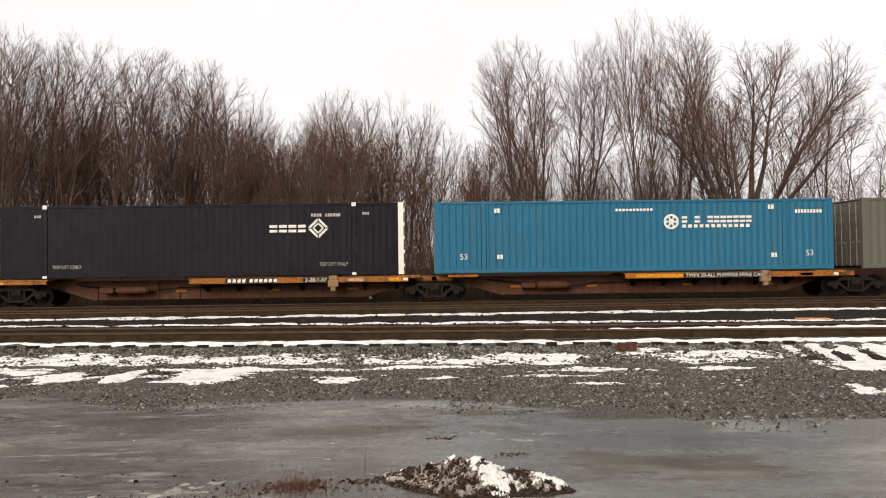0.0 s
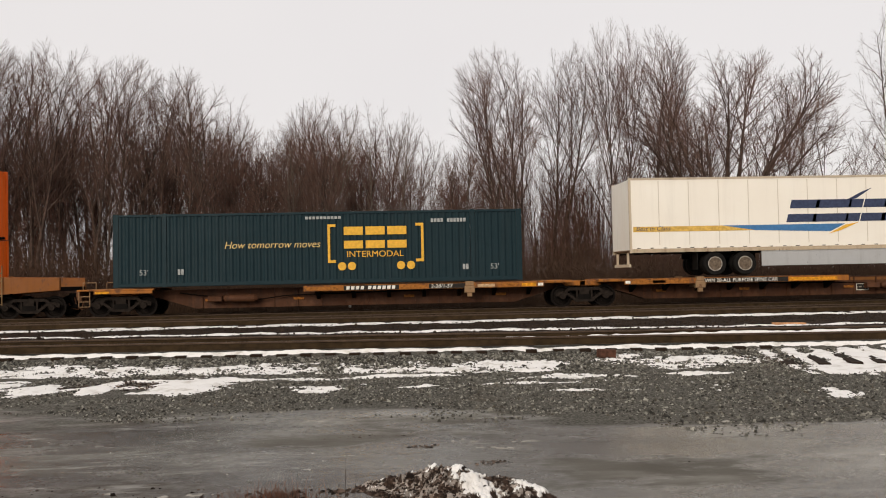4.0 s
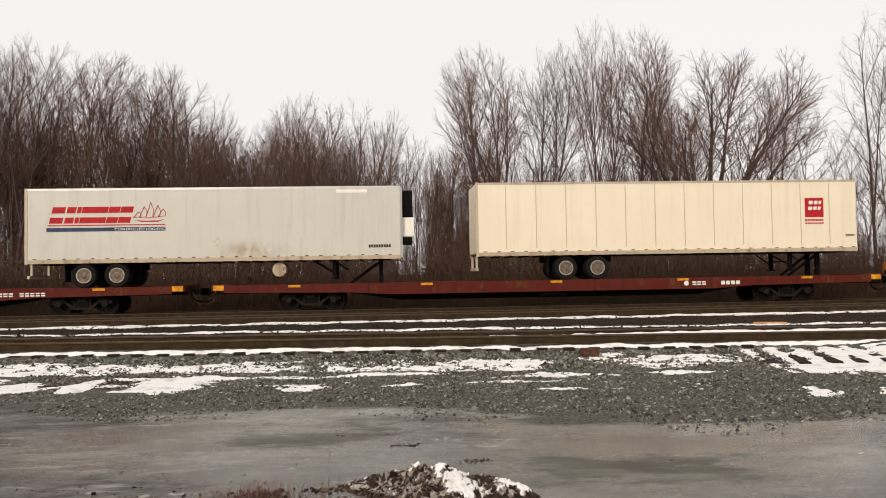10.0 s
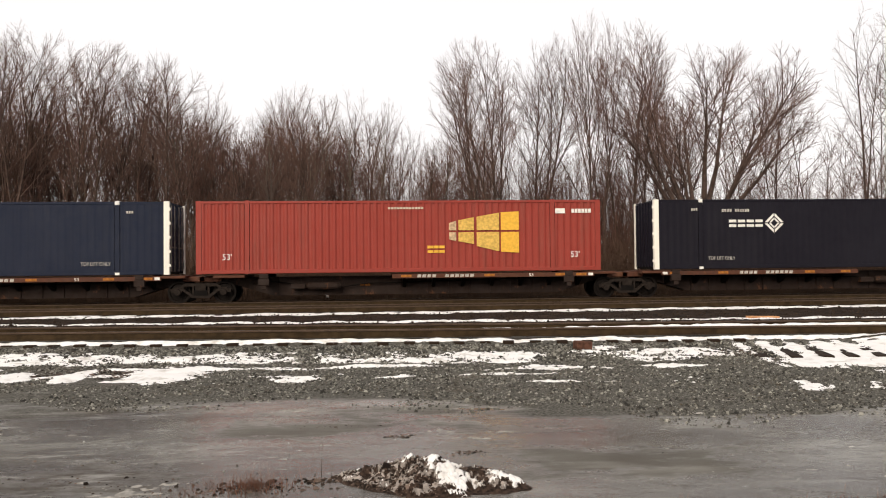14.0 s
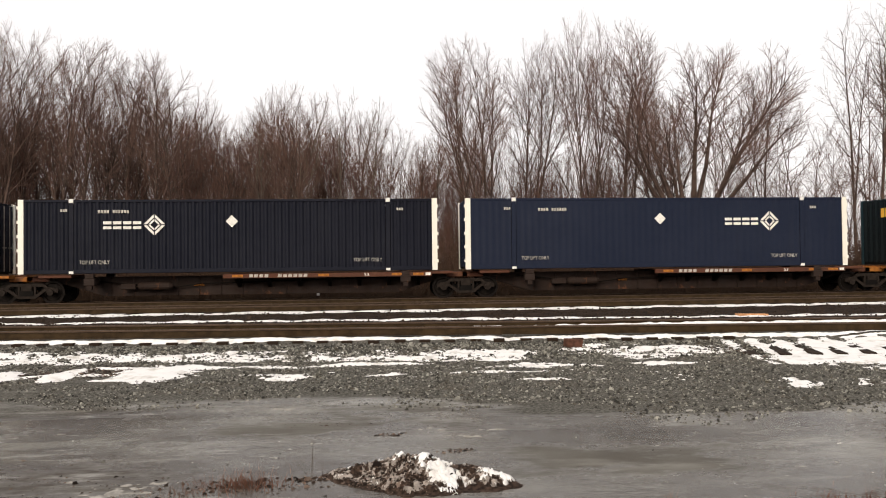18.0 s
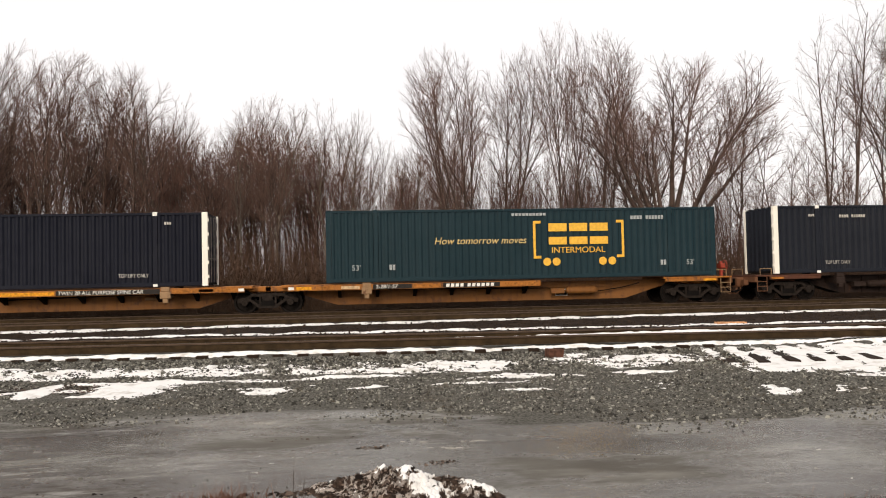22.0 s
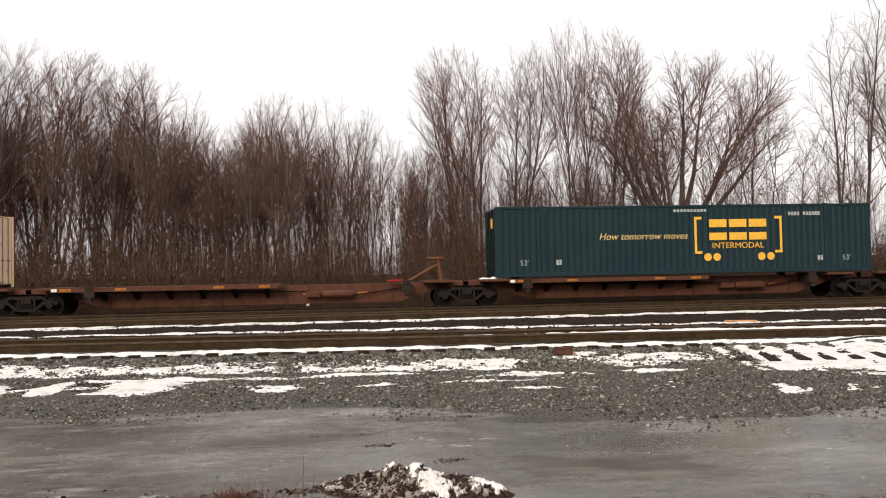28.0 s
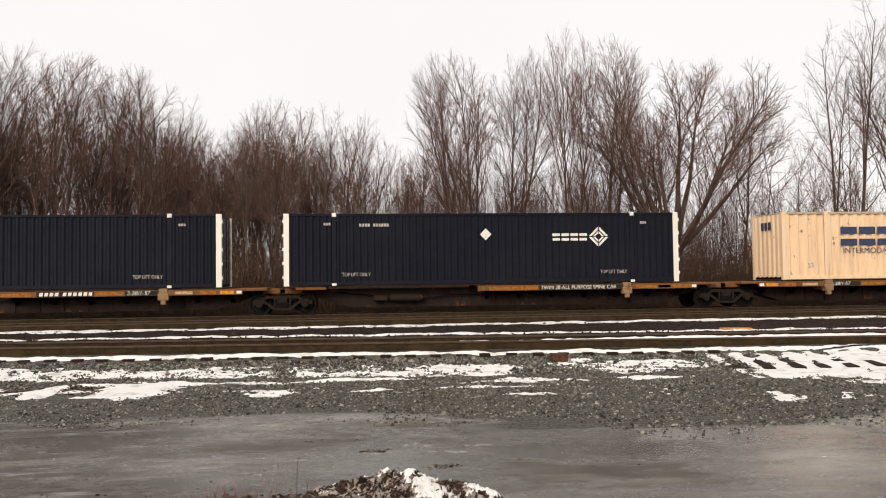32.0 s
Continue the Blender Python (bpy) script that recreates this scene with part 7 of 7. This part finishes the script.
rng = random.Random(77)
for k in range(15):
    u, y = -0.235 + 0.16 * (k + rng.uniform(-0.4, 0.4)) / 15, rng.uniform(50, 60)
    plant("forest", rng.randrange(20), u * y, y, 1.37 + skyline(u) * rng.uniform(0.88, 1.0) * y, rng.uniform(0, 360), rng.uniform(0.8, 1.1), rng.uniform(-3, 3))
for k in range(88):
    u = -0.62 + 0.71 * (k + rng.uniform(-0.5, 0.5)) / 88
    y = rng.uniform(50, 66)
    if in_glade(u) and rng.random() < 0.6:
        continue
    s = min(skyline(u) * rng.uniform(0.72, 1.02), rng.uniform(0.17, 0.24))
    plant("forest" if rng.random() < 0.55 else "sapling", rng.randrange(20), u * y, y, 1.37 + s * y, rng.uniform(0, 360), rng.uniform(0.8, 1.3), rng.uniform(-3, 3))
for k in range(27):
    u = 0.075 + 0.70 * (max(k + rng.uniform(-0.5, 0.5), 0.0) / 27) ** 1.3
    y = rng.uniform(52, 68)
    plant("sapling" if rng.random() < 0.7 else "forest", rng.randrange(20), u * y, y, 1.37 + skyline(u) * rng.uniform(0.55, 0.95) * y, rng.uniform(0, 360), rng.uniform(0.8, 1.2), rng.uniform(-3, 3))


def thicket(name, label, count, u0, u1, y0, y1, reach, twigs, material, seed, thick=0.018, flare=(0.25, 0.75), low=0.12, stout=1.0):
    """Many thin upright stems with side twigs, too many to count; reach is their height as a share of the skyline."""
    rng = np.random.RandomState(seed)
    u, y = rng.uniform(u0, u1, count), rng.uniform(y0, y1, count)
    if reach[1] > 0.5:
        open_sky = np.any([np.abs(u - c) < w for c, w in GLADES], 0) & (rng.uniform(0, 1, count) < 0.65)
        u, y = u[~open_sky], y[~open_sky]
        count = len(u)
    x = u * y
    z = ground_z(x, y)
    us = np.linspace(-0.7, 0.9, 60)
    top = np.interp(u, us, [min(skyline(v), 0.205) for v in us]) * y + 1.37
    h = (top - z) * rng.uniform(*reach, count)
    foot = np.stack([x, y, z], 1)
    lean = np.stack([rng.normal(0, 0.07, count) * h, rng.normal(0, 0.07, count) * h], 1)
    knee = foot + np.concatenate([lean * rng.uniform(0.0, 1.0, (count, 1)) + rng.normal(0, 0.02, (count, 2)) * h[:, None], (h * 0.55)[:, None]], 1)
    tip = foot + np.concatenate([lean, h[:, None]], 1)
    r = thick * (0.5 + h / 6)
    p, q, rad, end = [foot, knee], [knee, tip], [r, r * 0.6], [r * 0.6, r * 0.1]
    for k in range(twigs):
        f = rng.uniform(low, 0.97, count)
        g = np.where(f < 0.55, f / 0.55, (f - 0.55) / 0.45)[:, None]
        a = np.where((f < 0.55)[:, None], foot + (knee - foot) * g, knee + (tip - knee) * g)
        ln = np.minimum(h * rng.uniform(0.08, 0.26, count) * (1.15 - 0.7 * f), rng.uniform(0.7, 1.8, count))
        az = rng.uniform(0, 6.28, count)
        sp = rng.uniform(*flare, count)
        p.append(a)
        q.append(a + np.stack([np.cos(az) * sp * ln, np.sin(az) * sp * ln, ln * 0.95], 1))
        rad.append(rng.uniform(0.005, 0.011, count) * stout)
        end.append(np.full(count, 0.0012))
    p, q, rad, end = (np.concatenate(v) for v in (p, q, rad, end))
    n = len(p)
    ring = np.array([(1, 0, 0), (-0.5, 0.87, 0), (-0.5, -0.87, 0)])
    main = np.arange(n) < 2 * count
    verts = np.concatenate([p[:, None] + ring[None] * rad[:, None, None], q[:, None] + ring[None] * end[:, None, None]], 1).reshape(-1, 3)
    six = np.array([(0, 1, 4, 3), (1, 2, 5, 4), (2, 0, 3, 5)])
    three = np.array([(0, 1, 3), (1, 2, 3), (2, 0, 3)])
    i = np.arange(n)
    faces = (six[None] + 6 * i[main][:, None, None]).reshape(-1, 4).tolist() + (three[None] + 6 * i[~main][:, None, None]).reshape(-1, 3).tolist()
    me = bpy.data.meshes.new(name)
    me.from_pydata(verts.tolist(), [], faces)
    me.materials.append(material)
    return tagged(new(name, me), label, "bushes", "", "stuff")


thicket("thicket", "dense reddish brown leafless saplings", 1500, -0.64, 0.10, 50, 66, (0.25, 0.80), 19, SAPLINGRED, 5, 0.0085, (0.3, 1.15), 0.2)
thicket("thicket", "dense brown leafless saplings", 1350, -0.66, 0.10, 62, 90, (0.4, 0.85), 17, SAPLINGWOOD, 7, 0.0085, (0.3, 1.15), 0.2, 1.45)
thicket("thicket", "brown leafless undergrowth", 640, 0.06, 0.46, 50, 74, (0.2, 0.75), 17, SAPLINGRED, 6, 0.009, (0.25, 0.8), 0.15)
thicket("thicket", "dense brown saplings under the poplars", 850, 0.095, 0.325, 52, 72, (0.5, 0.78), 18, SAPLINGRED, 26, 0.0095, (0.3, 1.0), 0.2, 1.3)
thicket("thicket", "thin brown leafless undergrowth", 320, 0.42, 0.84, 50, 74, (0.2, 0.6), 17, SAPLINGRED, 16, 0.009, (0.25, 0.8), 0.2)
thicket("thicket", "brown brush between the tree trunks", 1100, 0.05, 0.62, 46, 62, (0.22, 0.5), 13, SAPLINGRED, 18, 0.009, (0.3, 1.1), 0.12, 1.4)
thicket("thicket", "dense low brown brush at the foot of the wood", 4200, -0.66, 0.84, 46, 58, (0.17, 0.36), 10, BRUSH, 8, 0.009, (0.4, 1.4), 0.1, 2.0)
thicket("thicket", "low tangle of brown brush behind the tracks", 4600, -0.66, 0.84, 41, 47, (0.10, 0.27), 11, BRUSH, 12, 0.009, (0.4, 1.4), 0.1, 2.0)


def spikes(name, label, category, p, q, rad, material):
    """Thin three-sided spikes from p to q: stalks and blades too many to count."""
    n = len(p)
    ring = np.array([(1, 0, 0), (-0.5, 0.87, 0), (-0.5, -0.87, 0)])
    verts = np.concatenate([p[:, None] + ring[None] * rad[:, None, None], q[:, None]], 1).reshape(-1, 3)
    faces = (np.array([(0, 1, 3), (1, 2, 3), (2, 0, 3)])[None] + 4 * np.arange(n)[:, None, None]).reshape(-1, 3)
    me = bpy.data.meshes.new(name)
    me.from_pydata(verts.tolist(), [], faces.tolist())
    me.materials.append(material)
    return tagged(new(name, me), label, category, "", "stuff")


def tufts(name, label, category, x, y, height, lean, thick, material, seed):
    rng = np.random.RandomState(seed)
    n = len(x)
    p = np.stack([x, y, ground_z(x, y) - 0.01], 1)
    h = height * rng.uniform(0.35, 1.2, n)
    q = p + np.stack([rng.normal(0, lean, n) * h, rng.normal(0, lean, n) * h, h], 1)
    return spikes(name, label, category, p, q, thick * rng.uniform(0.6, 1.4, n), material)


grass_rng = np.random.RandomState(9)
tufts("dead_grass", "strip of dead brown grass and weeds before the wood", "grass", grass_rng.uniform(-30, 38, 24000), grass_rng.uniform(36.6, 46, 24000), 0.7, 0.3, 0.012, DEADGRASS, 10)

# ---- foreground ----


def heap_height(x, y):
    """Local relief of the heap: a crooked ridge, steep in the middle, with thin tails."""
    ridge = np.interp(x, (-0.87, -0.82, -0.55, -0.32, -0.18, -0.10, 0.06, 0.19, 0.36, 0.57, 0.74, 0.84), (0, 0.008, 0.072, 0.125, 0.165, 0.19, 0.175, 0.135, 0.10, 0.08, 0.035, 0))
    back = y - (-0.03 - 0.28 * x + 0.05 * mottle(x, x * 0, 3.5, 6)) + 0.05 * mottle(x, y, 6, 6)
    reach = np.where(back > 0, 0.07 + 0.7 * ridge, 0.09 + 1.25 * ridge)
    prof = ridge * np.exp(-(back / reach) ** 2)
    rough = 0.026 * np.abs(mottle(x, y, 9, 1)) + 0.022 * np.abs(mottle(x, y, 19, 2)) + 0.014 * mottle(x, y, 41, 3) + 0.008 * mottle(x, y, 85, 5)
    return prof, prof + rough * np.clip(prof * 14, 0, 1) - 0.02


def heap():
    """A low heap of dark dirt clods mixed with old snow."""
    h = thing("dirt_heap", "low heap of dark dirt with old snow", "dirt heap")
    nx, ny = 230, 120
    X, Y = np.meshgrid(np.linspace(-0.95, 0.95, nx), np.linspace(-0.72, 0.55, ny))
    prof, Z = heap_height(X, Y)

    def sheet(name, zz, keep, material, label):
        verts = np.stack([X.ravel(), Y.ravel(), zz.ravel()], 1)
        i = (np.arange(ny - 1)[:, None] * nx + np.arange(nx - 1)[None, :])
        faces = np.stack([i, i + 1, i + nx + 1, i + nx], -1).reshape(-1, 4)
        if keep is not None:
            faces = faces[keep[:-1, :-1].ravel()]
        me = bpy.data.meshes.new(name)
        me.from_pydata(verts.tolist(), [], faces.tolist())
        me.polygons.foreach_set("use_smooth", [True] * len(me.polygons))
        me.materials.append(material)
        part(name, me, None, h, label)

    sheet("dirt", Z, None, SOIL, "")
    n = 0.8 * mottle(X, Y, 7, 4) + 0.8 * mottle(X, Y, 17, 5) + 0.7 * mottle(X, Y, 38, 6) + 0.5 * mottle(X, Y, 80, 7)
    edge = 2 * np.clip(0.03 - prof, 0, 1) * 30
    line = Y - (-0.03 - 0.28 * X)
    grey = 0.62 * n - 0.24 + 0.55 * np.exp(-((X + 0.02) / 0.30) ** 2) + 0.25 * np.exp(-((X + 0.55) / 0.25) ** 2) - edge
    sheet("grey_snow", Z + np.clip(grey, -0.4, 0.3) * 0.02, grey > 0.0, GREYSNOW, "grey granular snow mixed with dirt")
    cap = (0.72 * n - 0.66 + 0.92 * np.exp(-((X - 0.15 + 0.2 * line) / 0.17) ** 2) + 0.9 * np.exp(-((X + 0.13) / 0.07) ** 2 - (line / 0.05) ** 2) + 0.6 * np.exp(-((X + 0.33) / 0.07) ** 2 - (line / 0.04) ** 2)
           + 1.5 * np.exp(-((X - 0.68) / 0.15) ** 2 - ((line + 0.01) / 0.055) ** 2) - 0.7 * edge)
    sheet("snow_cap", Z + 0.004 + np.clip(cap, -0.3, 0.4) * 0.05, cap > -0.04, SNOW, "old white snow on the ridge")
    # loose clods and straw
    rng = np.random.RandomState(7)
    k = 4200
    x, y = rng.normal(-0.08, 0.36, k), rng.normal(-0.14, 0.13, k)
    on = heap_height(x, y)[0] > 0.012
    x, y = x[on], y[on]
    k = len(x)
    z = np.maximum(heap_height(x, y)[1], 0.0)
    s = 0.0052 * rng.lognormal(0, 0.55, k)
    base = np.array([(1, 0, -.4), (-.5, .87, -.4), (-.5, -.87, -.4), (.3, .2, .8), (-.4, -.1, .7)])
    pts = base[None] * s[:, None, None] * rng.uniform(0.6, 1.5, (k, 5, 3)) * np.array([1.4, 1.2, 0.8]) + np.stack([x, y, z], 1)[:, None]
    faces = (np.array([(0, 1, 3), (1, 4, 3), (1, 2, 4), (2, 0, 3), (2, 3, 4)])[None] + 5 * np.arange(k)[:, None, None]).reshape(-1, 3)
    me = bpy.data.meshes.new("loose_dirt")
    me.from_pydata(pts.reshape(-1, 3).tolist(), [], faces.tolist())
    me.materials.append(CRUMB)
    tagged(part("loose_dirt", me, None, h), kind="stuff")
    h.location = (0.36, 6.62, GROUND_Z)
    return h


def crumb_material():
    m, n, l, p = node_material("brown_crumbs_and_straw")
    g = n.new("ShaderNodeNewGeometry")
    pick = n.new("ShaderNodeMath")
    pick.operation, pick.inputs[1].default_value = "POWER", 2.5
    l.new(g.outputs["Random Per Island"], pick.inputs[0])
    l.new(blend(n, l, pick.outputs["Value"], (0.010, 0.007, 0.0055), (0.17, 0.125, 0.10)), p.inputs["Base Color"])
    p.inputs["Roughness"].default_value = 0.85
    p.inputs["Specular IOR Level"].default_value = 0.1
    return m


CRUMB = crumb_material()
SOIL = plain("brown_mixed_soil", (0.034, 0.022, 0.016), 0.9, 0, 0.7, 26)
GREYSNOW = plain("dirty_grey_snow", (0.24, 0.21, 0.185), 0.85, 0, 0.45, 18)
heap()

WEED = plain("reddish_dry_weed", (0.125, 0.062, 0.042), 0.9, 0, 0.4, 5)


def weeds(label, x, y, count, height, spread, seed):
    rng = np.random.RandomState(seed)
    tufts("weeds", label, "weeds", x + rng.normal(0, spread, count), y + rng.normal(0, spread * 0.5, count), height, 0.4, 0.0028, WEED, seed + 50)


weeds("low clump of reddish dry weeds on the ice", -1.0, 6.5, 190, 0.15, 0.15, 31)
weeds("matted reddish dry weeds on the ice", -1.1, 6.55, 200, 0.06, 0.2, 36)
weeds("sparse dry weeds on the ice", -1.45, 6.3, 90, 0.07, 0.2, 34)
weeds("few dry weed stems beside the ice", 2.05, 5.55, 22, 0.15, 0.04, 32)
weeds("dry weeds at the edge of the ice", 3.55, 5.5, 200, 0.09, 0.25, 33)
bm = bmesh.new()
add_rod(bm, (0, 0, 0), (0.012, 0.0, 0.33), 0.003, 5, 0.0015)
add_rod(bm, (0.075, 0.03, 0), (0.095, 0.03, 0.16), 0.003, 5, 0.0015)
stalk = tagged(new("dry_stalk", to_mesh(bm, "dry_stalk", DIRT)), "thin dark dry stalks standing in the ice", "weeds")
stalk.location = (-0.50, 6.6, GROUND_Z)
def crumbs(label, count, cx, cy, sx, sy, size, seed):
    rng = np.random.RandomState(seed)
    xs = rng.normal(cx, sx, count)
    ys = rng.normal(cy, sy, count)
    base = np.array([(1, 0, -.4), (-.5, .87, -.4), (-.5, -.87, -.4), (.3, .2, .7), (-.4, -.1, .6)])
    s = size * rng.lognormal(0, 0.5, count)
    pts = base[None] * s[:, None, None] * rng.uniform(0.6, 1.5, (count, 5, 3)) * np.array([1.5, 1.2, 0.7]) + np.stack([xs, ys, ground_z(xs, ys) + 0.3 * s], 1)[:, None]
    faces = (np.array([(0, 1, 3), (1, 4, 3), (1, 2, 4), (2, 0, 3), (2, 3, 4)])[None] + 5 * np.arange(count)[:, None, None]).reshape(-1, 3)
    me = bpy.data.meshes.new("clods")
    me.from_pydata(pts.reshape(-1, 3).tolist(), [], faces.tolist())
    me.materials.append(CRUMB)
    tagged(new("clods", me), label, "dirt", "", "stuff")


crumbs("thin scatter of dark dirt crumbs on the ice", 120, -0.35, 6.68, 0.22, 0.05, 0.009, 61)
crumbs("thin scatter of dark dirt crumbs on the ice", 60, 0.19, 8.26, 0.09, 0.04, 0.006, 62)
crumbs("dark dirt crumbs round the dry weeds", 140, -1.0, 6.5, 0.28, 0.10, 0.008, 63)
crumbs("dark dirt crumbs on dirty ice", 80, -2.6, 6.8, 0.7, 0.14, 0.006, 64)
crumbs("dark dirt crumbs on dirty ice", 70, 0.80, 7.49, 0.1, 0.05, 0.0065, 65)
crumbs("dark dirt crumbs on dirty ice", 60, -0.6, 8.9, 0.3, 0.05, 0.005, 68)
crumbs("dark dirt crumbs on dirty ice", 50, -3.4, 7.6, 0.6, 0.2, 0.0045, 69)
crumbs("dark dirt crumbs on dirty ice", 110, -1.9, 6.3, 0.5, 0.1, 0.006, 70)
crumbs("dark wet clods beside the snow", 2600, -4.7, 13.9, 0.6, 0.38, 0.0085, 66)
crumbs("dark wet clods at the end of the switch ties", 1500, 7.2, 14.8, 0.5, 0.45, 0.010, 67)
SLUSH = plain("grey_frozen_slush", (0.27, 0.255, 0.228), 0.7, 0, 0.4, 9)


def slush_mask(x, y):
    near = np.exp(-((x + 2.3) / 1.3) ** 2 - ((y - 6.5) / 0.5) ** 2) + 0.8 * np.exp(-((x + 4.6) / 1.2) ** 2 - ((y - 9.0) / 1.2) ** 2) + 0.75 * np.exp(-((x - 0.6) / 1.1) ** 2 - ((y - 8.1) / 0.35) ** 2)
    n = 0.45 * mottle(x * 0.4, y, 2.6, 4) + 0.5 * mottle(x * 0.4, y, 6.5, 5) + 0.5 * mottle(x * 0.6, y, 14, 6) + 0.4 * mottle(x, y, 26, 7)
    return near * 0.6 - 1.02 + n


def slush_z(x, y):
    return ground_z(x, y) + np.clip(slush_mask(x, y), -0.4, 0.6) * 0.03 - 0.002


grid_object("slush", np.arange(-6.2, 5.2, 0.028), np.arange(5.0, 10.6, 0.026), slush_z, SLUSH, "crusts of grey frozen slush on the ice", "slush", "stuff",
            keep=lambda x, y: slush_mask(x, y) > 0.0)
stones("clods", 50, -5.0, 5.5, lambda x, r: r.uniform(5.4, 9.2, len(x)) - 0.0 * x, 0.011, 41, "scattered dark clods and pebbles on the ice")


def lying_tie():
    t = box_part("railway_tie_offcut", (-0.16, 0.16, -0.11, 0.11, 0.0, 0.17), OFFCUT, None, "", 0.02)
    tagged(t, "weathered brown offcut of a railway tie on the gravel", "wood block")
    t.matrix_world = pose(3.98, 15.75, -0.32, 0, 3, 8)


lying_tie()


def plank():
    t = box_part("plank", (-0.44, 0.44, -0.13, 0.13, 0.0, 0.10), BOARDWOOD, None, "", 0.012)
    tagged(t, "pale orange wooden plank lying between the tracks", "plank")
    t.matrix_world = pose(10.9, 22.3, -0.26, 0, 1, 0)


plank()


def marker_stake():
    s = thing("marker_stake", "short dark stake with a white cap behind the rails", "marker stake")
    bm = bmesh.new()
    add_rod(bm, (0, 0, 0), (0, 0, 0.56), 0.02, 6)
    part("stake", bm, TIEWOOD, s)
    bm = bmesh.new()
    add_box(bm, -0.06, 0.06, -0.05, 0.05, 0.54, 0.64, 0.02)
    part("cap", bm, WHITEMARK, s, "small white cap")
    s.location = (-2.40, 36.2, -0.52)


marker_stake()


def motions():
    """The train runs past at a nearly even pace; its wheels turn with it."""
    beats = [0, 2, 4, 6, 8, 10, 12, 14, 16, 18, 20, 22, 24, 26, 28, 30, 32]
    for ob, x, z in MOVERS:
        walk(ob, [(t, pose(x + travel(t), TRAIN_Y, z)) for t in beats])
    spun = {}
    for w, s in WHEELS:
        if s not in spun:
            rows, t = [], 0.0
            while t <= 32.0001:
                rows.append((t, pose(s * WB, 0, 0.43, 0, math.degrees((travel(t) - travel(0)) / 0.43), 0)))
                t += 1 / 30
            walk(w, rows)
            spun[s] = w
        else:
            w.rotation_mode = "QUATERNION"
            keys = w.animation_data_create()
            keys.action = spun[s].animation_data.action
            keys.action_slot = spun[s].animation_data.action_slot


motions()
